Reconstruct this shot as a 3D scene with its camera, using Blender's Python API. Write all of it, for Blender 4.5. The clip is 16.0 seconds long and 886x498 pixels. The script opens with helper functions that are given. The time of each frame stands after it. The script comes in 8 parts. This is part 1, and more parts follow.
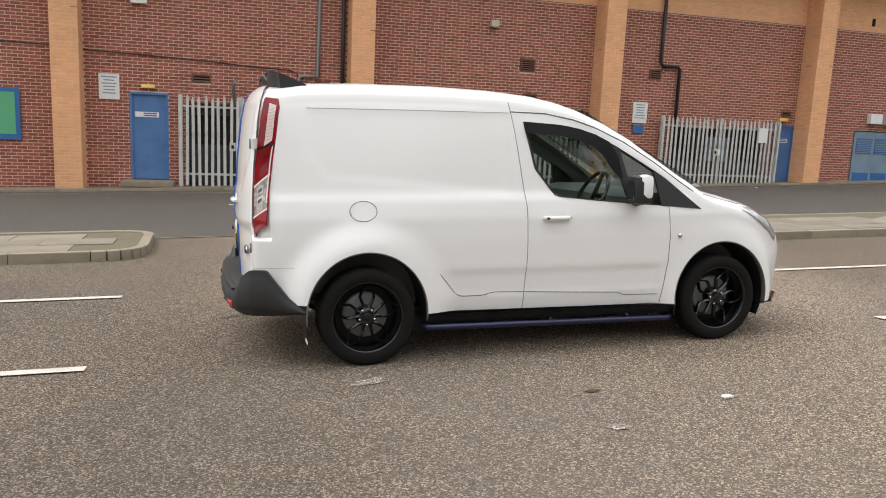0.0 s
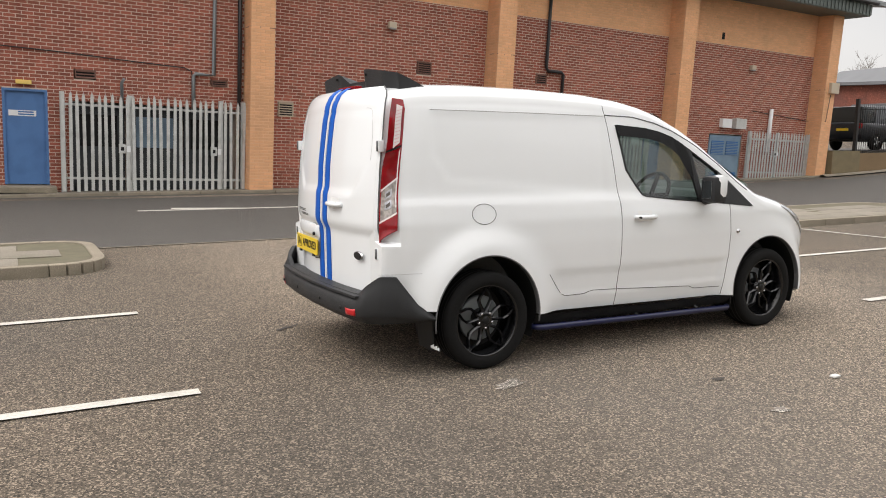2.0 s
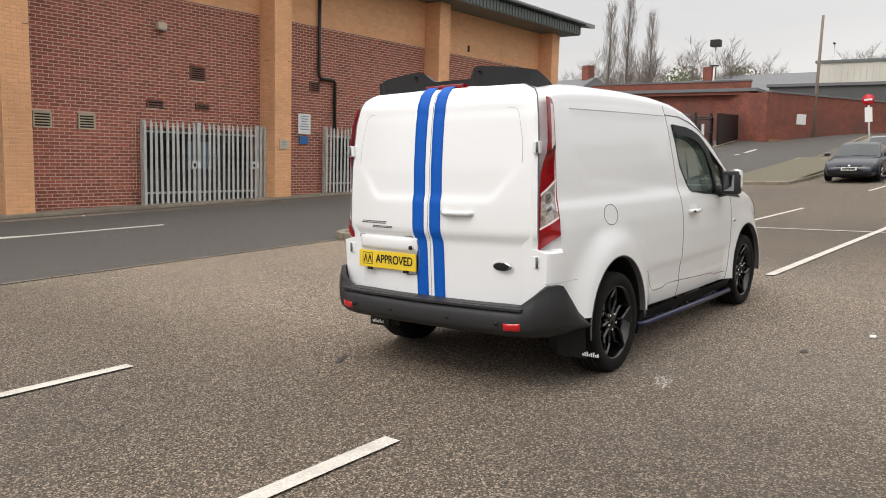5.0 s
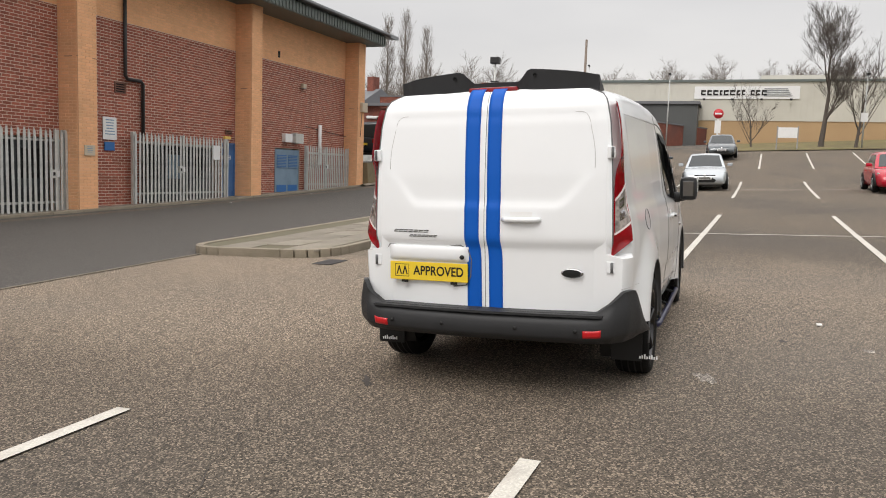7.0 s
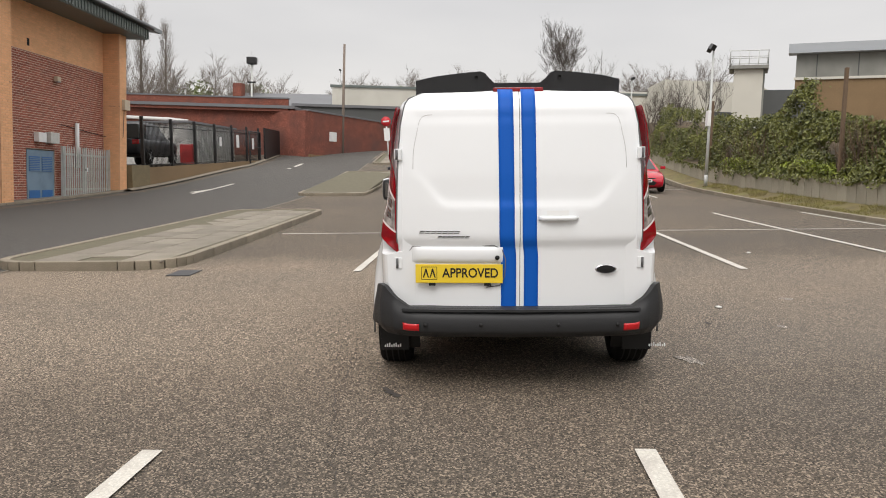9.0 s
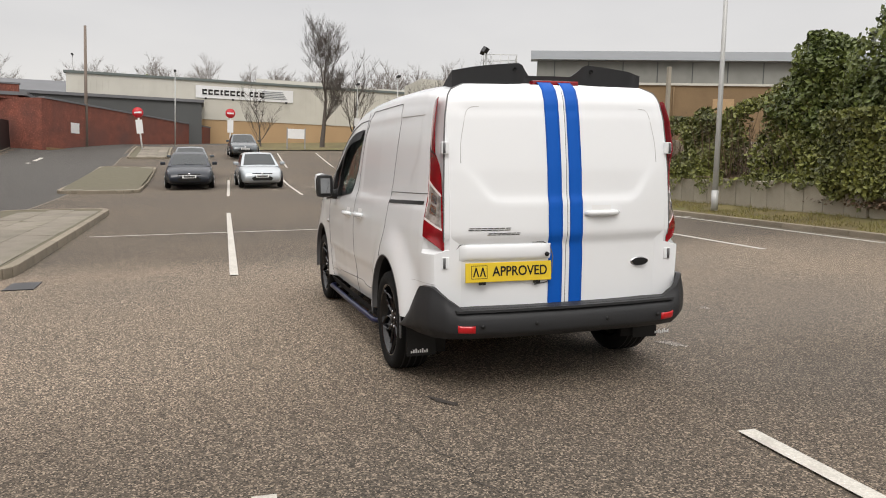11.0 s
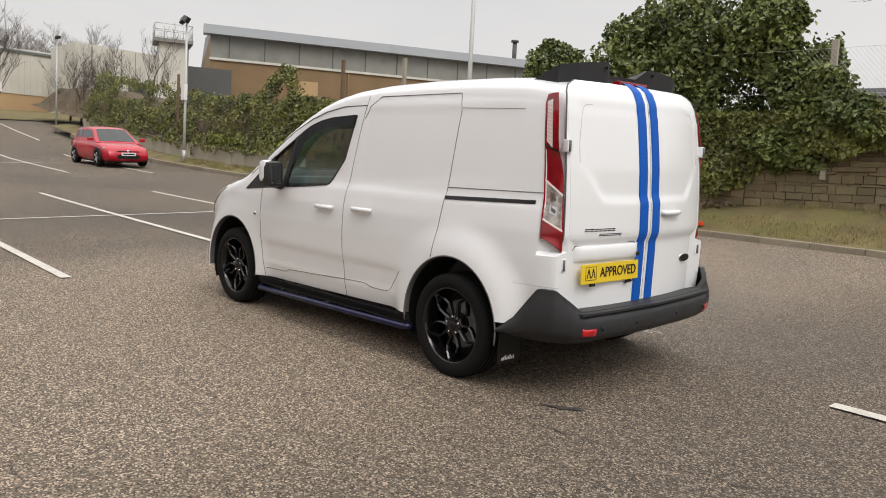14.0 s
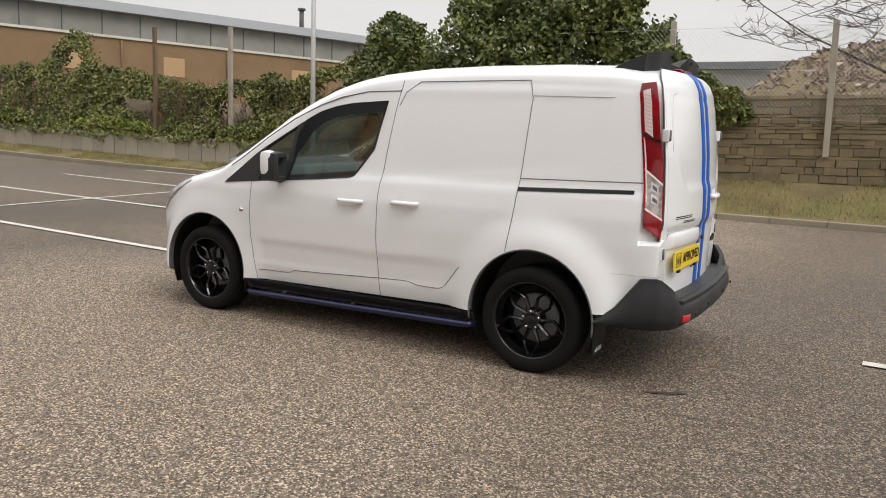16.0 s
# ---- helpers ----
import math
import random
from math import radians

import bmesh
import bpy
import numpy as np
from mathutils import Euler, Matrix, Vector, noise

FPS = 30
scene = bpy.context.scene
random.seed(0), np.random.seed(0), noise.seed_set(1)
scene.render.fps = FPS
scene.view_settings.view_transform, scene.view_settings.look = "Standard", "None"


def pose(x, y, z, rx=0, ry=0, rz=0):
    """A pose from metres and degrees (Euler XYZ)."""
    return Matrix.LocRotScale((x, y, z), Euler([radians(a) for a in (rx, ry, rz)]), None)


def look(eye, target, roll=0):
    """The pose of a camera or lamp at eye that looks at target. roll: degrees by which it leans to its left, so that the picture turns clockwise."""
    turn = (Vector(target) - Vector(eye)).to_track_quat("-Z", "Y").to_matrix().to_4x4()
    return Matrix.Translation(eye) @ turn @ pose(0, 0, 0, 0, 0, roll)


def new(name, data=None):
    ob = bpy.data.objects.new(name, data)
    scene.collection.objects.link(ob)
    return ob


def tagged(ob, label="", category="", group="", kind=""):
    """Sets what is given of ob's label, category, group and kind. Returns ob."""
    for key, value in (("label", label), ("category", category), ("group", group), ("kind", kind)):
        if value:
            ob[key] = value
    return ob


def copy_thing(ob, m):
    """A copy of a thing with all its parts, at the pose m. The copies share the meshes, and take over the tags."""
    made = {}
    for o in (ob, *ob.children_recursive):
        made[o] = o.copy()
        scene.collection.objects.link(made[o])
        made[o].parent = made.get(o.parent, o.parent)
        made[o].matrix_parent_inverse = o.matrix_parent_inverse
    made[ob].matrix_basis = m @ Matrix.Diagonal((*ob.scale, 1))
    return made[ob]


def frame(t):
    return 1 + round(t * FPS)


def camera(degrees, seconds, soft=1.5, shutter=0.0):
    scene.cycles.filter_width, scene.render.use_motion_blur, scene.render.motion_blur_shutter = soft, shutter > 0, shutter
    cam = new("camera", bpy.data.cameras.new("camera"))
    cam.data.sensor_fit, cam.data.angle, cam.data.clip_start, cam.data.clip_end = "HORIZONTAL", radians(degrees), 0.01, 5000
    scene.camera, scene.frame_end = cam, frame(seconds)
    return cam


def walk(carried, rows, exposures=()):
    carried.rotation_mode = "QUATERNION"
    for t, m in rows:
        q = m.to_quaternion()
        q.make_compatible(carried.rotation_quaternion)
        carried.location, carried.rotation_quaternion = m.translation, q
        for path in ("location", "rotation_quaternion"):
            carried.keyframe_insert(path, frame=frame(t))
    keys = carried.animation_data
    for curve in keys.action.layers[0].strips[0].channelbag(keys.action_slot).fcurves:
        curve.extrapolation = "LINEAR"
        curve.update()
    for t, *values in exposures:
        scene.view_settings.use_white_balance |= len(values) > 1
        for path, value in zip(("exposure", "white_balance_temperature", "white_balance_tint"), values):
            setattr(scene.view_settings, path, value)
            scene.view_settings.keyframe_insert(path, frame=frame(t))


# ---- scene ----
cam = camera(60.4, 16.0, soft=1.0)
PATH = [
    (0, (-0.998, -5.61, 1.435), (-0.401, -3.721, 1.162), 0.6),
    (0.5, (-1.416, -5.484, 1.427), (-0.722, -3.626, 1.165), 0.8),
    (1, (-1.833, -5.338, 1.428), (-1.036, -3.523, 1.163), 0.8),
    (1.5, (-2.221, -5.109, 1.416), (-1.329, -3.339, 1.151), 0.7),
    (2, (-2.644, -4.888, 1.422), (-1.657, -3.168, 1.157), 0.6),
    (2.5, (-2.959, -4.571, 1.398), (-1.875, -2.913, 1.126), 0.3),
    (3, (-3.321, -4.264, 1.398), (-2.141, -2.671, 1.127), 0.5),
    (3.5, (-3.603, -3.938, 1.385), (-2.335, -2.416, 1.112), 0.7),
    (4, (-3.871, -3.607, 1.389), (-2.502, -2.173, 1.123), 0.2),
    (4.2, (-3.986, -3.457, 1.391), (-2.573, -2.066, 1.131), -0.1),
    (6.3, (-4.936, -1.914, 1.38), (-3.156, -1.03, 1.154), -1.0),
    (6.5, (-4.965, -1.727, 1.39), (-3.16, -0.895, 1.165), -0.9),
    (7, (-5.045, -1.306, 1.371), (-3.181, -0.615, 1.148), -0.6),
    (7.5, (-5.172, -0.875, 1.368), (-3.255, -0.349, 1.144), -0.5),
    (8, (-5.222, -0.458, 1.353), (-3.269, -0.086, 1.128), -0.3),
    (8.5, (-5.251, -0.04, 1.354), (-3.274, 0.165, 1.132), -0.4),
    (9, (-5.252, 0.39, 1.363), (-3.265, 0.426, 1.143), -0.5),
    (9.5, (-5.145, 0.804, 1.369), (-3.161, 0.67, 1.149), -0.6),
    (10, (-5.079, 1.253, 1.382), (-3.115, 0.948, 1.16), -0.4),
    (10.2, (-5.01, 1.414, 1.357), (-3.057, 1.044, 1.134), -0.4),
    (12.3, (-4.267, 3.091, 1.379), (-2.54, 2.116, 1.12), 0.8),
    (12.5, (-4.138, 3.221, 1.363), (-2.443, 2.192, 1.103), 1.0),
    (13, (-3.863, 3.549, 1.376), (-2.253, 2.391, 1.117), 1.4),
    (13.5, (-3.571, 3.865, 1.383), (-2.056, 2.586, 1.123), 1.5),
    (14, (-3.203, 4.091, 1.393), (-1.779, 2.711, 1.127), 2.3),
    (14.5, (-2.863, 4.381, 1.456), (-1.549, 2.901, 1.165), 3.4),
    (15, (-2.478, 4.587, 1.46), (-1.277, 3.019, 1.147), 3.1),
    (15.5, (-2.104, 4.835, 1.46), (-1.015, 3.19, 1.135), 2.4),
    (16, (-1.685, 4.976, 1.448), (-0.718, 3.255, 1.126), 1.7),
]

# The car park lies on a slope: SLOPE turns its own level frame into the world, whose z is plumb.
UP = Vector((0.024, -0.04, 1.0)).normalized()
SLOPE = UP.rotation_difference(Vector((0, 0, 1))).to_matrix().to_4x4()
walk(cam, [(t, SLOPE @ look(eye, target, roll)) for t, eye, target, roll in PATH],
     [(t, ev, 6550, 11) for t, ev in ((0, 0.39), (2, 0.38), (4, 0.31), (7, 0.18), (9.5, 0.14), (12.5, 0.11), (14, 0.13), (16, 0.18))])

# ---- sky and light: a bright, evenly overcast day ----
world = bpy.data.worlds.new("overcast")
scene.world = world
world.use_nodes = True
wn, wl = world.node_tree.nodes, world.node_tree.links
wn.clear()
w_out = wn.new("ShaderNodeOutputWorld")
w_bg = wn.new("ShaderNodeBackground")
w_sky = wn.new("ShaderNodeTexSky")
w_sky.sky_type, w_sky.sun_disc = "NISHITA", False
w_sky.sun_elevation, w_sky.sun_rotation = radians(50), radians(285)
w_sky.dust_density, w_sky.ozone_density, w_sky.air_density = 6.0, 1.0, 1.0
w_bg2 = wn.new("ShaderNodeBackground")
w_co = wn.new("ShaderNodeTexCoord")
w_map = wn.new("ShaderNodeMapping")
w_map.inputs["Scale"].default_value = (1.0, 1.0, 3.2)
w_noise = wn.new("ShaderNodeTexNoise")
w_noise.inputs["Scale"].default_value, w_noise.inputs["Detail"].default_value = 1.6, 5.0
w_ramp = wn.new("ShaderNodeValToRGB")
w_ramp.color_ramp.elements[0].position, w_ramp.color_ramp.elements[0].color = 0.30, (0.71, 0.70, 0.69, 1)
w_ramp.color_ramp.elements[1].position, w_ramp.color_ramp.elements[1].color = 0.72, (0.885, 0.865, 0.835, 1)
w_add = wn.new("ShaderNodeAddShader")
w_bg.inputs["Strength"].default_value = 0.018
wl.new(w_co.outputs["Generated"], w_map.inputs["Vector"])
wl.new(w_map.outputs["Vector"], w_noise.inputs["Vector"])
wl.new(w_noise.outputs["Fac"], w_ramp.inputs["Fac"])
# an overcast sky grows brighter from the horizon to the zenith
w_sep = wn.new("ShaderNodeSeparateXYZ")
w_grow = wn.new("ShaderNodeMapRange")
w_grow.inputs["From Min"].default_value, w_grow.inputs["From Max"].default_value = 0.28, 1.0
w_grow.inputs["To Min"].default_value, w_grow.inputs["To Max"].default_value = 0.80, 2.3
wl.new(w_co.outputs["Generated"], w_sep.inputs["Vector"])
wl.new(w_sep.outputs["Z"], w_grow.inputs["Value"])
wl.new(w_grow.outputs["Result"], w_bg2.inputs["Strength"])
wl.new(w_ramp.outputs["Color"], w_bg2.inputs["Color"])
wl.new(w_sky.outputs["Color"], w_bg.inputs["Color"])
wl.new(w_bg.outputs["Background"], w_add.inputs[0])
wl.new(w_bg2.outputs["Background"], w_add.inputs[1])
wl.new(w_add.outputs["Shader"], w_out.inputs["Surface"])
sun = new("sun", bpy.data.lights.new("sun", "SUN"))
sun.data.energy, sun.data.angle, sun.data.color = 0.95, radians(25), (1.0, 0.97, 0.93)
sun.matrix_world = look((0, 0, 55), (45, -12, 0))

# ---- materials ----
def material(name, base, rough=0.6, metal=0.0, dark=None, scale=8.0, amount=0.5, fine=0.0, fine_scale=120.0, bump=0.0, bump_scale=60.0,
             coat=0.0, per_piece=0.0, stain=0.0, stain_scale=0.7, stain_color=None, rough_var=0.0, speckle=0.0, speckle_scale=100.0):
    """A surface with colour variation at two scales, stains, fine relief and, for pieces, a shade of its own for each."""
    m = bpy.data.materials.new(name)
    m.use_nodes = True
    n, l = m.node_tree.nodes, m.node_tree.links
    b = n["Principled BSDF"]
    co = n.new("ShaderNodeTexCoord")
    b.inputs["Roughness"].default_value, b.inputs["Metallic"].default_value = rough, metal
    b.inputs["Coat Weight"].default_value, b.inputs["Coat Roughness"].default_value = coat, 0.06
    if dark is None:
        dark = tuple(c * 0.72 for c in base)

    def noise_of(sc, det=4.0):
        t = n.new("ShaderNodeTexNoise")
        t.inputs["Scale"].default_value, t.inputs["Detail"].default_value = sc, det
        l.new(co.outputs["Object"], t.inputs["Vector"])
        return t.outputs["Fac"]

    def mixed(fac, a, c):
        x = n.new("ShaderNodeMix")
        x.data_type = "RGBA"
        for sock, v in ((x.inputs[0], fac), (x.inputs[6], a), (x.inputs[7], c)):
            if isinstance(v, bpy.types.NodeSocket):
                l.new(v, sock)
            elif isinstance(v, tuple):
                sock.default_value = (*v, 1)
            else:
                sock.default_value = v
        return x.outputs[2]

    def ranged(v, lo, hi, a=0.0, c=1.0):
        r = n.new("ShaderNodeMapRange")
        r.inputs["From Min"].default_value, r.inputs["From Max"].default_value = lo, hi
        r.inputs["To Min"].default_value, r.inputs["To Max"].default_value = a, c
        l.new(v, r.inputs["Value"])
        return r.outputs["Result"]

    color = mixed(ranged(noise_of(scale), 0.5 - 0.35 * (1.01 - amount * 0.6), 0.5 + 0.35 * (1.01 - amount * 0.6), 0, amount), base, dark)
    if fine:
        color = mixed(ranged(noise_of(fine_scale, 2.0), 0.38, 0.62, 0, fine), color, tuple(c * 0.45 for c in base))
        color = mixed(ranged(noise_of(fine_scale * 1.37, 2.0), 0.58, 0.72, 0, fine), color, tuple(min(1, c * 1.9 + 0.02) for c in base))
    if speckle:
        vo = n.new("ShaderNodeTexVoronoi")
        vo.inputs["Scale"].default_value = speckle_scale
        l.new(co.outputs["Object"], vo.inputs["Vector"])
        sp = n.new("ShaderNodeSeparateColor")
        l.new(vo.outputs["Color"], sp.inputs["Color"])
        color = mixed(ranged(sp.outputs[0], 0.05, 0.50, speckle, 0.0), color, tuple(c * 0.05 for c in base))
        color = mixed(ranged(sp.outputs[0], 0.70, 0.97, 0.0, speckle), color, tuple(min(1, c * 2.9 + 0.05) for c in base))
    if stain:
        color = mixed(ranged(noise_of(stain_scale, 6.0), 0.5, 0.68, 0, stain), color, stain_color or tuple(c * 0.5 for c in base))
    if per_piece:
        info = n.new("ShaderNodeObjectInfo")
        hsv = n.new("ShaderNodeHueSaturation")
        l.new(ranged(info.outputs["Random"], 0, 1, 1 - per_piece, 1 + per_piece), hsv.inputs["Value"])
        l.new(color, hsv.inputs["Color"])
        color = hsv.outputs["Color"]
    l.new(color, b.inputs["Base Color"])
    if rough_var:
        l.new(ranged(noise_of(scale * 0.7), 0.3, 0.7, rough - rough_var, rough + rough_var), b.inputs["Roughness"])
    if bump:
        bp = n.new("ShaderNodeBump")
        bp.inputs["Strength"].default_value, bp.inputs["Distance"].default_value = min(1, bump), 0.01
        l.new(noise_of(bump_scale, 3.0), bp.inputs["Height"])
        l.new(bp.outputs["Normal"], b.inputs["Normal"])
    return m


def island_varied(m, spread):
    """Let every separate island of a joined mesh differ a little in brightness."""
    n, l = m.node_tree.nodes, m.node_tree.links
    sock = n["Principled BSDF"].inputs["Base Color"]
    was = sock.links[0].from_socket
    geo, r, hsv = n.new("ShaderNodeNewGeometry"), n.new("ShaderNodeMapRange"), n.new("ShaderNodeHueSaturation")
    r.inputs["To Min"].default_value, r.inputs["To Max"].default_value = 1 - spread, 1 + spread
    l.new(geo.outputs["Random Per Island"], r.inputs["Value"])
    l.new(r.outputs["Result"], hsv.inputs["Value"])
    l.new(was, hsv.inputs["Color"])
    l.new(hsv.outputs["Color"], sock)
    return m


def glass_material(name, tint, rough=0.0, mix=0.55):
    m = bpy.data.materials.new(name)
    m.use_nodes = True
    n, l = m.node_tree.nodes, m.node_tree.links
    n.remove(n["Principled BSDF"])
    out = n["Material Output"]
    tr, gl, mx, fr = n.new("ShaderNodeBsdfTransparent"), n.new("ShaderNodeBsdfGlossy"), n.new("ShaderNodeMixShader"), n.new("ShaderNodeLayerWeight")
    pw, ad = n.new("ShaderNodeMath"), n.new("ShaderNodeMath")
    pw.operation, ad.operation = "POWER", "MULTIPLY_ADD"
    pw.inputs[1].default_value, ad.inputs[1].default_value, ad.inputs[2].default_value = 4.0, 0.85, 0.10
    tr.inputs["Color"].default_value = (*tint, 1)
    gl.inputs["Roughness"].default_value = rough
    fr.inputs["Blend"].default_value = 0.5
    l.new(fr.outputs["Facing"], pw.inputs[0])
    l.new(pw.outputs[0], ad.inputs[0])
    l.new(ad.outputs[0], mx.inputs["Fac"])
    l.new(tr.outputs["BSDF"], mx.inputs[1])
    l.new(gl.outputs["BSDF"], mx.inputs[2])
    l.new(mx.outputs["Shader"], out.inputs["Surface"])
    return m


M_ASPHALT = material("worn_car_park_asphalt", (0.170, 0.133, 0.096), 0.92, dark=(0.108, 0.093, 0.074), scale=0.28, amount=0.85, fine=0.3, fine_scale=22,
                     bump=1.0, bump_scale=95, stain=0.55, stain_scale=0.16, stain_color=(0.085, 0.074, 0.064), speckle=0.78, speckle_scale=122)


def worn_lane(m, x0, x1, bays, lane):
    """Tyres have worn the lane paler than the grimy bays on either side."""
    n, l = m.node_tree.nodes, m.node_tree.links
    sock = n["Principled BSDF"].inputs["Base Color"]
    was = sock.links[0].from_socket
    co, sep, nz = n.new("ShaderNodeTexCoord"), n.new("ShaderNodeSeparateXYZ"), n.new("ShaderNodeTexNoise")
    nz.inputs["Scale"].default_value, nz.inputs["Detail"].default_value = 0.55, 5.0
    wob, a, b, mul, val = (n.new("ShaderNodeMath"), n.new("ShaderNodeMapRange"), n.new("ShaderNodeMapRange"), n.new("ShaderNodeMath"), n.new("ShaderNodeMapRange"))
    wob.operation, mul.operation = "MULTIPLY_ADD", "MULTIPLY"
    wob.inputs[1].default_value = 2.6
    l.new(co.outputs["Object"], sep.inputs["Vector"])
    l.new(co.outputs["Object"], nz.inputs["Vector"])
    l.new(nz.outputs["Fac"], wob.inputs[0])
    l.new(sep.outputs["X"], wob.inputs[2])
    for r, lo, hi in ((a, x0 + 0.1, x0 + 2.4), (b, x1 + 3.2, x1 + 0.6)):
        r.interpolation_type = "SMOOTHSTEP"
        r.inputs["From Min"].default_value, r.inputs["From Max"].default_value = lo, hi
        l.new(wob.outputs[0], r.inputs["Value"])
    l.new(a.outputs["Result"], mul.inputs[0])
    l.new(b.outputs["Result"], mul.inputs[1])
    val.inputs["To Min"].default_value, val.inputs["To Max"].default_value = bays, lane
    l.new(mul.outputs[0], val.inputs["Value"])
    hsv = n.new("ShaderNodeHueSaturation")
    l.new(val.outputs["Result"], hsv.inputs["Value"])
    l.new(was, hsv.inputs["Color"])
    l.new(hsv.outputs["Color"], sock)


worn_lane(M_ASPHALT, -0.4, 5.0, 0.73, 1.25)
M_ROAD = material("dark_road_asphalt", (0.072, 0.066, 0.059), 0.88, dark=(0.055, 0.051, 0.047), scale=0.6, amount=0.6, fine=0.25, fine_scale=40, bump=0.6, bump_scale=90, speckle=0.5, speckle_scale=110)
M_PAINT = material("worn_white_road_paint", (0.60, 0.575, 0.515), 0.75, scale=3, amount=0.4, fine=0.35, fine_scale=70, bump=0.4, bump_scale=90, stain=0.35, stain_scale=6, stain_color=(0.32, 0.29, 0.26))
M_KERB = material("weathered_concrete_kerb", (0.29, 0.25, 0.19), 0.9, scale=3, amount=0.6, fine=0.4, fine_scale=90, bump=0.5, per_piece=0.12, stain=0.5, stain_scale=2, stain_color=(0.13, 0.12, 0.08))
M_FLAG = material("weathered_paving_flag", (0.25, 0.222, 0.18), 0.9, scale=2, amount=0.6, fine=0.35, fine_scale=90, bump=0.4, per_piece=0.16, stain=0.5, stain_scale=1.5, stain_color=(0.17, 0.16, 0.11))
M_JOINT = material("mossy_joint", (0.135, 0.122, 0.08), 0.95, scale=6, amount=0.7)
M_BRICK = material("red_brick", (0.43, 0.130, 0.083), 0.85, dark=(0.21, 0.068, 0.050), scale=5, amount=0.6, fine=0.3, fine_scale=90, bump=0.4, per_piece=0.25)
island_varied(M_BRICK, 0.22)
M_MORTAR = material("pale_mortar", (0.68, 0.53, 0.44), 0.95, scale=4, amount=0.5, fine=0.3, bump=0.3)
M_BUFF = material("buff_brick", (0.86, 0.47, 0.25), 0.85, dark=(0.74, 0.40, 0.205), scale=4, amount=0.6, fine=0.2, fine_scale=90, bump=0.4, stain=0.3, stain_scale=0.8, stain_color=(0.36, 0.22, 0.13))
island_varied(M_BUFF, 0.06)
M_BUFFJOINT = material("buff_mortar", (0.78, 0.46, 0.27), 0.95, scale=4, amount=0.5)
M_GALV = material("galvanised_steel", (0.66, 0.67, 0.65), 0.5, 0.3, scale=5, amount=0.6, fine=0.15, rough_var=0.1, stain=0.35, stain_scale=3, stain_color=(0.25, 0.25, 0.24))
M_BLUE = material("blue_painted_steel", (0.085, 0.20, 0.44), 0.5, dark=(0.07, 0.165, 0.37), scale=2, amount=0.7, fine=0.1, stain=0.5, stain_scale=2.2, stain_color=(0.05, 0.12, 0.28))
M_GREYBLUE = material("faded_blue_grey_steel", (0.20, 0.29, 0.38), 0.6, scale=2, amount=0.5, stain=0.3, stain_scale=2)
M_BLACKPIPE = material("black_plastic_pipe", (0.018, 0.018, 0.02), 0.4, scale=4, amount=0.4)
M_GREYPIPE = material("grey_conduit", (0.22, 0.24, 0.25), 0.5, 0.3, scale=4, amount=0.4)
M_WHITE = material("white_enamel", (0.78, 0.79, 0.79), 0.45, scale=3, amount=0.15, stain=0.15, stain_scale=4, stain_color=(0.55, 0.55, 0.53))
M_CREAMBOX = material("cream_plastic_box", (0.55, 0.47, 0.36), 0.5, scale=4, amount=0.3)
M_AMBER = material("amber_lamp_lens", (0.85, 0.62, 0.18), 0.25, scale=8, amount=0.2)
M_LOUVRE = material("terracotta_louvre", (0.20, 0.10, 0.075), 0.7, scale=6, amount=0.5)
# door grey taken far down in colour to stand for the recess's shade
M_SHADEDOOR = material("shade_darkened_grey_door", (0.075, 0.085, 0.092), 0.7, dark=(0.022, 0.024, 0.028), scale=1.4, amount=0.8)
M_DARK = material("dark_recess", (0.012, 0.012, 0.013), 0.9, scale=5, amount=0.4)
M_FASCIA = material("grey_green_fascia", (0.13, 0.155, 0.145), 0.5, scale=2, amount=0.4, fine=0.1)
M_ROOFSHEET = material("grey_roof_sheet", (0.24, 0.26, 0.27), 0.5, scale=0.8, amount=0.4)
M_GREY = material("grey_paint", (0.3, 0.3, 0.3), 0.6, scale=3, amount=0.4)
M_SIGNINK = material("grey_sign_print", (0.20, 0.30, 0.42), 0.6, scale=8, amount=0.2)
M_GREEN = material("green_sign_face", (0.10, 0.42, 0.22), 0.5, scale=3, amount=0.2)
M_SIGNBLUE = material("blue_sign_face", (0.03, 0.14, 0.38), 0.45, scale=3, amount=0.2)

# ---- tools ----
def thing(name, label, category, m=None, group="", kind=""):
    ob = new(name)
    if m is not None:
        ob.matrix_basis = m
    return tagged(ob, label, category, group, kind)


def mesh_of(name, bm, mats, smooth=False):
    me = bpy.data.meshes.new(name)
    bm.normal_update()
    bm.to_mesh(me)
    bm.free()
    for m in mats if isinstance(mats, (list, tuple)) else [mats]:
        me.materials.append(m)
    if smooth:
        me.polygons.foreach_set("use_smooth", [True] * len(me.polygons))
        if smooth is not True:
            me.set_sharp_from_angle(angle=radians(smooth))
    return me


def part(name, bm, mat, parent, label="", smooth=False, m=None):
    """One mesh object under a thing or under a part."""
    ob = new(name, mesh_of(name, bm, mat, smooth))
    ob.parent = parent
    if m is not None:
        ob.matrix_basis = m
    if label:
        ob["label"] = label
    return ob


def solo(name, bm, mat, label, category, m=None, group="", kind="", smooth=False):
    ob = new(name, mesh_of(name, bm, mat, smooth))
    if m is not None:
        ob.matrix_basis = m
    return tagged(ob, label, category, group, kind)


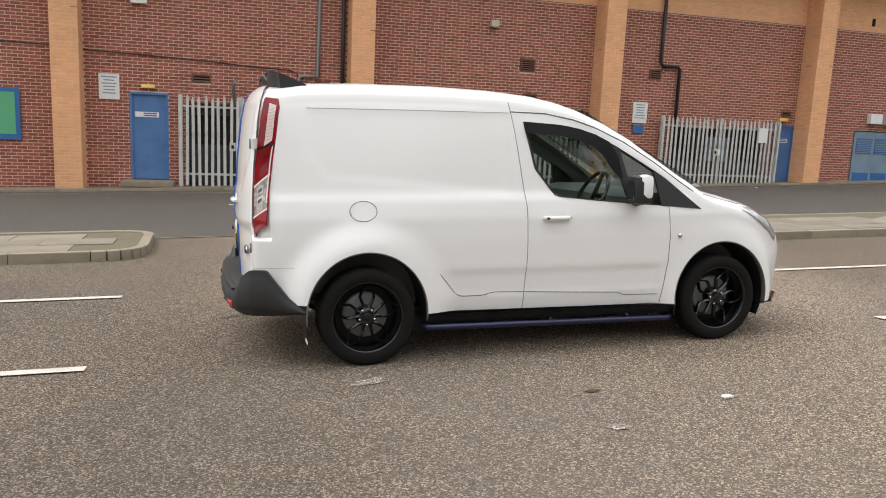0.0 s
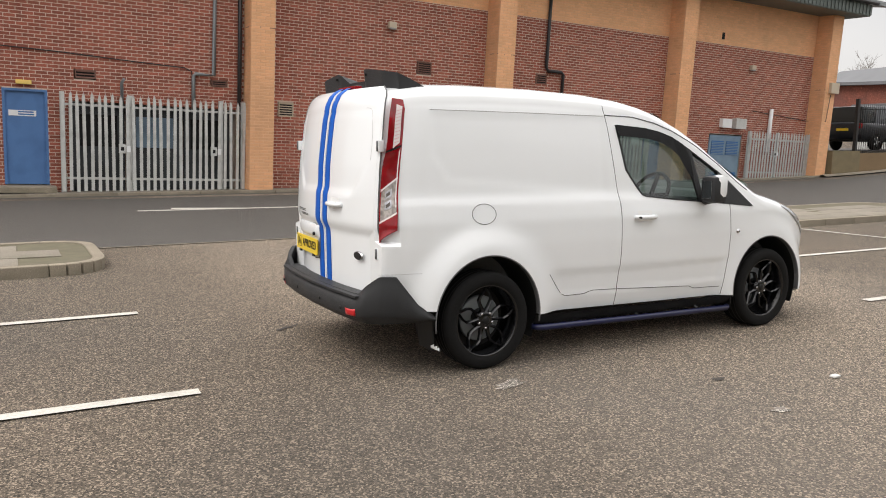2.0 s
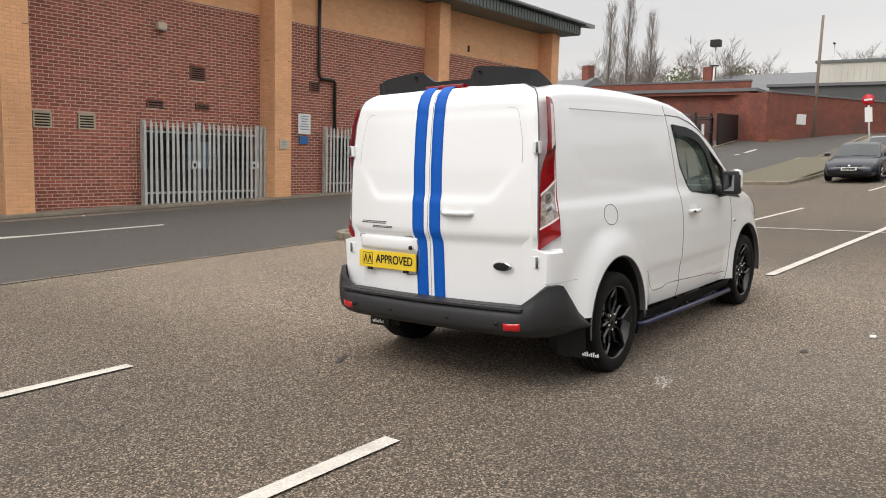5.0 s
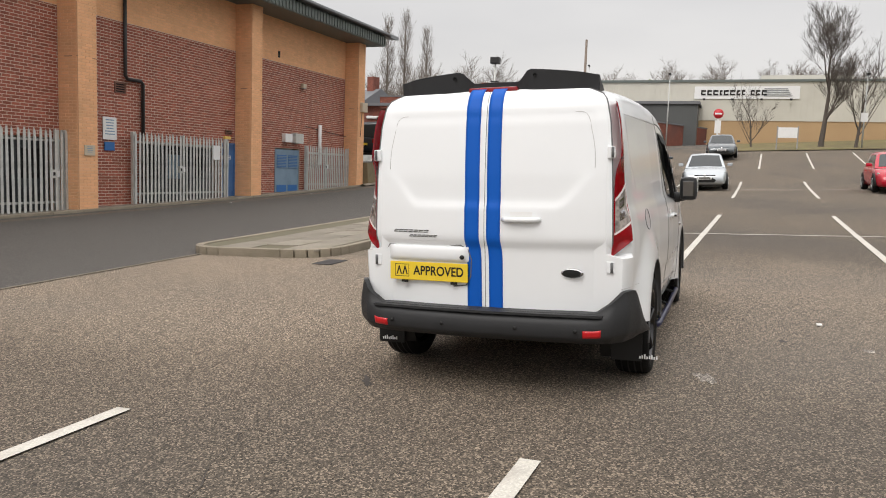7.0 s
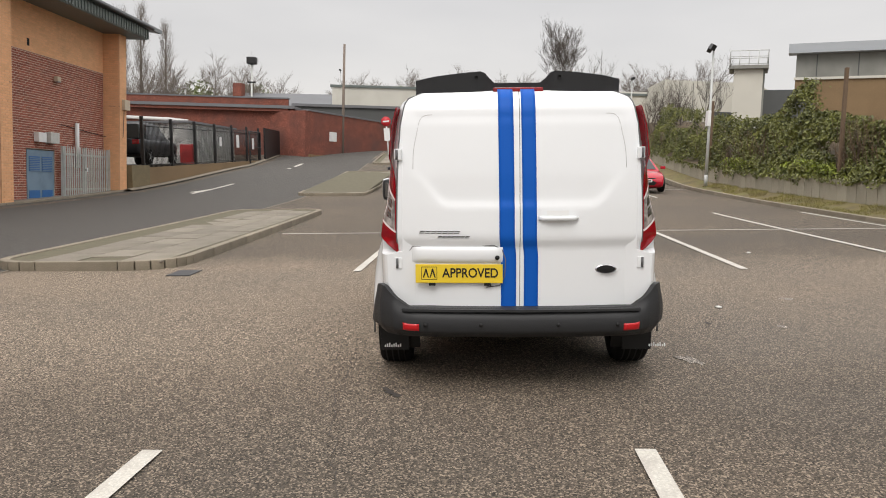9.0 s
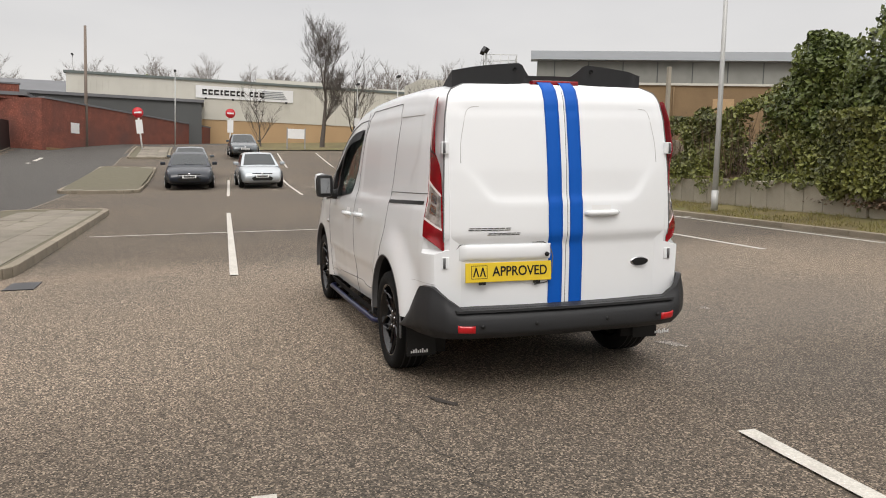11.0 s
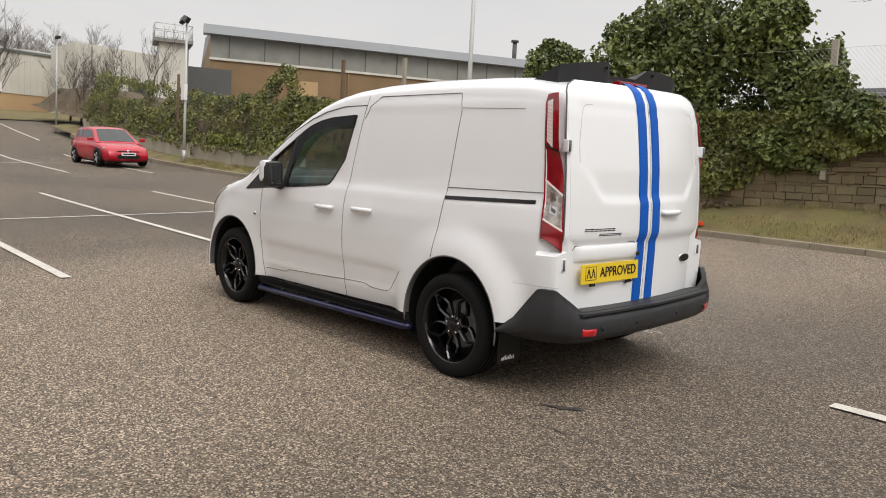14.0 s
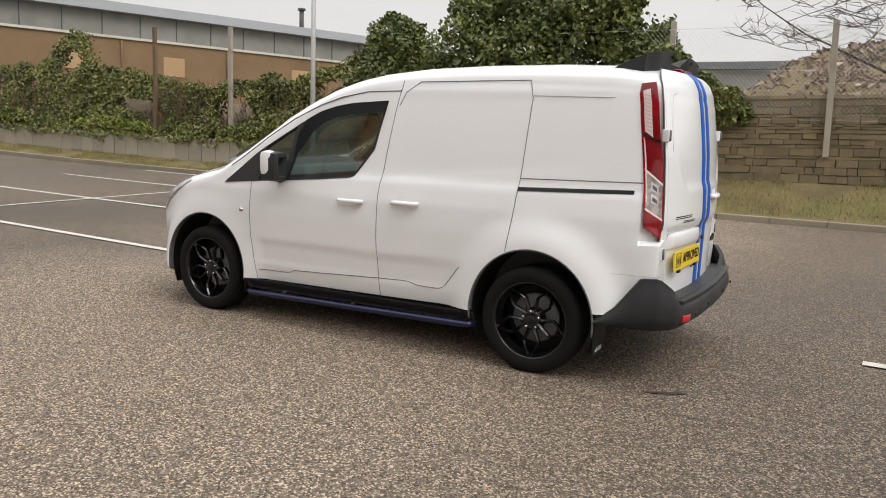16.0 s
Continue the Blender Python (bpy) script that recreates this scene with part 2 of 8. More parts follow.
def box(bm, x0, x1, y0, y1, z0, z1, bevel=0.0, mat=0):
    r = bmesh.ops.create_cube(bm, size=1.0)
    vs = r["verts"]
    for v in vs:
        v.co = Vector((x0 + (v.co.x + 0.5) * (x1 - x0), y0 + (v.co.y + 0.5) * (y1 - y0), z0 + (v.co.z + 0.5) * (z1 - z0)))
    fs = list({f for v in vs for f in v.link_faces})
    if mat:
        for f in fs:
            f.material_index = mat
    if bevel:
        es = list({e for v in vs for e in v.link_edges})
        bmesh.ops.bevel(bm, geom=es, offset=bevel, segments=2, affect="EDGES", profile=0.6)
    return bm


def boxed(*a, **k):
    return box(bmesh.new(), *a, **k)


def tube(bm, points, radius, sides=8, cap=True, mat=0):
    """A round bar along points; radius is one number or one a point."""
    pts = [Vector(p) for p in points]
    rad = radius if isinstance(radius, (list, tuple)) else [radius] * len(pts)
    rings, side = [], None
    for i, p in enumerate(pts):
        d = (pts[min(i + 1, len(pts) - 1)] - pts[max(i - 1, 0)]).normalized()
        if side is None or abs(side.dot(d)) > 0.95:
            side = d.orthogonal().normalized()
        side = (side - d * side.dot(d)).normalized()
        up = d.cross(side)
        rings.append([bm.verts.new(p + (side * math.cos(2 * math.pi * k / sides) + up * math.sin(2 * math.pi * k / sides)) * rad[i]) for k in range(sides)])
    for a, b in zip(rings, rings[1:]):
        for k in range(sides):
            f = bm.faces.new((a[k], a[(k + 1) % sides], b[(k + 1) % sides], b[k]))
            f.smooth, f.material_index = True, mat
    if cap:
        for ring in (rings[0][::-1], rings[-1]):
            bm.faces.new(ring).material_index = mat
    return bm


def lathe(bm, profile, segments=32, axis="y", mat=0, centre=(0, 0, 0)):
    """Turn (radius, along) pairs round an axis."""
    rings = []
    for r, h in profile:
        ring = []
        for k in range(segments):
            a = 2 * math.pi * k / segments
            c, s = r * math.cos(a), r * math.sin(a)
            p = {"y": (c, h, s), "z": (c, s, h), "x": (h, c, s)}[axis]
            ring.append(bm.verts.new(Vector(p) + Vector(centre)))
        rings.append(ring)
    for a, b in zip(rings, rings[1:]):
        for k in range(segments):
            f = bm.faces.new((a[k], b[k], b[(k + 1) % segments], a[(k + 1) % segments]))
            f.smooth, f.material_index = True, mat
    return bm


def prism(bm, outline, depth, to3d, mat=0):
    """A flat outline of 2D points given thickness; to3d(u, v, w) places it."""
    a = [bm.verts.new(to3d(u, v, 0.0)) for u, v in outline]
    b = [bm.verts.new(to3d(u, v, depth)) for u, v in outline]
    fs = [bm.faces.new(a[::-1]), bm.faces.new(b)]
    n = len(a)
    for i in range(n):
        fs.append(bm.faces.new((a[i], a[(i + 1) % n], b[(i + 1) % n], b[i])))
    for f in fs:
        f.material_index = mat
    return bm


def sheet(bm, nu, nv, fn, mat=0, smooth=True):
    """A grid of nu x nv cells; fn(u, v) with u, v from 0 to 1 gives the place."""
    vs = [[bm.verts.new(fn(i / nu, j / nv)) for j in range(nv + 1)] for i in range(nu + 1)]
    for i in range(nu):
        for j in range(nv):
            f = bm.faces.new((vs[i][j], vs[i + 1][j], vs[i + 1][j + 1], vs[i][j + 1]))
            f.smooth, f.material_index = smooth, mat
    return bm


def solid_sheet(bm, nu, nv, fn, thick, mat=0):
    """A curved sheet given thickness along fn's own offset: fn(u, v, w) with w in metres."""
    def grid(w):
        return [[bm.verts.new(fn(i / nu, j / nv, w)) for j in range(nv + 1)] for i in range(nu + 1)]
    a, b = grid(0.0), grid(thick)
    fs = []
    for i in range(nu):
        for j in range(nv):
            fs.append(bm.faces.new((b[i][j], b[i + 1][j], b[i + 1][j + 1], b[i][j + 1])))
            fs.append(bm.faces.new((a[i][j], a[i][j + 1], a[i + 1][j + 1], a[i + 1][j])))
    for i in range(nu):
        fs.append(bm.faces.new((a[i][0], a[i + 1][0], b[i + 1][0], b[i][0])))
        fs.append(bm.faces.new((b[i][nv], b[i + 1][nv], a[i + 1][nv], a[i][nv])))
    for j in range(nv):
        fs.append(bm.faces.new((b[0][j], b[0][j + 1], a[0][j + 1], a[0][j])))
        fs.append(bm.faces.new((a[nu][j], a[nu][j + 1], b[nu][j + 1], b[nu][j])))
    for f in fs:
        f.material_index, f.smooth = mat, True
    return bm


def lerp_table(table, x):
    """Smooth lookup in (x, value) pairs."""
    if x <= table[0][0]:
        return table[0][1]
    for (x0, v0), (x1, v1) in zip(table, table[1:]):
        if x <= x1:
            return v0 + (v1 - v0) * (x - x0) / (x1 - x0)
    return table[-1][1]


def step(a, b, x):
    t = min(1.0, max(0.0, (x - a) / (b - a)))
    return t * t * (3 - 2 * t)


def text_mesh(body, size, mat, name, depth=0.002, bold=0.0):
    """Lettering as a mesh in Blender's built-in font, centred on its origin, lying in xy."""
    cu = bpy.data.curves.new(name, "FONT")
    cu.body, cu.size, cu.extrude, cu.offset = body, size, depth, bold
    cu.align_x, cu.align_y = "CENTER", "CENTER"
    tmp = bpy.data.objects.new(name, cu)
    scene.collection.objects.link(tmp)
    me = bpy.data.meshes.new_from_object(tmp.evaluated_get(bpy.context.evaluated_depsgraph_get()))
    bpy.data.objects.remove(tmp)
    me.materials.clear()
    me.materials.append(mat)
    return me


def cut(ob, cutters):
    """Cut solids out of ob for good."""
    for c in cutters:
        md = ob.modifiers.new("cut", "BOOLEAN")
        md.operation, md.solver, md.object = "DIFFERENCE", "EXACT", c
    me = bpy.data.meshes.new_from_object(ob.evaluated_get(bpy.context.evaluated_depsgraph_get()))
    ob.modifiers.clear()
    ob.data = me
    for c in cutters:
        bpy.data.objects.remove(c)
    return ob


def on_slope(x, y, z=0.0, rz=0.0):
    """A pose on the car park's own level."""
    return SLOPE @ pose(x, y, z, 0, 0, rz)


def upright(x, y, z=0.0, rz=0.0):
    """A plumb pose at a place given in the car park's frame."""
    return Matrix.Translation(SLOPE @ Vector((x, y, z))) @ pose(0, 0, 0, 0, 0, rz)


def rounded(points, r=0.03, n=4, closed=True):
    """Round a polygon's corners."""
    out = []
    m = len(points)
    for i in range(m):
        p = Vector((*points[i], 0))
        if not closed and i in (0, m - 1):
            out.append((p.x, p.y))
            continue
        a, b = Vector((*points[i - 1], 0)), Vector((*points[(i + 1) % m], 0))
        ra, rb = min(r, (a - p).length * 0.45), min(r, (b - p).length * 0.45)
        pa, pb = p + (a - p).normalized() * ra, p + (b - p).normalized() * rb
        for k in range(n + 1):
            t = k / n
            q = pa * (1 - t) ** 2 + p * 2 * t * (1 - t) + pb * t * t
            out.append((q.x, q.y))
    return out



# ---- ground ----
def rise(x, y):
    """The height of the ground over the level of the bays: it climbs ahead, and towards the building."""
    z = 0.00062 * max(0.0, x - 10.0) ** 2 if x < 62 else 0.00062 * 52.0 ** 2 + 0.064 * (x - 62.0) * 0.5
    z += 0.27 * step(7.5, 13.2, y)
    far = min(22.0, max(0.0, x - 30.0))
    bays, lane = 0.052 * far * far / (far + 6.0), 0.45 * step(22, 42, x) + 0.05 * min(25.0, max(0.0, x - 42))
    z += bays + (lane - bays) * step(4.5, 9.5, y)
    return z


def ground_sheet(xs, ys, dz=0.0):
    bm = bmesh.new()
    vs = [[bm.verts.new((x, y, rise(x, y) + dz)) for y in ys] for x in xs]
    for i in range(len(xs) - 1):
        for j in range(len(ys) - 1):
            bm.faces.new((vs[i][j], vs[i + 1][j], vs[i + 1][j + 1], vs[i][j + 1])).smooth = True
    return bm


def span(a, b, n):
    return [a + (b - a) * i / n for i in range(n + 1)]


solo("ground", ground_sheet([-900, -300, -100, -60, -40] + span(-30, 80, 66) + [90, 110, 140, 200, 400, 900], [-900, -300, -120, -60, -40] + span(-20, 30, 50) + [40, 60, 100, 200, 400, 900]),
     M_ASPHALT, "worn grey-brown asphalt car park with coarse exposed aggregate", "ground", SLOPE, kind="structure")

ROAD_EDGE = 6.4
solo("road", ground_sheet(span(-40, 62, 60), [ROAD_EDGE, 7.2, 8, 9, 10, 11, 12, 13.43], 0.006), M_ROAD, "smooth dark asphalt access road beside the building", "road", SLOPE, kind="structure")


def strip(name, x0, y0, x1, y1, w, label, seg=8, taper=1.0, mat=M_PAINT):
    """A painted line from one place to another, following the ground."""
    d = Vector((x1 - x0, y1 - y0, 0))
    s = Vector((-d.y, d.x, 0)).normalized() * w / 2

    def at(u, v):
        p = Vector((x0, y0, 0)) + d * u + s * (2 * v - 1) * (1 + (taper - 1) * u)
        return Vector((p.x, p.y, rise(p.x, p.y) + 0.011))
    return solo(name, sheet(bmesh.new(), seg, 1, at), mat, label, "road marking", SLOPE, group="bay markings", kind="structure")


BAY = "worn white painted parking bay line on the asphalt"
for y in (1.86, -0.5):
    strip("bay_line", -1.74, y, -7.2, y + 0.22, 0.10, BAY)
for y0, y1 in ((1.68, 1.30), (-0.68, -1.2), (-3.28, -3.75), (-5.95, -6.45), (-8.3, -8.8)):
    strip("bay_line", 4.45, y0, 15.2, y1, 0.10, BAY, 12)
strip("bay_cross_line", 9.95, 3.9, 10.25, -9.2, 0.085, "thin white line dividing facing rows of bays")
for y0 in (1.0, -1.55, -4.2, -6.9):
    strip("bay_line", 22.6, y0, 33.0, y0 - 0.45, 0.10, BAY, 12)
for y0 in (0.2, -2.4, -5.1, -7.8):
    strip("bay_line", 40.0, y0 - 0.6, 50.0, y0 - 1.1, 0.10, BAY, 10)
strip("bay_cross_line", 27.6, 2.6, 27.9, -9.5, 0.085, "thin white line dividing facing rows of bays")
strip("road_dash", -0.5, 10.55, 4.0, 10.42, 0.11, "white dashed centre line on the road")
strip("road_arrow_barb", 0.15, 10.75, 1.75, 10.47, 0.16, "white painted arrow barb on the road", taper=0.5)
strip("road_dash", -11.0, 10.8, -6.0, 10.65, 0.11, "white dashed centre line on the road")
strip("road_dash", 24.5, 10.75, 30.0, 10.7, 0.12, "white dashed centre line on the road")
strip("road_arrow_barb", 25.0, 10.9, 26.8, 10.74, 0.3, "white painted arrow barb on the road", taper=0.4)
strip("road_dash", 41.0, 10.6, 45.0, 10.5, 0.2, "white dashed centre line on the road")
strip("road_edge_line", -30.0, 6.38, 62.0, 6.38, 0.05, "thin sealed joint between road and car park", 60, mat=M_KERB)


# wear on the asphalt: scuffs, cracks, an oil mark, litter
M_SCUFF = material("pale_scuffed_asphalt", (0.25, 0.225, 0.195), 0.9, scale=5, amount=0.7, speckle=0.8, speckle_scale=115, bump=0.8, bump_scale=95)
M_OIL = material("dark_oil_mark", (0.055, 0.047, 0.04), 0.75, scale=5, amount=0.6, bump=0.6, bump_scale=95)


def blot(name, x, y, rx, ry, deg, mat, label, seed):
    """A ragged flat mark, a few millimetres over the asphalt."""
    bm = bmesh.new()
    c, s_ = math.cos(radians(deg)), math.sin(radians(deg))
    ring = []
    for k in range(40):
        a = 2 * math.pi * k / 40
        r = 0.62 + 0.6 * noise.noise(Vector((math.cos(a) * 1.6, math.sin(a) * 1.6, seed))) + 0.18 * noise.noise(Vector((math.cos(a) * 6, math.sin(a) * 6, seed)))
        u, v = rx * r * math.cos(a), ry * r * math.sin(a)
        ring.append(bm.verts.new((x + u * c - v * s_, y + u * s_ + v * c, rise(x, y) + 0.005)))
    bm.faces.new(ring)
    solo(name, bm, mat, label, "ground mark", SLOPE, kind="structure")


blot("scuff_mark", -0.05, -1.22, 0.20, 0.09, 20, M_SCUFF, "pale scuffed patch on the asphalt", 1)
blot("scuff_mark", 2.3, -2.9, 0.10, 0.08, 50, M_SCUFF, "pale scuffed patch on the asphalt", 2)
blot("scuff_mark", 1.0, -2.3, 0.10, 0.05, 10, M_SCUFF, "pale scuffed patch on the asphalt", 3)
blot("oil_mark", -0.82, 0.78, 0.16, 0.05, 30, M_OIL, "small dark oil mark behind the wheel", 4)
blot("oil_mark", 1.15, -1.75, 0.09, 0.035, 5, M_OIL, "small dark mark on the asphalt", 5)


def crack(pts, label="thin dark crack in the asphalt", w=0.006):
    rng_ = random.Random(len(pts) + int(pts[0][0] * 10))
    fine = []
    for (xa, ya), (xb, yb) in zip(pts, pts[1:]):
        n = max(3, int(math.hypot(xb - xa, yb - ya) / 0.12))
        fine += [Vector((xa + (xb - xa) * i / n + rng_.gauss(0, 0.018), ya + (yb - ya) * i / n + rng_.gauss(0, 0.018), 0)) for i in range(n)]
    bm = bmesh.new()
    rows = []
    for i, p in enumerate(fine):
        d = (fine[min(i + 1, len(fine) - 1)] - fine[max(0, i - 1)]).normalized()
        n = Vector((-d.y, d.x, 0)) * w * rng_.uniform(0.4, 1.3)
        z = rise(p.x, p.y) + 0.005
        rows.append([bm.verts.new((p.x + n.x, p.y + n.y, z)), bm.verts.new((p.x - n.x, p.y - n.y, z))])
    for a, b in zip(rows, rows[1:]):
        bm.faces.new((a[0], b[0], b[1], a[1]))
    bmesh.ops.recalc_face_normals(bm, faces=bm.faces)
    for f in bm.faces:
        if f.normal.z < 0:
            f.normal_flip()
    solo("crack", bm, M_OIL, label, "crack", SLOPE, kind="structure")


crack([(-4.4, 0.35), (-3.2, 0.6), (-2.0, 0.95), (-1.1, 1.1), (0.2, 1.15)], w=0.0028)
crack([(5.0, -3.0), (6.4, -4.6), (8.0, -6.0), (9.5, -8.8)], w=0.003)
crack([(5.2, 2.2), (8.5, 0.4), (12.0, 0.9)], w=0.0025)
M_LITTER = material("pale_litter", (0.7, 0.7, 0.68), 0.6, scale=8, amount=0.3)
for x, y in ((1.85, -2.07), (6.2, -4.0), (3.6, 12.7), (14.2, 12.6), (19.3, 12.8)):
    solo("litter", boxed(x - 0.03, x + 0.03, y - 0.02, y + 0.02, rise(x, y) + 0.004, rise(x, y) + 0.018, bevel=0.004), M_LITTER, "small scrap of pale litter on the ground", "litter", SLOPE)

# ---- the brick building ----
HALL = pose(10.53, 14.43, -0.03, 0, 0, -0.86) @ Matrix.Scale(1.042, 4)
WALL_L, WALL_R, BAND, EAVE = -19.0, 13.9, 4.84, 6.32
PILLARS = (-14.2, -7.62, -0.86, 6.02, 13.32)
hall = thing("leisure_hall", "long red brick hall with buff brick pillars and a grey-green eave", "building", HALL)
part("wall", boxed(WALL_L, WALL_R, 0.012, 0.4, -1.2, BAND), M_MORTAR, hall, "red brick wall with pale mortar joints")
part("upper_wall", boxed(WALL_L, WALL_R, 0.006, 0.4, BAND, EAVE + 0.3), M_BUFFJOINT, hall, "buff brick upper band")
part("end_wall", boxed(WALL_R - 0.4, WALL_R, 0.4, 14, -1.2, EAVE + 0.3), M_MORTAR, hall, "red brick end wall")
part("back_wall", boxed(WALL_L, WALL_R, 14, 14.4, -1.2, EAVE + 0.3), M_MORTAR, hall)
part("far_end_wall", boxed(WALL_L, WALL_L + 0.4, 0.4, 14, -1.2, EAVE + 0.3), M_MORTAR, hall)
part("roof", prism(bmesh.new(), [(-1.30, EAVE + 0.40), (7.2, EAVE + 1.6), (15.5, EAVE + 0.40), (15.5, EAVE + 0.55), (7.2, EAVE + 1.75), (-1.30, EAVE + 0.55)], 35.6, lambda u, v, w: Vector((WALL_L - 1.0 + w, u, v))), M_ROOFSHEET, hall, "grey sheet roof")
part("soffit", boxed(WALL_L - 1, 14.5, -1.18, 0.4, EAVE - 0.02, EAVE + 0.04), M_FASCIA, hall, "grey-green soffit")
for i, x in enumerate(PILLARS):
    part("pillar", boxed(x, x + 0.57, -0.62, 0.0, -1.2, EAVE - 0.03, bevel=0.006), M_BUFFJOINT, hall, "buff brick pillar")

def brick_field(u0, u1, v0, v1, bw=0.225, bh=0.075, joint=0.0145, holes=(), seed=1):
    """Cells (u, v, width, height) of stretcher bond, leaving out the openings."""
    rng = random.Random(seed)
    cells = []
    r = 0
    v = v0
    while v < v1 - 0.01:
        h = min(bh, v1 - v) - joint
        gaps = sorted((hx0, hx1) for hx0, hx1, hz0, hz1 in holes if hz0 < v + h / 2 < hz1)
        u = u0 - (bw / 2 if r % 2 else 0)
        while u < u1 - 0.01:
            pieces = [(max(u, u0), min(u + bw, u1) - joint)]
            for g0, g1 in gaps:
                pieces = [q for a, b in pieces for q in (((a, min(b, g0)), (max(a, g1), b)) if a < g1 and b > g0 else ((a, b),))]
            for a, b in pieces:
                if b - a > 0.02:
                    cells.append((a, v, b - a, h, rng.uniform(-0.0015, 0.0015)))
            u += bw
        v += bh
        r += 1
    return cells


def brick_mesh(name, cells, mat, to3d, proud=0.005):
    verts, faces = [], []
    for a, v, w, h, d in cells:
        k = len(verts)
        e = 0.003
        for du, dv, dw in ((0, 0, 0), (w, 0, 0), (w, h, 0), (0, h, 0), (e, e, proud + d), (w - e, e, proud + d), (w - e, h - e, proud + d), (e, h - e, proud + d)):
            verts.append(to3d(a + du, v + dv, dw))
        faces += [(k + 4, k + 5, k + 6, k + 7), (k, k + 1, k + 5, k + 4), (k + 1, k + 2, k + 6, k + 5), (k + 2, k + 3, k + 7, k + 6), (k + 3, k, k + 4, k + 7)]
    me = bpy.data.meshes.new(name)
    me.from_pydata(verts, [], faces)
    me.materials.append(mat)
    return me


def stuff_part(name, me, parent, label=""):
    ob = new(name, me)
    ob.parent = parent
    return tagged(ob, label, kind="stuff")


front = lambda u, v, w: (u, 0.012 - w, v)
HOLES = [(-12.66, -11.82, -0.6, 1.92), (-11.42, -7.8, -0.6, 1.75), (-4.25, -0.9, -0.6, 1.75), (1.9, 5.2, -0.6, 1.75), (5.3, 6.05, -0.6, 1.9), (8.3, 9.95, -0.6, 1.86),
         (-3.0, -2.55, 2.95, 3.30), (0.9, 1.3, 2.96, 3.28), (-6.78, -6.38, 1.62, 1.99), (-5.82, -5.42, 1.62, 1.99), (-11.3, -10.86, 2.2, 2.42), (-4.17, -3.72, 2.2, 2.4), (-2.85, -2.44, 2.22, 2.4), (-8.4, -8.0, 2.24, 2.40), (5.5, 5.85, 2.15, 2.32)]
bpy.context.view_layer.update()
def hole_block(x0, x1, z0, z1):
    ob = new("cutter", mesh_of("cutter", boxed(x0, x1, -0.1, 0.34 if x1 - x0 > 0.6 else 0.2, z0, z1), M_MORTAR))
    ob.matrix_basis = HALL
    return ob


cut(next(o for o in hall.children if o.name == "wall"), [hole_block(*h) for h in HOLES])
wall_holes = HOLES + [(p, p + 0.57, -2, 9) for p in PILLARS]
stuff_part("brickwork", brick_mesh("brickwork", brick_field(WALL_L, WALL_R, -1.2, BAND, holes=wall_holes + [(-7.0, -4.45, 0.30, 2.1)], seed=2), M_BRICK, front), hall, "red brick courses with pale joints")
stuff_part("buff_brickwork", brick_mesh("buff_brickwork", brick_field(WALL_L, WALL_R, BAND, EAVE + 0.2, holes=[(p, p + 0.57, -2, 9) for p in PILLARS] + [(8.43, 8.55, 5.0, 5.22)], seed=3), M_BUFF, lambda u, v, w: (u, 0.006 - w, v), 0.003), hall, "buff brick courses")
for p in PILLARS:
    stuff_part("pillar_brickwork", brick_mesh("pillar_brickwork", brick_field(p, p + 0.57, -1.2, EAVE - 0.03, holes=[(-99, 99, 3.635, 3.66)], seed=4), M_BUFF, lambda u, v, w: (u, -0.62 - w, v), 0.005)
               , hall, "buff brick pillar face")
    stuff_part("pillar_brickwork", brick_mesh("pillar_brickwork", brick_field(0, 0.60, -1.2, EAVE - 0.03, holes=[(-99, 99, 3.635, 3.66)], seed=5), M_BUFF, lambda u, v, w: (p - w, -0.60 + 0.60 - u, v), 0.005), hall, "buff brick pillar side")
    stuff_part("pillar_brickwork", brick_mesh("pillar_brickwork", brick_field(0, 0.60, -1.2, EAVE - 0.03, holes=[(-99, 99, 3.635, 3.66)], seed=6), M_BUFF, lambda u, v, w: (p + 0.57 + w, -0.60 + u, v), 0.005), hall, "buff brick pillar side")
    part("movement_joint", boxed(p - 0.004, p + 0.574, -0.624, 0.0, 3.64, 3.656), M_LOUVRE, hall, "thin dark joint across the pillar")
# ribbed eave
bm = bmesh.new()
x = WALL_L - 1
while x < 14.5:
    box(bm, x, x + 0.10, -1.235, -1.205, EAVE + 0.02, EAVE + 0.36)
    x += 0.2
part("eave_ribs", bm, M_FASCIA, hall, "ribbed grey-green fascia")
part("fascia", boxed(WALL_L - 1, 14.5, -1.205, -1.15, EAVE, EAVE + 0.38), M_FASCIA, hall)
part("end_fascia", boxed(14.45, 14.5, -1.15, 15, EAVE, EAVE + 0.38), M_FASCIA, hall)
part("gutter", tube(bmesh.new(), [(WALL_L - 1, -1.33, EAVE + 0.43), (14.65, -1.33, EAVE + 0.43)], 0.07, 8), M_BLACKPIPE, hall, "dark gutter along the eave")

# doors, openings and grilles
def steel_door(x0, x1, z0, z1, mat, lab, name="door"):
    d = part(name, boxed(x0, x1, 0.06, 0.12, z0, z1), mat, hall, lab)
    part("door_frame", boxed(x0 - 0.05, x0, 0.0, 0.14, z0, z1 + 0.05), mat, d)
    part("door_frame", boxed(x1, x1 + 0.05, 0.0, 0.14, z0, z1 + 0.05), mat, d)
    part("door_frame", boxed(x0, x1, 0.0, 0.14, z1, z1 + 0.05), mat, d)
    return d


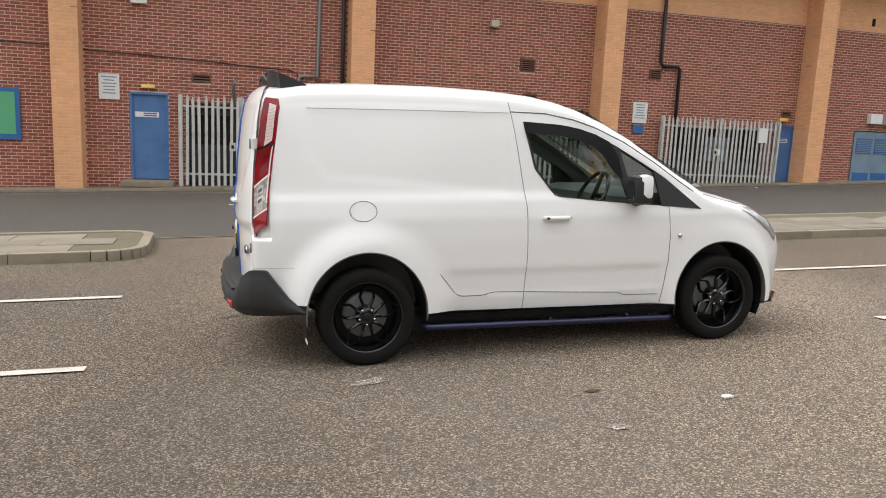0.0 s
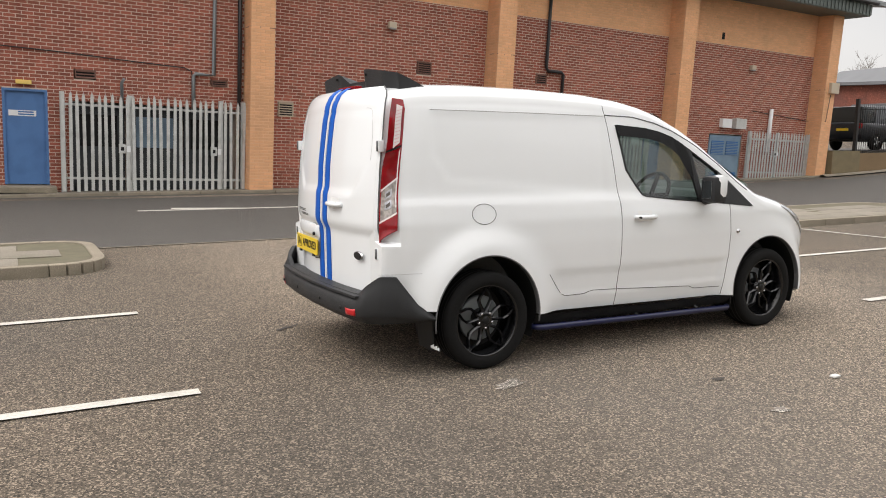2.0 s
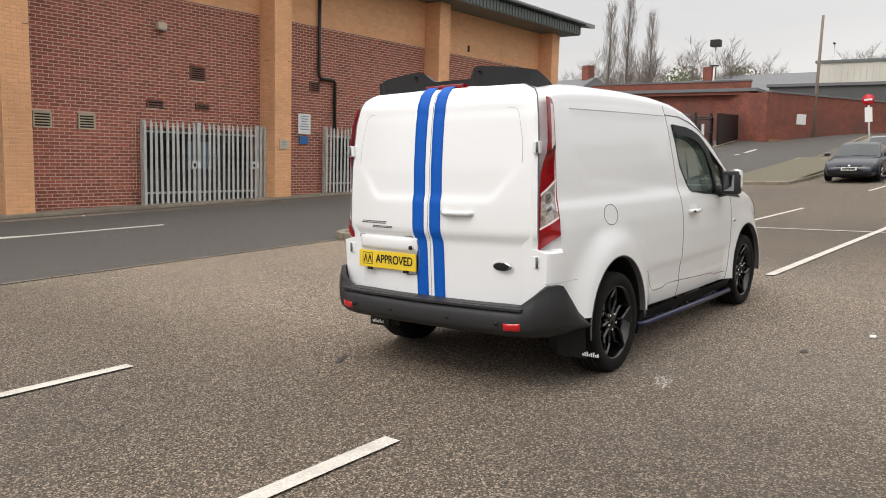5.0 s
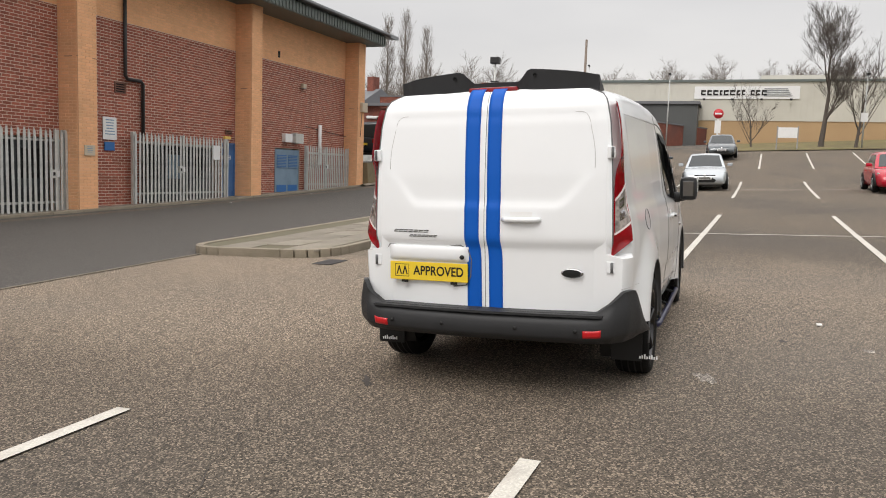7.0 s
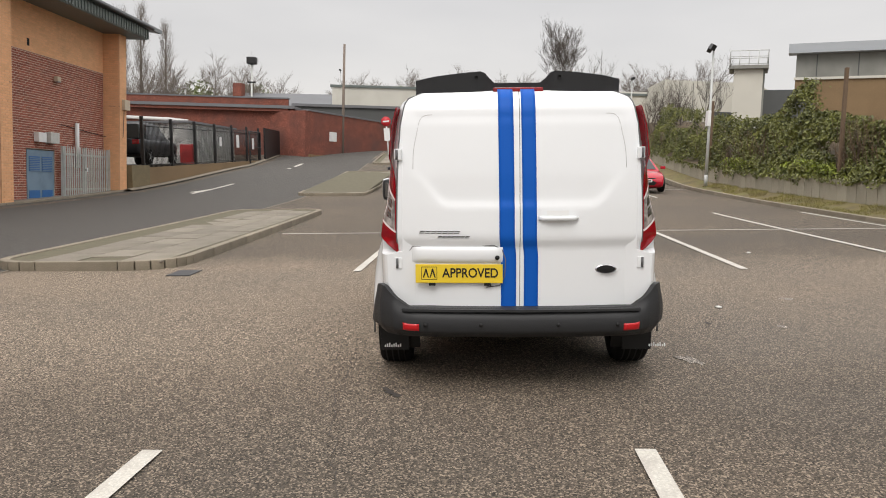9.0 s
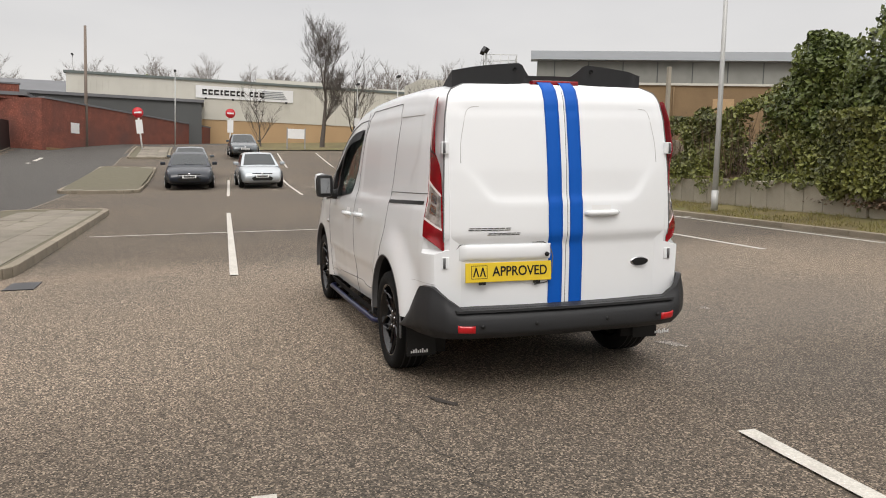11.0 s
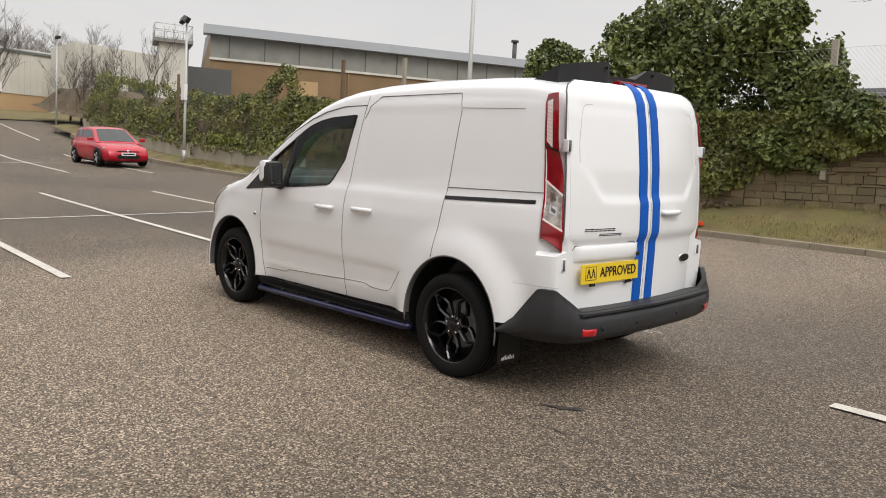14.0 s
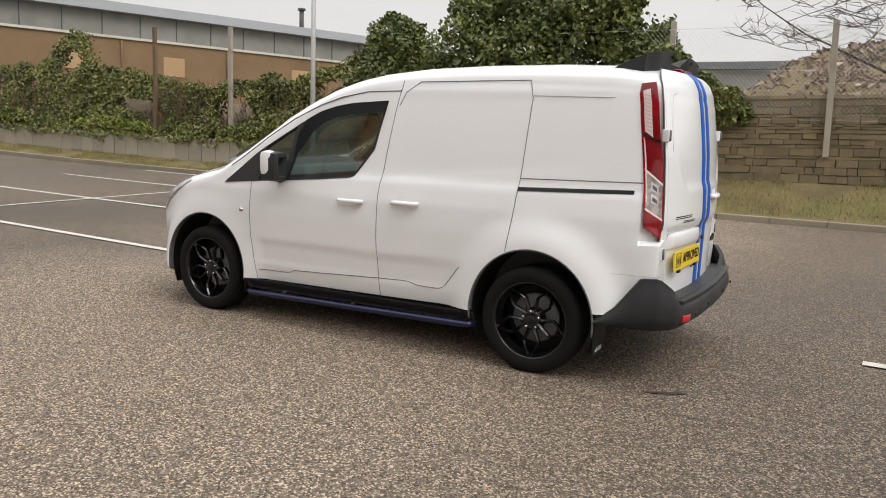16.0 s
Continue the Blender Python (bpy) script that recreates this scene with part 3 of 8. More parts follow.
def fire_notice(parent, x, z, w, h):
    part("notice", boxed(x, x + w, 0.050, 0.058, z, z + h), M_WHITE, parent, "white notice strip")
    bm = bmesh.new()
    for k in range(2):
        box(bm, x + 0.35 * w, x + 0.92 * w, 0.046, 0.05, z + h * (0.18 + 0.42 * k), z + h * (0.42 + 0.42 * k))
    part("notice_print", bm, M_SIGNBLUE, parent)


d = steel_door(-12.62, -11.87, -0.1, 1.87, M_BLUE, "scuffed blue steel fire door")
fire_notice(d, -12.56, 1.35, 0.52, 0.12)
part("door_step", boxed(-12.85, -11.70, -0.55, 0.1, -0.24, -0.12, bevel=0.01), M_KERB, hall, "concrete door step")
d = steel_door(5.36, 6.00, 0.1, 1.85, M_BLUE, "scuffed blue steel fire door")
fire_notice(d, 5.42, 1.38, 0.45, 0.12)
cab = part("plant_door", boxed(8.36, 9.90, 0.02, 0.10, 0.15, 1.82), M_GREYBLUE, hall, "faded blue-grey louvred plant doors")
for x in (8.46, 9.18):
    part("louvre_panel", boxed(x, x + 0.60, 0.005, 0.02, 1.15, 1.62), M_SIGNBLUE, cab)
    bm = bmesh.new()
    for k in range(8):
        box(bm, x, x + 0.60, -0.008, 0.006, 1.17 + 0.055 * k, 1.195 + 0.055 * k)
    part("louvre_slats", bm, M_GREYBLUE, cab)
    part("lower_panel", boxed(x, x + 0.60, 0.008, 0.022, 0.3, 0.55), M_SIGNBLUE, cab)
# near-black backing and darkened doors paint in the shade behind the pales
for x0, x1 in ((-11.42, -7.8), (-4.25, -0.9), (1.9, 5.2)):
    part("recess_back", boxed(x0, x1, 0.34, 0.39, -0.6, 1.75), M_DARK, hall, "back of the recess behind the fence, painted near-black as shade")
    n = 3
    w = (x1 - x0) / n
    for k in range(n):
        dd = part("recess_door", boxed(x0 + w * k + 0.05, x0 + w * (k + 1) - 0.05, 0.26, 0.34, -0.5, 1.70), M_SHADEDOOR, hall, "grey door behind the fence, coloured dark for the recess shade")
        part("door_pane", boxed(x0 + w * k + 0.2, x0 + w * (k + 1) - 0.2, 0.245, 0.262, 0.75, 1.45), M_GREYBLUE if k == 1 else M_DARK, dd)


def louvre(x, z, w, h, mat=M_LOUVRE):
    v = part("air_vent", boxed(x, x + w, 0.03, 0.06, z, z + h), M_DARK, hall, "terracotta louvred air vent" if mat is M_LOUVRE else "pale framed air grille")
    for a in ((x, x + 0.025, z, z + h), (x + w - 0.025, x + w, z, z + h), (x, x + w, z, z + 0.025), (x, x + w, z + h - 0.025, z + h)):
        part("vent_frame", boxed(a[0], a[1], -0.012, 0.04, a[2], a[3]), mat, v)
    k = max(3, int(h / 0.05))
    for i in range(k):
        part("vent_slat", boxed(x + 0.02, x + w - 0.02, 0.0, 0.02, z + h * (i + 0.2) / k, z + h * (i + 0.62) / k), mat, v)


for x, z, w, h in ((-2.98, 2.97, 0.42, 0.32), (0.92, 2.98, 0.38, 0.30), (-11.28, 2.22, 0.42, 0.19), (-4.15, 2.22, 0.42, 0.18), (-2.83, 2.24, 0.38, 0.15), (-8.38, 2.26, 0.36, 0.14), (5.52, 2.17, 0.32, 0.14)):
    louvre(x, z, w, h)
for x in (-6.76, -5.80):
    louvre(x, 1.63, 0.38, 0.35, M_CREAMBOX)

# wall fittings, each fixed to the hall
def wall_lamp(x, z):
    l_ = part("bulkhead_lamp", boxed(x - 0.11, x + 0.11, -0.14, 0.0, z - 0.09, z + 0.08, bevel=0.02), M_CREAMBOX, hall, "weathered bulkhead wall lamp")
    part("lamp_lens", boxed(x - 0.09, x + 0.09, -0.15, -0.05, z - 0.115, z - 0.07, bevel=0.015), M_GREY, l_)


wall_lamp(-3.80, 4.13)
wall_lamp(10.02, 4.19)
for x, z in ((-12.26, 2.06), (5.55, 2.06)):
    part("emergency_lamp", boxed(x - 0.15, x + 0.15, -0.09, 0.0, z - 0.045, z + 0.045, bevel=0.015), M_AMBER, hall, "amber emergency lamp over the door")


def notice_board(x0, x1, z0, z1, lines, mat=M_WHITE, y=-0.012):
    b = part("notice_board", boxed(x0, x1, y - 0.02, y, z0, z1, bevel=0.004), mat, hall, "white wall notice with illegible print")
    bm = bmesh.new()
    rng = random.Random(int((x0 + 50) * 10))
    for k in range(lines):
        z = z1 - (z1 - z0) * (k + 1.2) / (lines + 2)
        m_ = (x1 - x0) * rng.uniform(0.12, 0.28)
        box(bm, x0 + m_, x1 - m_, y - 0.023, y - 0.0195, z, z + (z1 - z0) * 0.35 / (lines + 2))
    part("notice_print", bm, M_SIGNINK, b)


notice_board(-13.32, -12.88, 1.72, 2.30, 6)
notice_board(0.47, 0.93, 1.76, 2.34, 6)
part("small_sign", boxed(0.52, 0.86, -0.03, -0.012, 1.48, 1.70, bevel=0.003), M_SIGNBLUE, hall, "small blue sign")
notice_board(-0.72, -0.40, 1.33, 1.58, 4, M_CREAMBOX, -0.632)
sg = part("framed_sign", boxed(-16.2, -14.95, -0.05, -0.01, 0.72, 1.88, bevel=0.01), M_SIGNBLUE, hall, "blue-framed green wall sign")
part("sign_face", boxed(-16.1, -15.05, -0.056, -0.049, 0.85, 1.78), M_GREEN, sg)
part("meter_box", boxed(-12.6, -12.25, -0.12, 0.0, 3.9, 4.15, bevel=0.01), M_WHITE, hall, "white box on the wall")
part("alarm_box", boxed(8.72, 9.18, -0.16, 0.0, 2.08, 2.38, bevel=0.01), M_WHITE, hall, "white air unit box")
part("alarm_box", boxed(9.33, 9.85, -0.22, 0.0, 2.06, 2.42, bevel=0.02), M_GALV, hall, "grey steel air unit box")
part("junction_box", boxed(13.5, 13.95, -0.74, -0.62, 3.54, 3.92, bevel=0.01), M_CREAMBOX, hall, "pale box on the pillar")
part("white_pipe", tube(bmesh.new(), [(11.2, -0.1, 1.3), (11.2, -0.1, 2.84)], 0.07, 10), M_WHITE, hall, "white pipe up the wall")
part("downpipe", tube(bmesh.new(), [(1.2, -0.08, EAVE), (1.2, -0.08, 3.46), (1.27, -0.08, 3.37), (1.75, -0.08, 3.37), (1.83, -0.08, 3.3), (1.83, -0.08, 0.1)], 0.05, 10), M_BLACKPIPE, hall, "black downpipe with a dog-leg")
part("downpipe", tube(bmesh.new(), [(-7.74, -0.07, EAVE), (-7.74, -0.07, -0.2)], 0.05, 10), M_BLACKPIPE, hall, "black downpipe")
part("conduit", tube(bmesh.new(), [(-8.30, -0.06, EAVE), (-8.34, -0.06, 2.50), (-8.75, -0.06, 2.50), (-8.80, -0.06, 2.45), (-8.80, -0.06, 1.6)], 0.045, 8), M_GREYPIPE, hall, "grey steel conduit")
part("conduit", tube(bmesh.new(), [(-10.35, -0.12, 1.6), (-10.35, -0.12, 2.18), (-10.31, -0.2, 2.26)], 0.035, 8), M_GREYPIPE, hall, "bent grey flue pipe")
bm = bmesh.new()
pts = [(-18.5, 2.95), (-14.3, 2.86), (-13.5, 2.80), (-11.5, 2.74), (-10.0, 2.66), (-9.0, 2.62), (-8.84, 2.55), (-8.82, 2.42)]
tube(bm, [(x, -0.03 if not (-14.25 < x < -13.6) else -0.66, z) for x, z in pts], 0.013, 5)
part("cable", bm, M_BLACKPIPE, hall, "black cable sagging along the wall")
part("cable", tube(bmesh.new(), [(10.3, -0.03, 2.72), (13.3, -0.03, 2.52), (13.5, -0.66, 2.52), (13.6, -0.66, 3.5)], 0.012, 5), M_BLACKPIPE, hall)
part("vent_hole", boxed(8.43, 8.55, -0.005, 0.02, 5.0, 5.22), M_DARK, hall)

# palisade fences
pale_bm = bmesh.new()
prism(pale_bm, [(-0.034, 0.0), (0.034, 0.0), (0.034, 1.93), (0.018, 2.02), (0.012, 1.98), (0.0, 2.06), (-0.012, 1.98), (-0.018, 2.02), (-0.034, 1.93)], 0.012, lambda u, v, w: Vector((u, w - 0.006 - 0.25 * abs(u), v)))
PALE = mesh_of("pale", pale_bm, M_GALV)


def palisade(x0, x1, z0, z1, y=-0.22, gates=()):
    f = thing("palisade_fence", "galvanised steel palisade fence with pointed pales", "fence", HALL @ Matrix.Translation(((x0 + x1) / 2, y, 0)), group="palisade fences")
    c = (x0 + x1) / 2
    n = int((x1 - x0) / 0.142)
    sc = (z1 - z0) / 2.06
    for k in range(n + 1):
        o = new("pale", PALE)
        o.parent = f
        o.matrix_basis = Matrix.Translation((x0 - c + (x1 - x0) * k / n, -0.035, z0 + 0.02 * math.sin(k * 2.1))) @ pose(0, 0, 0, 0, 0.5 * math.sin(k * 1.7), 0) @ Matrix.Diagonal((1, 1, sc, 1))
    for z in (z0 + 0.28, z1 - 0.28):
        part("rail", boxed(x0 - c, x1 - c, 0.0, 0.045, z - 0.025, z + 0.025), M_GALV, f)
    for x in [x0, x1] + [g for g in gates]:
        part("post", boxed(x - c - 0.05, x - c + 0.05, 0.0, 0.09, z0 - 0.1, z1 - 0.02, bevel=0.004), M_GALV, f)
    for g in gates:
        lk = part("lock_box", boxed(g - c - 0.24, g - c - 0.10, -0.06, 0.03, z0 + 0.85, z0 + 1.05, bevel=0.006), M_GALV, f, "square gate lock box")
        part("lock_hole", boxed(g - c - 0.20, g - c - 0.14, -0.064, -0.058, z0 + 0.91, z0 + 0.99), M_DARK, lk)
        part("latch_plate", boxed(g - c - 0.08, g - c + 0.0, -0.055, -0.02, z0 + 0.88, z0 + 1.02), M_WHITE, f)
    return f


palisade(-11.55, -7.68, -0.22, 1.93, gates=(-10.2, -8.2))
palisade(-4.38, -0.90, -0.08, 1.93, gates=(-2.9, -1.1))
palisade(1.36, 5.28, 0.08, 2.02, gates=(3.3,))
palisade(10.1, 13.25, 0.3, 2.03, gates=(11.6,))
solo("fence_notice", boxed(4.55, 4.86, -0.30, -0.27, 1.35, 1.78), M_WHITE, "white notice fixed to the palisade fence", "sign", HALL)

# narrow pavement at the foot of the wall
def kerb_run(name, pts, w, h, label, unit=0.9, frame_m=None):
    """Kerb stones end to end along a line on the ground; each is a part."""
    run = tagged(new(name), label, "kerb", kind="structure")
    run.matrix_basis = SLOPE if frame_m is None else frame_m
    me = {}
    for (xa, ya), (xb, yb) in zip(pts, pts[1:]):
        d = math.hypot(xb - xa, yb - ya)
        n = max(1, round(d / unit))
        L = d / n
        key = round(L, 3)
        if key not in me:
            me[key] = mesh_of("kerb_stone", boxed(-L / 2 + 0.004, L / 2 - 0.004, -w / 2, w / 2, -0.12, h, bevel=0.012), M_KERB)
        for k in range(n):
            t = (k + 0.5) / n
            x, y = xa + (xb - xa) * t, ya + (yb - ya) * t
            o = new("kerb_stone", me[key])
            o.parent = run
            sl = math.degrees(math.atan2(rise(xa + (xb - xa) * (k + 1) / n, ya + (yb - ya) * (k + 1) / n) - rise(xa + (xb - xa) * k / n, ya + (yb - ya) * k / n), L))
            o.matrix_basis = pose(x, y, rise(x, y), 0, -sl, math.degrees(math.atan2(yb - ya, xb - xa)))
    return run


kerb_run("kerb_building", [(-14, 13.5), (25.6, 13.5)], 0.14, 0.07, "low worn kerb along the foot of the brick building", 0.9)
solo("pavement_building", ground_sheet(span(-25, 25.0, 40), [13.57, 13.9, 14.7], 0.055), M_FLAG, "narrow strip of mossy paving at the foot of the wall", "pavement", SLOPE, kind="structure")

# paved islands between road and bays
def island(x0, x1, y0, y1, r, label):
    name = "traffic_island"
    isl = tagged(new(name), label, "island", kind="structure")
    isl.matrix_basis = SLOPE
    outline = rounded([(x0, y0), (x1, y0), (x1, y1), (x0, y1)], r, 6)
    bm = bmesh.new()
    top = [bm.verts.new((x, y, rise(x, y) + 0.105)) for x, y in outline]
    bot = [bm.verts.new((x, y, rise(x, y) - 0.05)) for x, y in outline]
    bm.faces.new(top)
    for i in range(len(top)):
        j = (i + 1) % len(top)
        bm.faces.new((bot[i], bot[j], top[j], top[i]))
    bmesh.ops.recalc_face_normals(bm, faces=bm.faces)
    part("island_core", bm, M_JOINT, isl, "mossy joints between the flags")
    flag = mesh_of("paving_flag", boxed(-0.44, 0.44, -0.29, 0.29, -0.02, 0.012, bevel=0.006), M_FLAG)
    rng = random.Random(7)
    yy, row = y0 + 0.14 + 0.29, 0
    while yy + 0.28 < y1 - 0.04:
        xx = x0 + 0.52 + (0.45 if row % 2 else 0)
        while xx + 0.43 < x1 - 0.06:
            if not ((xx - x0 < r * 0.8 and (yy - y0 < r * 0.5 or y1 - yy < r * 0.5)) or (x1 - xx < r * 0.8 and (yy - y0 < r * 0.5 or y1 - yy < r * 0.5))):
                o = new("paving_flag", flag)
                o.parent = isl
                o.matrix_basis = pose(xx, yy, rise(xx, yy) + 0.108 + rng.uniform(-0.003, 0.003), rng.uniform(-0.4, 0.4), rng.uniform(-0.4, 0.4) - math.degrees(math.atan2(rise(xx + 1, yy) - rise(xx, yy), 1)), rng.uniform(-0.5, 0.5))
            xx += 0.89
        yy += 0.59
        row += 1
    pts = outline + [outline[0]]
    for (xa, ya), (xb, yb) in zip(pts, pts[1:]):
        d = math.hypot(xb - xa, yb - ya)
        n = max(1, round(d / 0.9))
        for k in range(n):
            t = (k + 0.5) / n
            x, y = xa + (xb - xa) * t, ya + (yb - ya) * t
            L = d / n
            sl = -math.degrees(math.atan2(rise(xb, yb) - rise(xa, ya), d))
            o = new("kerb_stone", mesh_of("kerb_stone", boxed(-L / 2 + 0.003, L / 2 - 0.003, -0.065, 0.065, -0.1, 0.125, bevel=0.012), M_KERB))
            o.parent = isl
            o.matrix_basis = pose(x, y, rise(x, y), 0, sl, math.degrees(math.atan2(yb - ya, xb - xa)))
    return isl


island(-16.0, -1.75, 4.25, 6.45, 0.55, "raised island paved in weathered concrete flags with kerbs")
island(4.75, 16.4, 4.2, 6.7, 0.7, "raised island paved in weathered concrete flags with kerbs")
island(25.3, 40.0, 4.1, 6.8, 0.7, "raised island paved in weathered concrete flags with kerbs")
island(46.0, 56.0, 3.6, 6.0, 0.7, "raised island paved in weathered concrete flags with kerbs")
solo("drain_cover", boxed(4.15, 4.65, 3.75, 4.05, -0.02, 0.012, bevel=0.004), M_BLACKPIPE, "dark iron gully grate beside the kerb", "drain", SLOPE)
# loose brick parts on the stretch of wall between the two fences
NEAR_MESH = {}
for a, v, w, h, d in brick_field(-7.0, -4.45, 0.30, 2.1, holes=wall_holes, seed=9):
    key = (round(w, 3), round(h, 3))
    if key not in NEAR_MESH:
        NEAR_MESH[key] = brick_mesh("brick", [(0, 0, w, h, 0)], M_BRICK, front)
    o = new("brick", NEAR_MESH[key])
    o.parent = hall
    o.matrix_basis = Matrix.Translation((a, -d, v))

# ---- edge of the car park: kerb, verge, stone wall, retaining wall ----
M_STONE = material("weathered_sandstone", (0.235, 0.185, 0.105), 0.92, dark=(0.135, 0.11, 0.065), scale=3, amount=0.7, fine=0.35, fine_scale=50, bump=0.6, per_piece=0.18, stain=0.5, stain_scale=1.2, stain_color=(0.17, 0.15, 0.09))
M_EARTHJOINT = material("earthy_mortar", (0.155, 0.125, 0.08), 0.95, scale=5, amount=0.6)
island_varied(M_STONE, 0.2)
M_SLEEPER = material("weathered_concrete_panel", (0.40, 0.365, 0.29), 0.92, scale=2, amount=0.6, fine=0.3, bump=0.4, per_piece=0.12, stain=0.6, stain_scale=1.5, stain_color=(0.19, 0.18, 0.12))
M_VERGE = material("mossy_verge", (0.20, 0.16, 0.062), 0.95, dark=(0.075, 0.06, 0.035), scale=1.3, amount=0.8, fine=0.5, fine_scale=30, bump=0.9, bump_scale=30, stain=0.6, stain_scale=0.8, stain_color=(0.12, 0.13, 0.035))
M_GRASS = material("winter_grass_blades", (0.24, 0.22, 0.062), 0.8, dark=(0.15, 0.12, 0.055), scale=1.2, amount=0.8)
island_varied(M_GRASS, 0.35)
M_IVY = material("ivy_leaves", (0.172, 0.182, 0.042), 0.5, dark=(0.072, 0.082, 0.021), scale=0.9, amount=0.9)
island_varied(M_IVY, 0.5)
M_LAUREL = material("dark_ivy_leaves", (0.145, 0.172, 0.039), 0.5, dark=(0.062, 0.088, 0.021), scale=1.1, amount=0.9)
island_varied(M_LAUREL, 0.45)
M_SHRUB = material("bright_low_shrub", (0.22, 0.26, 0.03), 0.6, dark=(0.12, 0.16, 0.02), scale=2, amount=0.7)
island_varied(M_SHRUB, 0.4)
M_TWIG = material("brown_twigs", (0.15, 0.10, 0.062), 0.9, dark=(0.09, 0.065, 0.045), scale=2, amount=0.6)
island_varied(M_TWIG, 0.3)
# bark for the far trees, with distance haze mixed into its colour
M_HAZETWIG = material("haze_paled_branches", (0.20, 0.17, 0.145), 0.95, dark=(0.15, 0.125, 0.105), scale=0.4, amount=0.7)
M_BARK = material("grey_brown_bark", (0.115, 0.098, 0.085), 0.9, dark=(0.07, 0.06, 0.052), scale=4, amount=0.6, bump=0.5, bump_scale=25)
M_BANK = material("shaded_undergrowth_soil", (0.115, 0.080, 0.045), 0.95, dark=(0.035, 0.030, 0.016), scale=1.5, amount=0.8, bump=0.8, bump_scale=8)
M_CONCRETE = material("stained_concrete_post", (0.36, 0.33, 0.27), 0.9, scale=3, amount=0.5, stain=0.4, stain_scale=2)
M_STEELPOLE = material("pale_grey_steel_pole", (0.50, 0.51, 0.50), 0.5, 0.2, scale=1, amount=0.3)


# the far edge is laid out in a frame of its own, drawn in towards the bays
EDGE_AT = Vector((-2.9, 4.3, 1.38))
EDGE = SLOPE @ Matrix.Translation(EDGE_AT) @ Matrix.Scale(0.915, 4) @ Matrix.Translation(-EDGE_AT)
KERB_DROP = -0.128


def edge_upright(x, y, z=0.0, rz=0.0):
    """A plumb pose at a place given in the edge's frame."""
    return Matrix.Translation(EDGE @ Vector((x, y, z))) @ pose(0, 0, 0, 0, 0, rz) @ Matrix.Scale(0.915, 4)


def kerb_y(x):
    return -9.75 - 0.035 * max(0.0, x) - (0.012 * (x - 20) if x > 20 else 0)


def wall_y(x):
    return kerb_y(x) - 1.75 + 0.55 * step(4.5, 7.5, x)


def foot(x):
    return 0.55 - 0.42 * step(2.5, 7.0, x)


kerb_run("kerb_verge", [(-14, kerb_y(-14)), (0, kerb_y(0)), (20, kerb_y(20)), (45, kerb_y(45))], 0.15, 0.11, "weathered concrete kerb along the grass verge", 0.92, EDGE @ Matrix.Translation((0, 0, KERB_DROP)))
bm = bmesh.new()
vx = span(-30, 50, 100)
rows = []
for x in vx:
    row = []
    for k in range(9):
        t = k / 8
        y = kerb_y(x) - 0.06 + (wall_y(x) - 0.3 - kerb_y(x)) * t
        z = rise(x, y) + KERB_DROP + 0.10 + (foot(x) - KERB_DROP - 0.10) * step(0, 0.9, t) + 0.03 * noise.noise(Vector((x * 0.9, y * 2, 0)))
        row.append(bm.verts.new((x, y, z)))
    rows.append(row)
for a, b in zip(rows, rows[1:]):
    for i in range(8):
        bm.faces.new((a[i], a[i + 1], b[i + 1], b[i])).smooth = True
bmesh.ops.recalc_face_normals(bm, faces=bm.faces)
solo("verge", bm, M_VERGE, "sloping verge of moss, leaf litter and thin grass", "verge", EDGE, kind="structure")


def leaf_cloud(name, points, size, mat, label, category, m=None, seed=3, droop=0.5, long=1.35, face=None):
    """Many small folded leaves, one mesh of four triangles a leaf."""
    rng = np.random.default_rng(seed)
    n = len(points)
    P = np.array(points)
    d = rng.normal(size=(n, 3)) + (np.array(face) if face is not None else np.array((0, 0.9, 0.6)))
    d /= np.linalg.norm(d, axis=1)[:, None]
    t = np.cross(d, rng.normal(size=(n, 3)))
    t /= np.linalg.norm(t, axis=1)[:, None]
    b = np.cross(d, t)
    s = size * rng.uniform(0.6, 1.35, n)[:, None]
    V = np.stack([P - t * s * 0.5 * long, P + b * s * 0.42 + d * s * 0.1 - t * s * 0.1, P + t * s * 0.5 * long, P - b * s * 0.42 + d * s * 0.1 - t * s * 0.1], axis=1).reshape(-1, 3)
    F = [(4 * i, 4 * i + 1, 4 * i + 2) for i in range(n)] + [(4 * i, 4 * i + 2, 4 * i + 3) for i in range(n)]
    me = bpy.data.meshes.new(name)
    me.from_pydata(V.tolist(), [], F)
    me.materials.append(mat)
    ob = new(name, me)
    if m is not None:
        ob.matrix_basis = m
    return tagged(ob, label, category, kind="stuff")


def blades(name, x0, x1, count, seed, label):
    rng = random.Random(seed)
    verts, faces = [], []
    for i in range(count):
        x = rng.uniform(x0, x1)
        t = rng.uniform(0.05, 0.95)
        y = kerb_y(x) - 0.06 + (wall_y(x) - 0.1 - kerb_y(x)) * t
        z = rise(x, y) + KERB_DROP + 0.10 + (foot(x) - KERB_DROP - 0.10) * step(0, 0.9, t) - 0.01
        if noise.noise(Vector((x * 0.7, y * 1.5, 3))) < -0.12:
            continue
        a, h = rng.uniform(0, 6.28), rng.uniform(0.03, 0.10)
        c, s_ = math.cos(a) * 0.007, math.sin(a) * 0.007
        k = len(verts)
        verts += [(x - c, y - s_, z), (x + c, y + s_, z), (x + rng.uniform(-0.04, 0.04), y + rng.uniform(-0.04, 0.04), z + h)]
        faces.append((k, k + 1, k + 2))
    me = bpy.data.meshes.new(name)
    me.from_pydata(verts, [], faces)
    me.materials.append(M_GRASS)
    ob = new(name, me)
    ob.matrix_basis = EDGE
    return tagged(ob, label, "grass", kind="stuff")


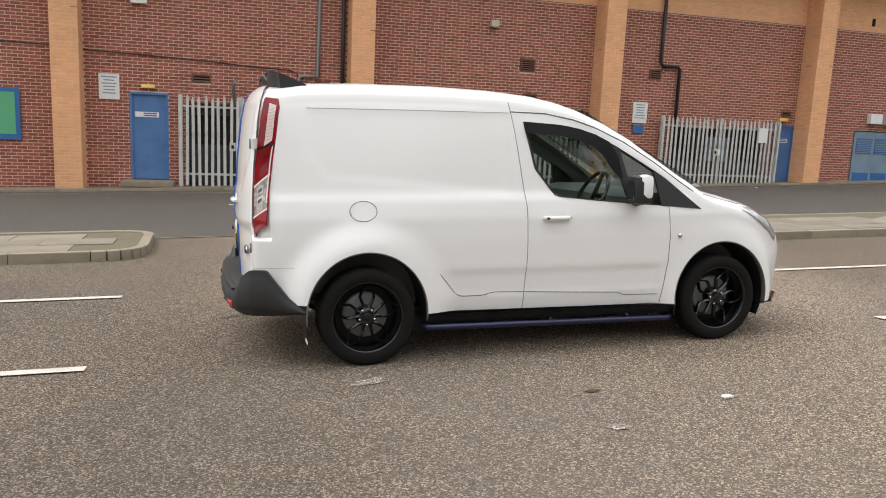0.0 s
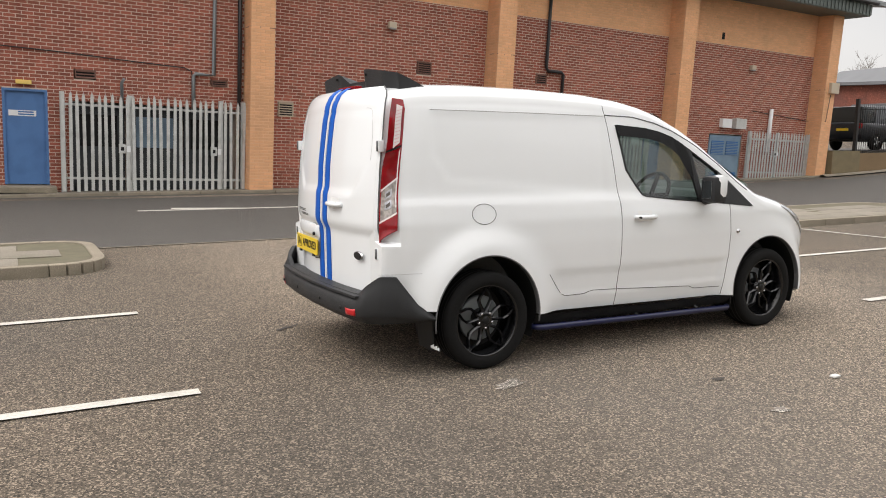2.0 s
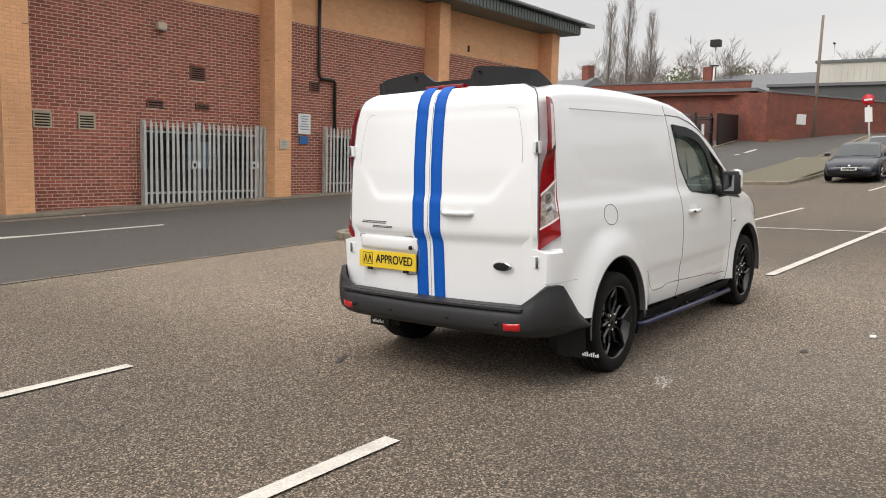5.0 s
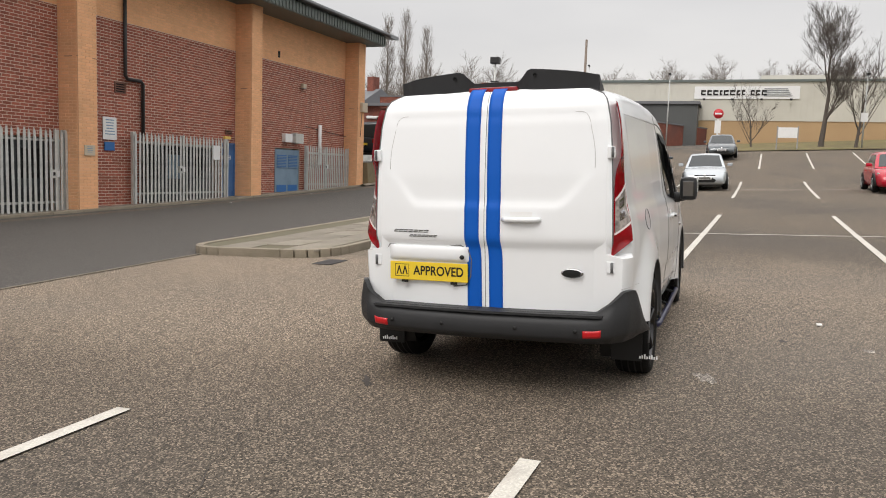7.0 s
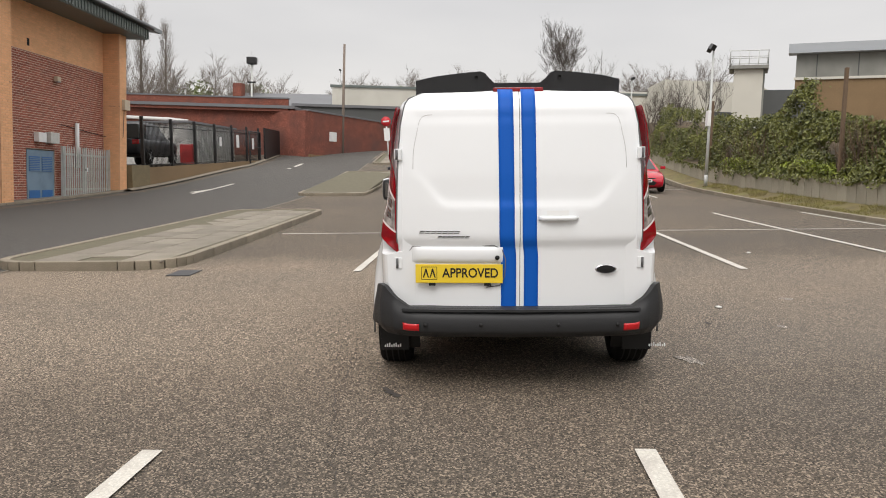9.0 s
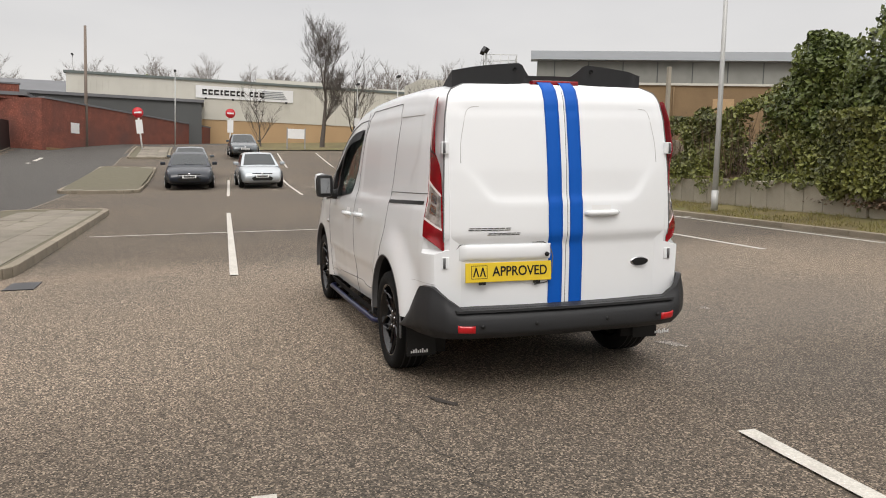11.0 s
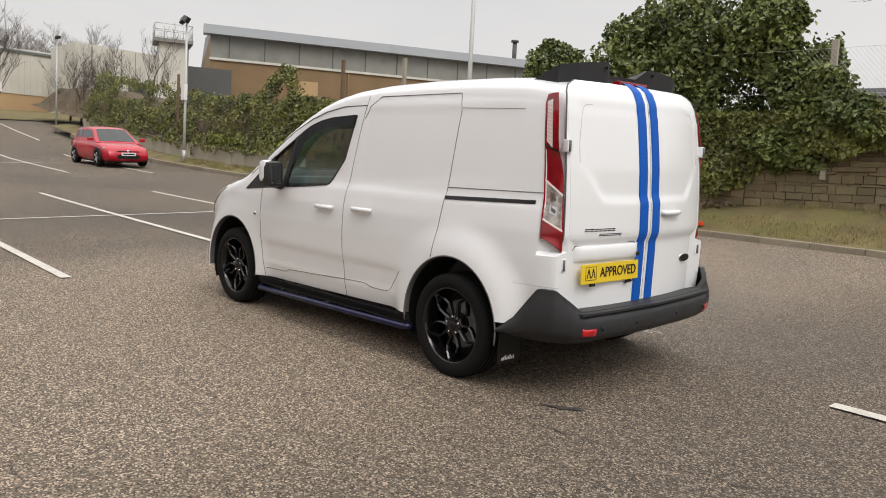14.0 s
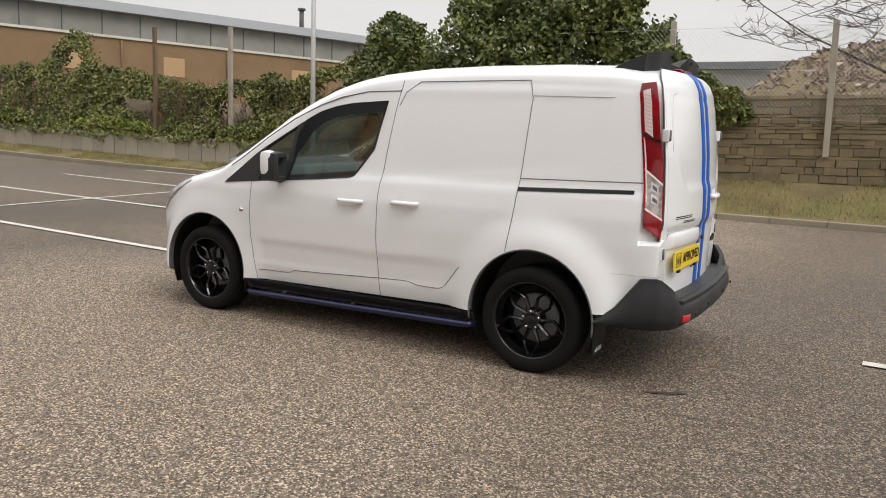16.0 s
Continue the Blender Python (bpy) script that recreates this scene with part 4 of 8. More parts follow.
blades("verge_grass", -9, 30, 26000, 5, "thin yellow-green winter grass on the verge")

# sandstone wall of irregular courses
STONE_W = edge_upright(0, wall_y(0), 0.45)
stone_wall = tagged(new("wall_stone"), "weathered sandstone boundary wall in irregular courses", "wall", kind="structure")
stone_wall.matrix_basis = STONE_W
part("wall_core", boxed(-30, 6.4, -0.45, -0.022, -1.4, 1.70), M_EARTHJOINT, stone_wall, "dark earthy joints")
rng = random.Random(12)
joined_v, joined_f = [], []
z = -1.4
while z < 1.68:
    h = rng.uniform(0.05, 0.17)
    h = min(h, 1.70 - z) if z + h > 1.6 else h
    x = -30 + rng.uniform(0, 0.3)
    while x < 6.4:
        w = rng.uniform(0.16, 0.60) * (0.8 if h > 0.12 else 1.15)
        e, d = 0.004, rng.uniform(-0.008, 0.026)
        corners = [(x + e, -0.03, z + e), (x + w - e, -0.03, z + e), (x + w - e, -0.03, z + h - e), (x + e, -0.03, z + h - e)]
        j = lambda: rng.uniform(-0.011, 0.011)
        faced = [(x + e * 1.8 + j(), d + j() * 0.5, z + e * 1.6 + j()), (x + w - e * 1.8 + j(), d + j() * 0.5, z + e * 1.6 + j()), (x + w - e * 1.8 + j(), d + j() * 0.5, z + h - e * 1.6 + j()), (x + e * 1.8 + j(), d + j() * 0.5, z + h - e * 1.6 + j())]
        quads = [(4, 5, 6, 7), (0, 1, 5, 4), (1, 2, 6, 5), (2, 3, 7, 6), (3, 0, 4, 7)]
        if -1.6 < x < 4.6 and 0.0 < z:
            me = bpy.data.meshes.new("stone")
            me.from_pydata(corners + faced, [], [q[::-1] for q in quads])
            me.materials.append(M_STONE)
            o = new("stone", me)
            o.parent = stone_wall
        else:
            k = len(joined_v)
            joined_v += corners + faced
            joined_f += [tuple(k + i for i in q[::-1]) for q in quads]
        x += w
    z += h
me = bpy.data.meshes.new("stonework")
me.from_pydata(joined_v, [], joined_f)
me.materials.append(M_STONE)
stuff_part("stonework", me, stone_wall, "sandstone courses")
bm = bmesh.new()
x = -30.0
while x < 6.3:
    w = rng.uniform(0.5, 0.9)
    box(bm, x + 0.01, min(6.4, x + w) - 0.01, -0.48, 0.03, 1.70, 1.76 + rng.uniform(0, 0.02))
    x += w
part("coping", bm, M_STONE, stone_wall, "flat sandstone coping")

# concrete retaining wall of upright panels
ret = tagged(new("wall_retaining"), "low retaining wall of stained upright concrete panels", "wall", kind="structure")
ret.matrix_basis = EDGE
panel = mesh_of("concrete_panel", boxed(-0.29, 0.29, -0.10, 0.0, -0.3, 0.68, bevel=0.012), M_SLEEPER)
x = 6.3
rng = random.Random(4)
while x < 47:
    o = new("concrete_panel", panel)
    o.parent = ret
    y = wall_y(x)
    o.matrix_basis = pose(x, y, rise(x, y) + 0.11 + rng.uniform(-0.03, 0.03), rng.uniform(-1, 1.5), rng.uniform(-0.6, 0.6), -2 + rng.uniform(-1.2, 1.2))
    x += 0.60

# bank behind, with its undergrowth
BANK_TOP = [(-30, 1.9), (0, 1.7), (6, 1.6), (8, 1.4), (12, 1.5), (20, 1.8), (26, 2.0), (45, 2.2)]
bm = bmesh.new()
rows = []
for x in span(4.0, 60, 90):
    row = []
    for k in range(9):
        t = k / 8
        y = wall_y(x) - 0.08 - 5.5 * t
        z = rise(x, y) + 0.70 + (lerp_table(BANK_TOP, x) - 0.6) * step(0, 0.45, t) + 0.25 * noise.noise(Vector((x * 0.5, y * 0.7, 2)))
        row.append(bm.verts.new((x, y, z)))
    rows.append(row)
for a, b in zip(rows, rows[1:]):
    for i in range(8):
        bm.faces.new((a[i], a[i + 1], b[i + 1], b[i])).smooth = True
bmesh.ops.recalc_face_normals(bm, faces=bm.faces)
solo("bank", bm, M_BANK, "overgrown earth bank behind the retaining wall", "bank", EDGE, kind="structure")


def ivy_height(x):
    """How high the ivy stands over the level of the bays."""
    z = lerp_table([(4.5, 1.9), (6.0, 2.6), (7, 2.9), (9, 3.3), (10.5, 3.9), (12, 3.1), (13.5, 2.6), (16, 2.55), (18, 2.5), (20, 2.7), (22, 3.0), (23.5, 3.2), (24.2, 4.3), (25.2, 4.4), (26, 3.3), (29, 3.0), (36, 3.4), (48, 3.6)], x)
    return z + 0.45 * noise.noise(Vector((x * 0.8, 0, 1))) + 0.15 * noise.noise(Vector((x * 3, 0, 4)))


rng = random.Random(21)
pts, hang = [], []
while len(pts) < 80000:
    x = rng.uniform(6.2, 48) if rng.random() < 0.5 else rng.uniform(6.2, 28)
    top = ivy_height(x)
    z = rng.uniform(0.75, top)
    if noise.noise(Vector((x * 0.55, z * 0.9, 7))) < -0.30 and z < top - 0.4 and x > 11:
        continue
    lean = 1.1 * (z - 0.75) / 2.5
    y = wall_y(x) - 0.05 - lean - abs(rng.gauss(0, 0.25)) + 0.28 * noise.noise(Vector((x * 1.1, z * 1.4, 0)))
    pts.append((x, y, z + rise(x, -11)))
for k in range(2600):
    x = rng.uniform(5.5, 46)
    L = 0.62 * max(0.0, noise.noise(Vector((x * 1.3, 5, 0))) + 0.28)
    hang.append((x, wall_y(x) + rng.uniform(0.0, 0.10), rise(x, -11) + 0.83 - L * rng.random()))
leaf_cloud("ivy", pts, 0.092, M_IVY, "dense mid-green ivy covering the bank", "ivy", EDGE, 3)
leaf_cloud("trailing_ivy", hang, 0.085, M_IVY, "ivy trailing over the concrete panels", "ivy", EDGE, 4, face=(0, 1.6, 0.2))
# dark evergreen mass over the end of the stone wall
pts = []
blobs = [(6.6, -12.6, 3.2, 2.0, 1.3, 1.35), (4.9, -12.5, 3.5, 1.7, 1.2, 1.25), (7.9, -12.8, 2.6, 1.5, 1.2, 1.5), (3.6, -12.4, 2.9, 1.2, 1.0, 1.0), (5.8, -12.3, 2.1, 2.0, 1.0, 1.2), (6.2, -12.9, 4.3, 1.3, 1.0, 0.75), (4.1, -12.3, 4.1, 1.0, 0.8, 0.6), (9.9, -12.6, 3.6, 0.75, 0.7, 0.8), (10.2, -12.5, 2.6, 0.9, 0.8, 0.9), (2.9, -12.2, 2.2, 0.9, 0.7, 0.4), (6.2, -11.9, 1.2, 0.9, 0.5, 0.8), (7.2, -12.0, 1.5, 1.4, 0.5, 0.8), (3.9, -12.1, 1.75, 1.2, 0.5, 0.6), (4.9, -12.0, 2.0, 1.4, 0.5, 0.9), (6.4, -12.1, 3.0, 1.8, 0.7, 1.2), (4.6, -12.2, 3.0, 1.4, 0.7, 1.0), (8.6, -12.3, 2.2, 1.2, 0.6, 1.0), (2.9, -12.1, 2.6, 0.8, 0.6, 0.9), (1.9, -11.75, 1.95, 1.1, 0.35, 0.3), (3.2, -11.65, 1.55, 0.8, 0.35, 0.55), (5.2, -12.6, 4.5, 1.8, 1.0, 1.0), (7.3, -12.8, 4.1, 0.9, 0.9, 0.9), (3.6, -12.3, 3.6, 1.0, 0.7, 0.9), (2.4, -11.5, 2.3, 1.0, 0.35, 0.7), (1.5, -11.5, 1.9, 0.8, 0.3, 0.3), (2.9, -11.5, 1.7, 0.8, 0.3, 0.5)]
while len(pts) < 84000:
    cx, cy, cz, rx, ry, rz = blobs[int(rng.random() ** 1.0 * len(blobs))]
    v = Vector((rng.gauss(0, 1), rng.gauss(0, 1), rng.gauss(0, 1))).normalized()
    r = 0.62 + 0.45 * rng.random() ** 0.6
    p = Vector((cx + v.x * rx * r, cy + v.y * ry * r, cz + v.z * rz * r))
    p += Vector((noise.noise(p * 1.4), noise.noise(p * 1.4 + Vector((5, 0, 0))), noise.noise(p * 1.4 + Vector((0, 5, 0))))) * 0.35
    if noise.noise(p * 0.9) < -0.36 or p.z < 0.7:
        continue
    pts.append(p)
leaf_cloud("evergreen_thicket", pts, 0.098, M_LAUREL, "tall dark evergreen ivy thicket over the wall", "shrub", EDGE, 6, face=(-0.2, 0.7, 0.5))
pts = []
for k in range(4200):
    x = rng.gauss(21.0, 1.3) if k % 3 else rng.gauss(28.5, 0.9)
    y = wall_y(x) - 0.1 - rng.random() * 0.9
    pts.append((x, y, 0.75 + rise(x, y) + (0.62 - 0.05 * (x - (21 if k % 3 else 28.5)) ** 2) * rng.random() ** 0.6))
leaf_cloud("low_shrub", pts, 0.07, M_SHRUB, "low bright yellow-green shrub on the bank", "shrub", EDGE, 8)
# a curtain of ivy down the wall under the thicket
pts = []
for k in range(19000):
    x = rng.uniform(1.0, 8.3)
    low = lerp_table([(1.0, 1.75), (2.0, 1.50), (2.6, 1.55), (3.2, 1.35), (4.0, 0.85), (4.4, 0.55), (8.3, 0.6)], x) + 0.25 * noise.noise(Vector((x * 2.2, 0, 9)))
    z = low + (2.35 - low) * rng.random()
    pts.append((x, wall_y(x) + 0.06 + 0.20 * rng.random() + 0.16 * noise.noise(Vector((x * 1.5, z * 1.5, 2))), z))
leaf_cloud("hanging_ivy", pts, 0.088, M_IVY, "curtain of yellow-green ivy hanging down the wall", "ivy", EDGE, 17, face=(-0.1, 1.4, 0.3))
# leafless stems and dead bracken on the bank
bm = bmesh.new()
for k in range(900):
    x = rng.choice((rng.gauss(17.5, 1.0), rng.gauss(17.8, 0.7), rng.gauss(27, 1.6), rng.uniform(9, 58), rng.gauss(13, 1.2)))
    y = wall_y(x) - 0.3 - 1.0 * rng.random()
    z = rise(x, y) + 0.7
    h = rng.uniform(0.7, 2.0)
    a, b = rng.gauss(0, 0.35), rng.gauss(0, 0.3)
    tube(bm, [(x, y, z), (x + a * 0.4, y + b * 0.4, z + h * 0.55), (x + a, y + b, z + h)], [0.011, 0.008, 0.004], 3, cap=False)
solo("dead_stems", bm, M_TWIG, "leafless brown stems and bracken on the bank", "undergrowth", EDGE, kind="stuff")
pts = [(rng.gauss(6.2, 0.9), -11.0 - 0.5 * rng.random(), 0.34 + 0.14 * rng.random()) for k in range(900)]
leaf_cloud("leaf_litter", pts, 0.07, M_TWIG, "brown dead leaves at the foot of the ivy", "leaves", EDGE, 9, face=(0, 0.2, 1.5))

# wire fence on posts above the walls
for i, (x, zt, mat) in enumerate(((2.35, 3.72, M_CONCRETE), (-0.7, 3.62, M_CONCRETE), (-3.8, 3.6, M_CONCRETE), (15.3, 4.1, M_CONCRETE), (18.7, 4.2, M_TWIG), (33.0, 4.0, M_TWIG))):
    zb = 1.05 if x < 6 else 0.55
    y = wall_y(x) - (0.0 if x < 6 else 0.35) + (0.06 if x < 6 else 0)
    solo("fence_post", boxed(-0.055, 0.055, -0.05, 0.05, 0.0, zt - zb, bevel=0.008), mat, "slim weathered concrete fence post", "fence post", edge_upright(x, y, zb + rise(x, y)), group="fence posts")
bm = bmesh.new()
H0, H1 = 1.75, 3.55
for sgn in (1, -1):
    x = -9.0
    while x < 1.4:
        a, b = Vector((x, 0, H0)), Vector((x + sgn * (H1 - H0) * 0.9, 0, H1))
        tube(bm, [a, b], 0.0022, 3, cap=False)
        x += 0.085
for z in (H0, 2.7, H1):
    tube(bm, [(-9, 0, z), (5.0, 0, z)], 0.003, 3, cap=False)
solo("wire_mesh", bm, M_GALV, "thin chain-link wire mesh strung between posts", "wire fence", EDGE @ Matrix.Translation((0, wall_y(0) - 0.04, 0)), kind="stuff")


def lamp_column(x, y, h, heads, label):
    z0 = rise(x, y) + (0.1 if y < -5 else 0)
    c = thing("lamp_column", label, "lamp post", edge_upright(x, y, z0 - 0.05))
    part("pole", tube(bmesh.new(), [(0, 0, 0), (0, 0, h * 0.35), (0, 0, h)], [0.075, 0.06, 0.045], 12), M_STEELPOLE, c)
    part("base", tube(bmesh.new(), [(0, 0, 0), (0, 0, 0.5)], 0.085, 12), M_STEELPOLE, c)
    return c


post = lamp_column(29.6, kerb_y(29.6) - 0.45, 6.15, 1, "pale grey lamp column with floodlights and a control box")
part("control_box", boxed(-0.16, 0.16, -0.02, 0.14, 2.7, 3.4, bevel=0.01), M_WHITE, post, "white control box")
for a in (-0.3, 0.3):
    part("floodlight", boxed(-0.18, 0.18, -0.10, 0.10, -0.13, 0.13, bevel=0.02), M_BLACKPIPE, post, "black floodlight", m=pose(a * 0.5, 0.1, 6.2, 25, a * 60, 0))
post = lamp_column(11.1, kerb_y(11.1) - 0.35, 8.5, 1, "tall pale grey lamp column on the verge")
# traffic cone
cone = thing("traffic_cone", "orange traffic cone with a white reflective sleeve on the verge", "traffic cone", edge_upright(4.30, -10.15, 0.075) @ Matrix.Scale(0.86, 4))
M_ORANGE = material("orange_cone_plastic", (0.72, 0.07, 0.02), 0.5, scale=4, amount=0.25)
part("base", boxed(-0.22, 0.22, -0.22, 0.22, -0.05, 0.05, bevel=0.015), M_ORANGE, cone)
part("cone_body", lathe(bmesh.new(), [(0.19, 0.04), (0.17, 0.12), (0.045, 0.90), (0.03, 0.92), (0.0, 0.92)], 24, "z"), M_ORANGE, cone)
part("sleeve", lathe(bmesh.new(), [(0.141, 0.33), (0.083, 0.67)], 24, "z"), M_WHITE, cone, "white reflective sleeve")

# ---- the white van ----
M_VAN = material("white_van_paint", (0.815, 0.838, 0.855), 0.22, scale=1.2, amount=0.08, coat=0.6)
M_TRIM = material("textured_black_plastic", (0.030, 0.031, 0.033), 0.5, scale=5, amount=0.4, bump=0.15, bump_scale=300)
M_RUBBER = material("tyre_rubber", (0.007, 0.007, 0.007), 0.9, scale=6, amount=0.5, fine=0.1, bump=0.2, bump_scale=200)
M_RUBBER.node_tree.nodes["Principled BSDF"].inputs["Specular IOR Level"].default_value = 0.25
M_GLOSSBLACK = material("gloss_black_alloy", (0.005, 0.005, 0.006), 0.16, 0.0, scale=4, amount=0.2, coat=0.15)
M_SEAM = material("dark_panel_seam", (0.13, 0.132, 0.136), 0.8, scale=5, amount=0.2)
M_PRESS = material("shaded_pressed_edge", (0.42, 0.42, 0.42), 0.5, scale=5, amount=0.2)
M_STRIPE = material("blue_vinyl_stripe", (0.003, 0.095, 0.46), 0.5, scale=2, amount=0.12)
M_STRIPE.node_tree.nodes["Principled BSDF"].inputs["Specular IOR Level"].default_value = 0.2
M_NAVY = material("dark_navy_vinyl", (0.008, 0.011, 0.05), 0.3, scale=3, amount=0.2)
M_CHROME = material("brushed_chrome", (0.6, 0.6, 0.62), 0.18, 1.0, scale=5, amount=0.2)
M_RED = material("red_lamp_lens", (0.30, 0.003, 0.009), 0.15, dark=(0.13, 0.001, 0.004), scale=11, amount=0.8, coat=0.3)
M_REDDARK = material("deep_red_lamp_lens", (0.28, 0.002, 0.008), 0.22, scale=9, amount=0.4, coat=0.1)
M_REFLECTOR = material("bright_red_reflector", (0.55, 0.008, 0.014), 0.3, scale=30, amount=0.3, coat=0.5)
M_CLEAR = material("clear_lamp_lens", (0.50, 0.46, 0.43), 0.14, 0.2, dark=(0.16, 0.14, 0.13), scale=34, amount=0.9, coat=0.6)
M_CLEARDARK = material("shaded_lamp_bowl", (0.14, 0.12, 0.11), 0.2, 0.3, scale=30, amount=0.5)
M_PINKRIB = material("pink_lens_rib", (0.70, 0.42, 0.42), 0.25, scale=30, amount=0.2)
M_WHITELENS = material("white_lamp_lens", (0.78, 0.70, 0.70), 0.2, scale=14, amount=0.2, coat=0.6)
M_HEADLAMP = material("clear_silver_headlamp", (0.62, 0.64, 0.66), 0.14, 0.55, dark=(0.25, 0.26, 0.27), scale=14, amount=0.8, coat=0.6)
M_PLATE = material("yellow_plate", (0.78, 0.56, 0.03), 0.35, scale=4, amount=0.1)
M_INK = material("black_print", (0.012, 0.012, 0.012), 0.5, scale=6, amount=0.2)
for m in (M_TRIM, M_INK):
    m.node_tree.nodes["Principled BSDF"].inputs["Specular IOR Level"].default_value = 0.28
M_SEAT = material("dark_seat_fabric", (0.05, 0.06, 0.066), 0.9, scale=9, amount=0.5)
M_DASH = material("charcoal_dashboard", (0.13, 0.132, 0.135), 0.6, scale=9, amount=0.3)
M_GLASS = glass_material("tinted_glass", (0.66, 0.74, 0.71))
M_SMOKE = material("smoked_wind_deflector", (0.012, 0.012, 0.013), 0.4, scale=4, amount=0.2)
M_SMOKE.node_tree.nodes["Principled BSDF"].inputs["Specular IOR Level"].default_value = 0.25
M_MIRROR = material("mirror_glass", (0.30, 0.31, 0.32), 0.03, 1.0, scale=3, amount=0.05)

SIDE = [(0.18, 0.80), (0.30, 0.862), (0.42, 0.886), (0.58, 0.902), (0.62, 0.908), (0.80, 0.914), (0.95, 0.908), (1.04, 0.892), (1.08, 0.884), (1.11, 0.870), (1.16, 0.862), (1.30, 0.846), (1.45, 0.826), (1.58, 0.806),
        (1.66, 0.792), (1.75, 0.765)]
PLAN = [(-0.70, 0.868), (-0.69, 0.880), (-0.66, 0.897), (-0.60, 0.915), (-0.40, 0.935), (0.0, 0.955), (0.5, 0.978), (1.0, 0.992), (1.5, 1.0), (2.2, 1.0), (2.6, 0.992), (2.85, 0.975), (3.0, 0.955), (3.1, 0.93),
        (3.2, 0.885), (3.3, 0.81), (3.38, 0.70), (3.45, 0.52), (3.49, 0.30)]
TOP = [(-0.78, 1.800), (-0.62, 1.815), (-0.4, 1.832), (0.0, 1.845), (0.5, 1.842), (0.9, 1.826), (1.2, 1.798), (1.38, 1.765), (1.55, 1.715), (1.75, 1.635), (1.95, 1.535), (2.15, 1.405), (2.35, 1.275), (2.5, 1.175), (2.6, 1.128),
       (2.75, 1.095), (2.95, 1.045), (3.1, 0.99), (3.25, 0.90), (3.36, 0.80), (3.45, 0.66), (3.49, 0.56)]
CROWN = [(-0.78, 0.14), (1.0, 0.13), (1.5, 0.15), (2.0, 0.20), (2.4, 0.17), (2.6, 0.15), (3.0, 0.17), (3.3, 0.22), (3.49, 0.20)]
BACK = [(0.2, -0.755), (0.5, -0.761), (0.86, -0.768), (0.95, -0.775), (1.12, -0.768), (1.3, -0.755), (1.6, -0.715), (1.70, -0.69), (1.76, -0.66), (1.81, -0.60), (1.85, -0.50)]
AXLE_F, WHEEL_R = 2.662, 0.33


def recess(x, z):
    """The pressed panel in the load bay's side and the pressed lower doors."""
    low = 1.215 - 0.095 * step(-0.3, 1.05, x)
    a = step(-0.375 - 0.06 * step(1.40, 1.22, z) * -1.6, -0.335 - 0.06 * step(1.40, 1.22, z) * -1.6, x) * (1 - step(0.97, 0.99, x)) * step(low - 0.02, low + 0.02, z) * (1 - step(1.612, 1.642, z))
    b = step(0.50, 0.56, x + 0.7 * max(0, 0.5 - z) * -1 + 0.02) * (1 - step(2.12, 2.14, x)) * step(0.425, 0.445, z) * (1 - step(0.575, 0.59, z))
    return 0.0035 * a + 0.005 * b


def side(x, z):
    """Half the body's width at a station and a height, with the flared arches."""
    y = lerp_table(SIDE, z) * lerp_table(PLAN, x)
    for ax, top in ((0.0, 0.56), (AXLE_F, 0.53)):
        r = math.hypot(x - ax, (z - WHEEL_R) * 0.97)
        flare = (1 - step(0.40, top + 0.06, r)) if z < 1.05 else 0.0
        goal = 0.918 if ax == 0 else 0.917
        y = y + max(0.0, goal - y) * flare
    if x < -0.585:
        # the corner is cut back for the tail lamp
        f = (-0.585 - x) / 0.115 * step(0.83, 0.85, z) * (1 - step(1.705, 1.73, z))
        y -= f * max(0.0, y - 0.70)
    return y - recess(x, z)


def section(x):
    top, crown = lerp_table(TOP, x), lerp_table(CROWN, x)
    zs = top - crown
    bottom = lerp_table([(-0.70, 0.44), (-0.36, 0.42), (-0.30, 0.34), (2.2, 0.30), (3.0, 0.27), (3.49, 0.33)], x)
    pts = []
    nz = 54
    for i in range(nz + 1):
        z = bottom + (zs - bottom) * i / nz
        pts.append((side(x, z), z))
    y0 = pts[-1][0]
    n = 3.0
    for i in range(1, 15):
        a = math.pi / 2 * i / 14
        pts.append((y0 * max(0.0, math.cos(a)) ** (2 / n), zs + crown * math.sin(a) ** (2 / n) if i < 14 else top))
    return pts


def shear(x, z):
    """The back leans in towards the roof."""
    w = (1 - step(-0.70, -0.30, x)) if x < -0.30 else 0.0
    return x + (lerp_table(BACK, z) + 0.76) * w


def van_shell():
    bm = bmesh.new()
    xs = [-0.70, -0.69, -0.675, -0.655] + span(-0.62, 3.10, 124) + [3.15, 3.2, 3.25, 3.3, 3.34, 3.38, 3.42, 3.45, 3.47, 3.49]
    rows = []
    for x in xs:
        sec = section(x)
        full = [(-y, z) for y, z in sec] + [(y, z) for y, z in sec[::-1][1:]]
        rows.append([bm.verts.new((shear(x, z), y, z)) for y, z in full])
    for a, b in zip(rows, rows[1:]):
        for i in range(len(a) - 1):
            bm.faces.new((a[i], b[i], b[i + 1], a[i + 1]))
        bm.faces.new((a[-1], b[-1], b[0], a[0]))
    for ring in (rows[0], rows[-1][::-1]):
        n = len(ring)
        for i in range(n // 2 - 1):
            bm.faces.new((ring[i], ring[i + 1], ring[n - 2 - i], ring[n - 1 - i]))
        if n % 2:
            h = n // 2
            bm.faces.new((ring[h - 1], ring[h], ring[h + 1]))
    bmesh.ops.recalc_face_normals(bm, faces=bm.faces)
    return bm


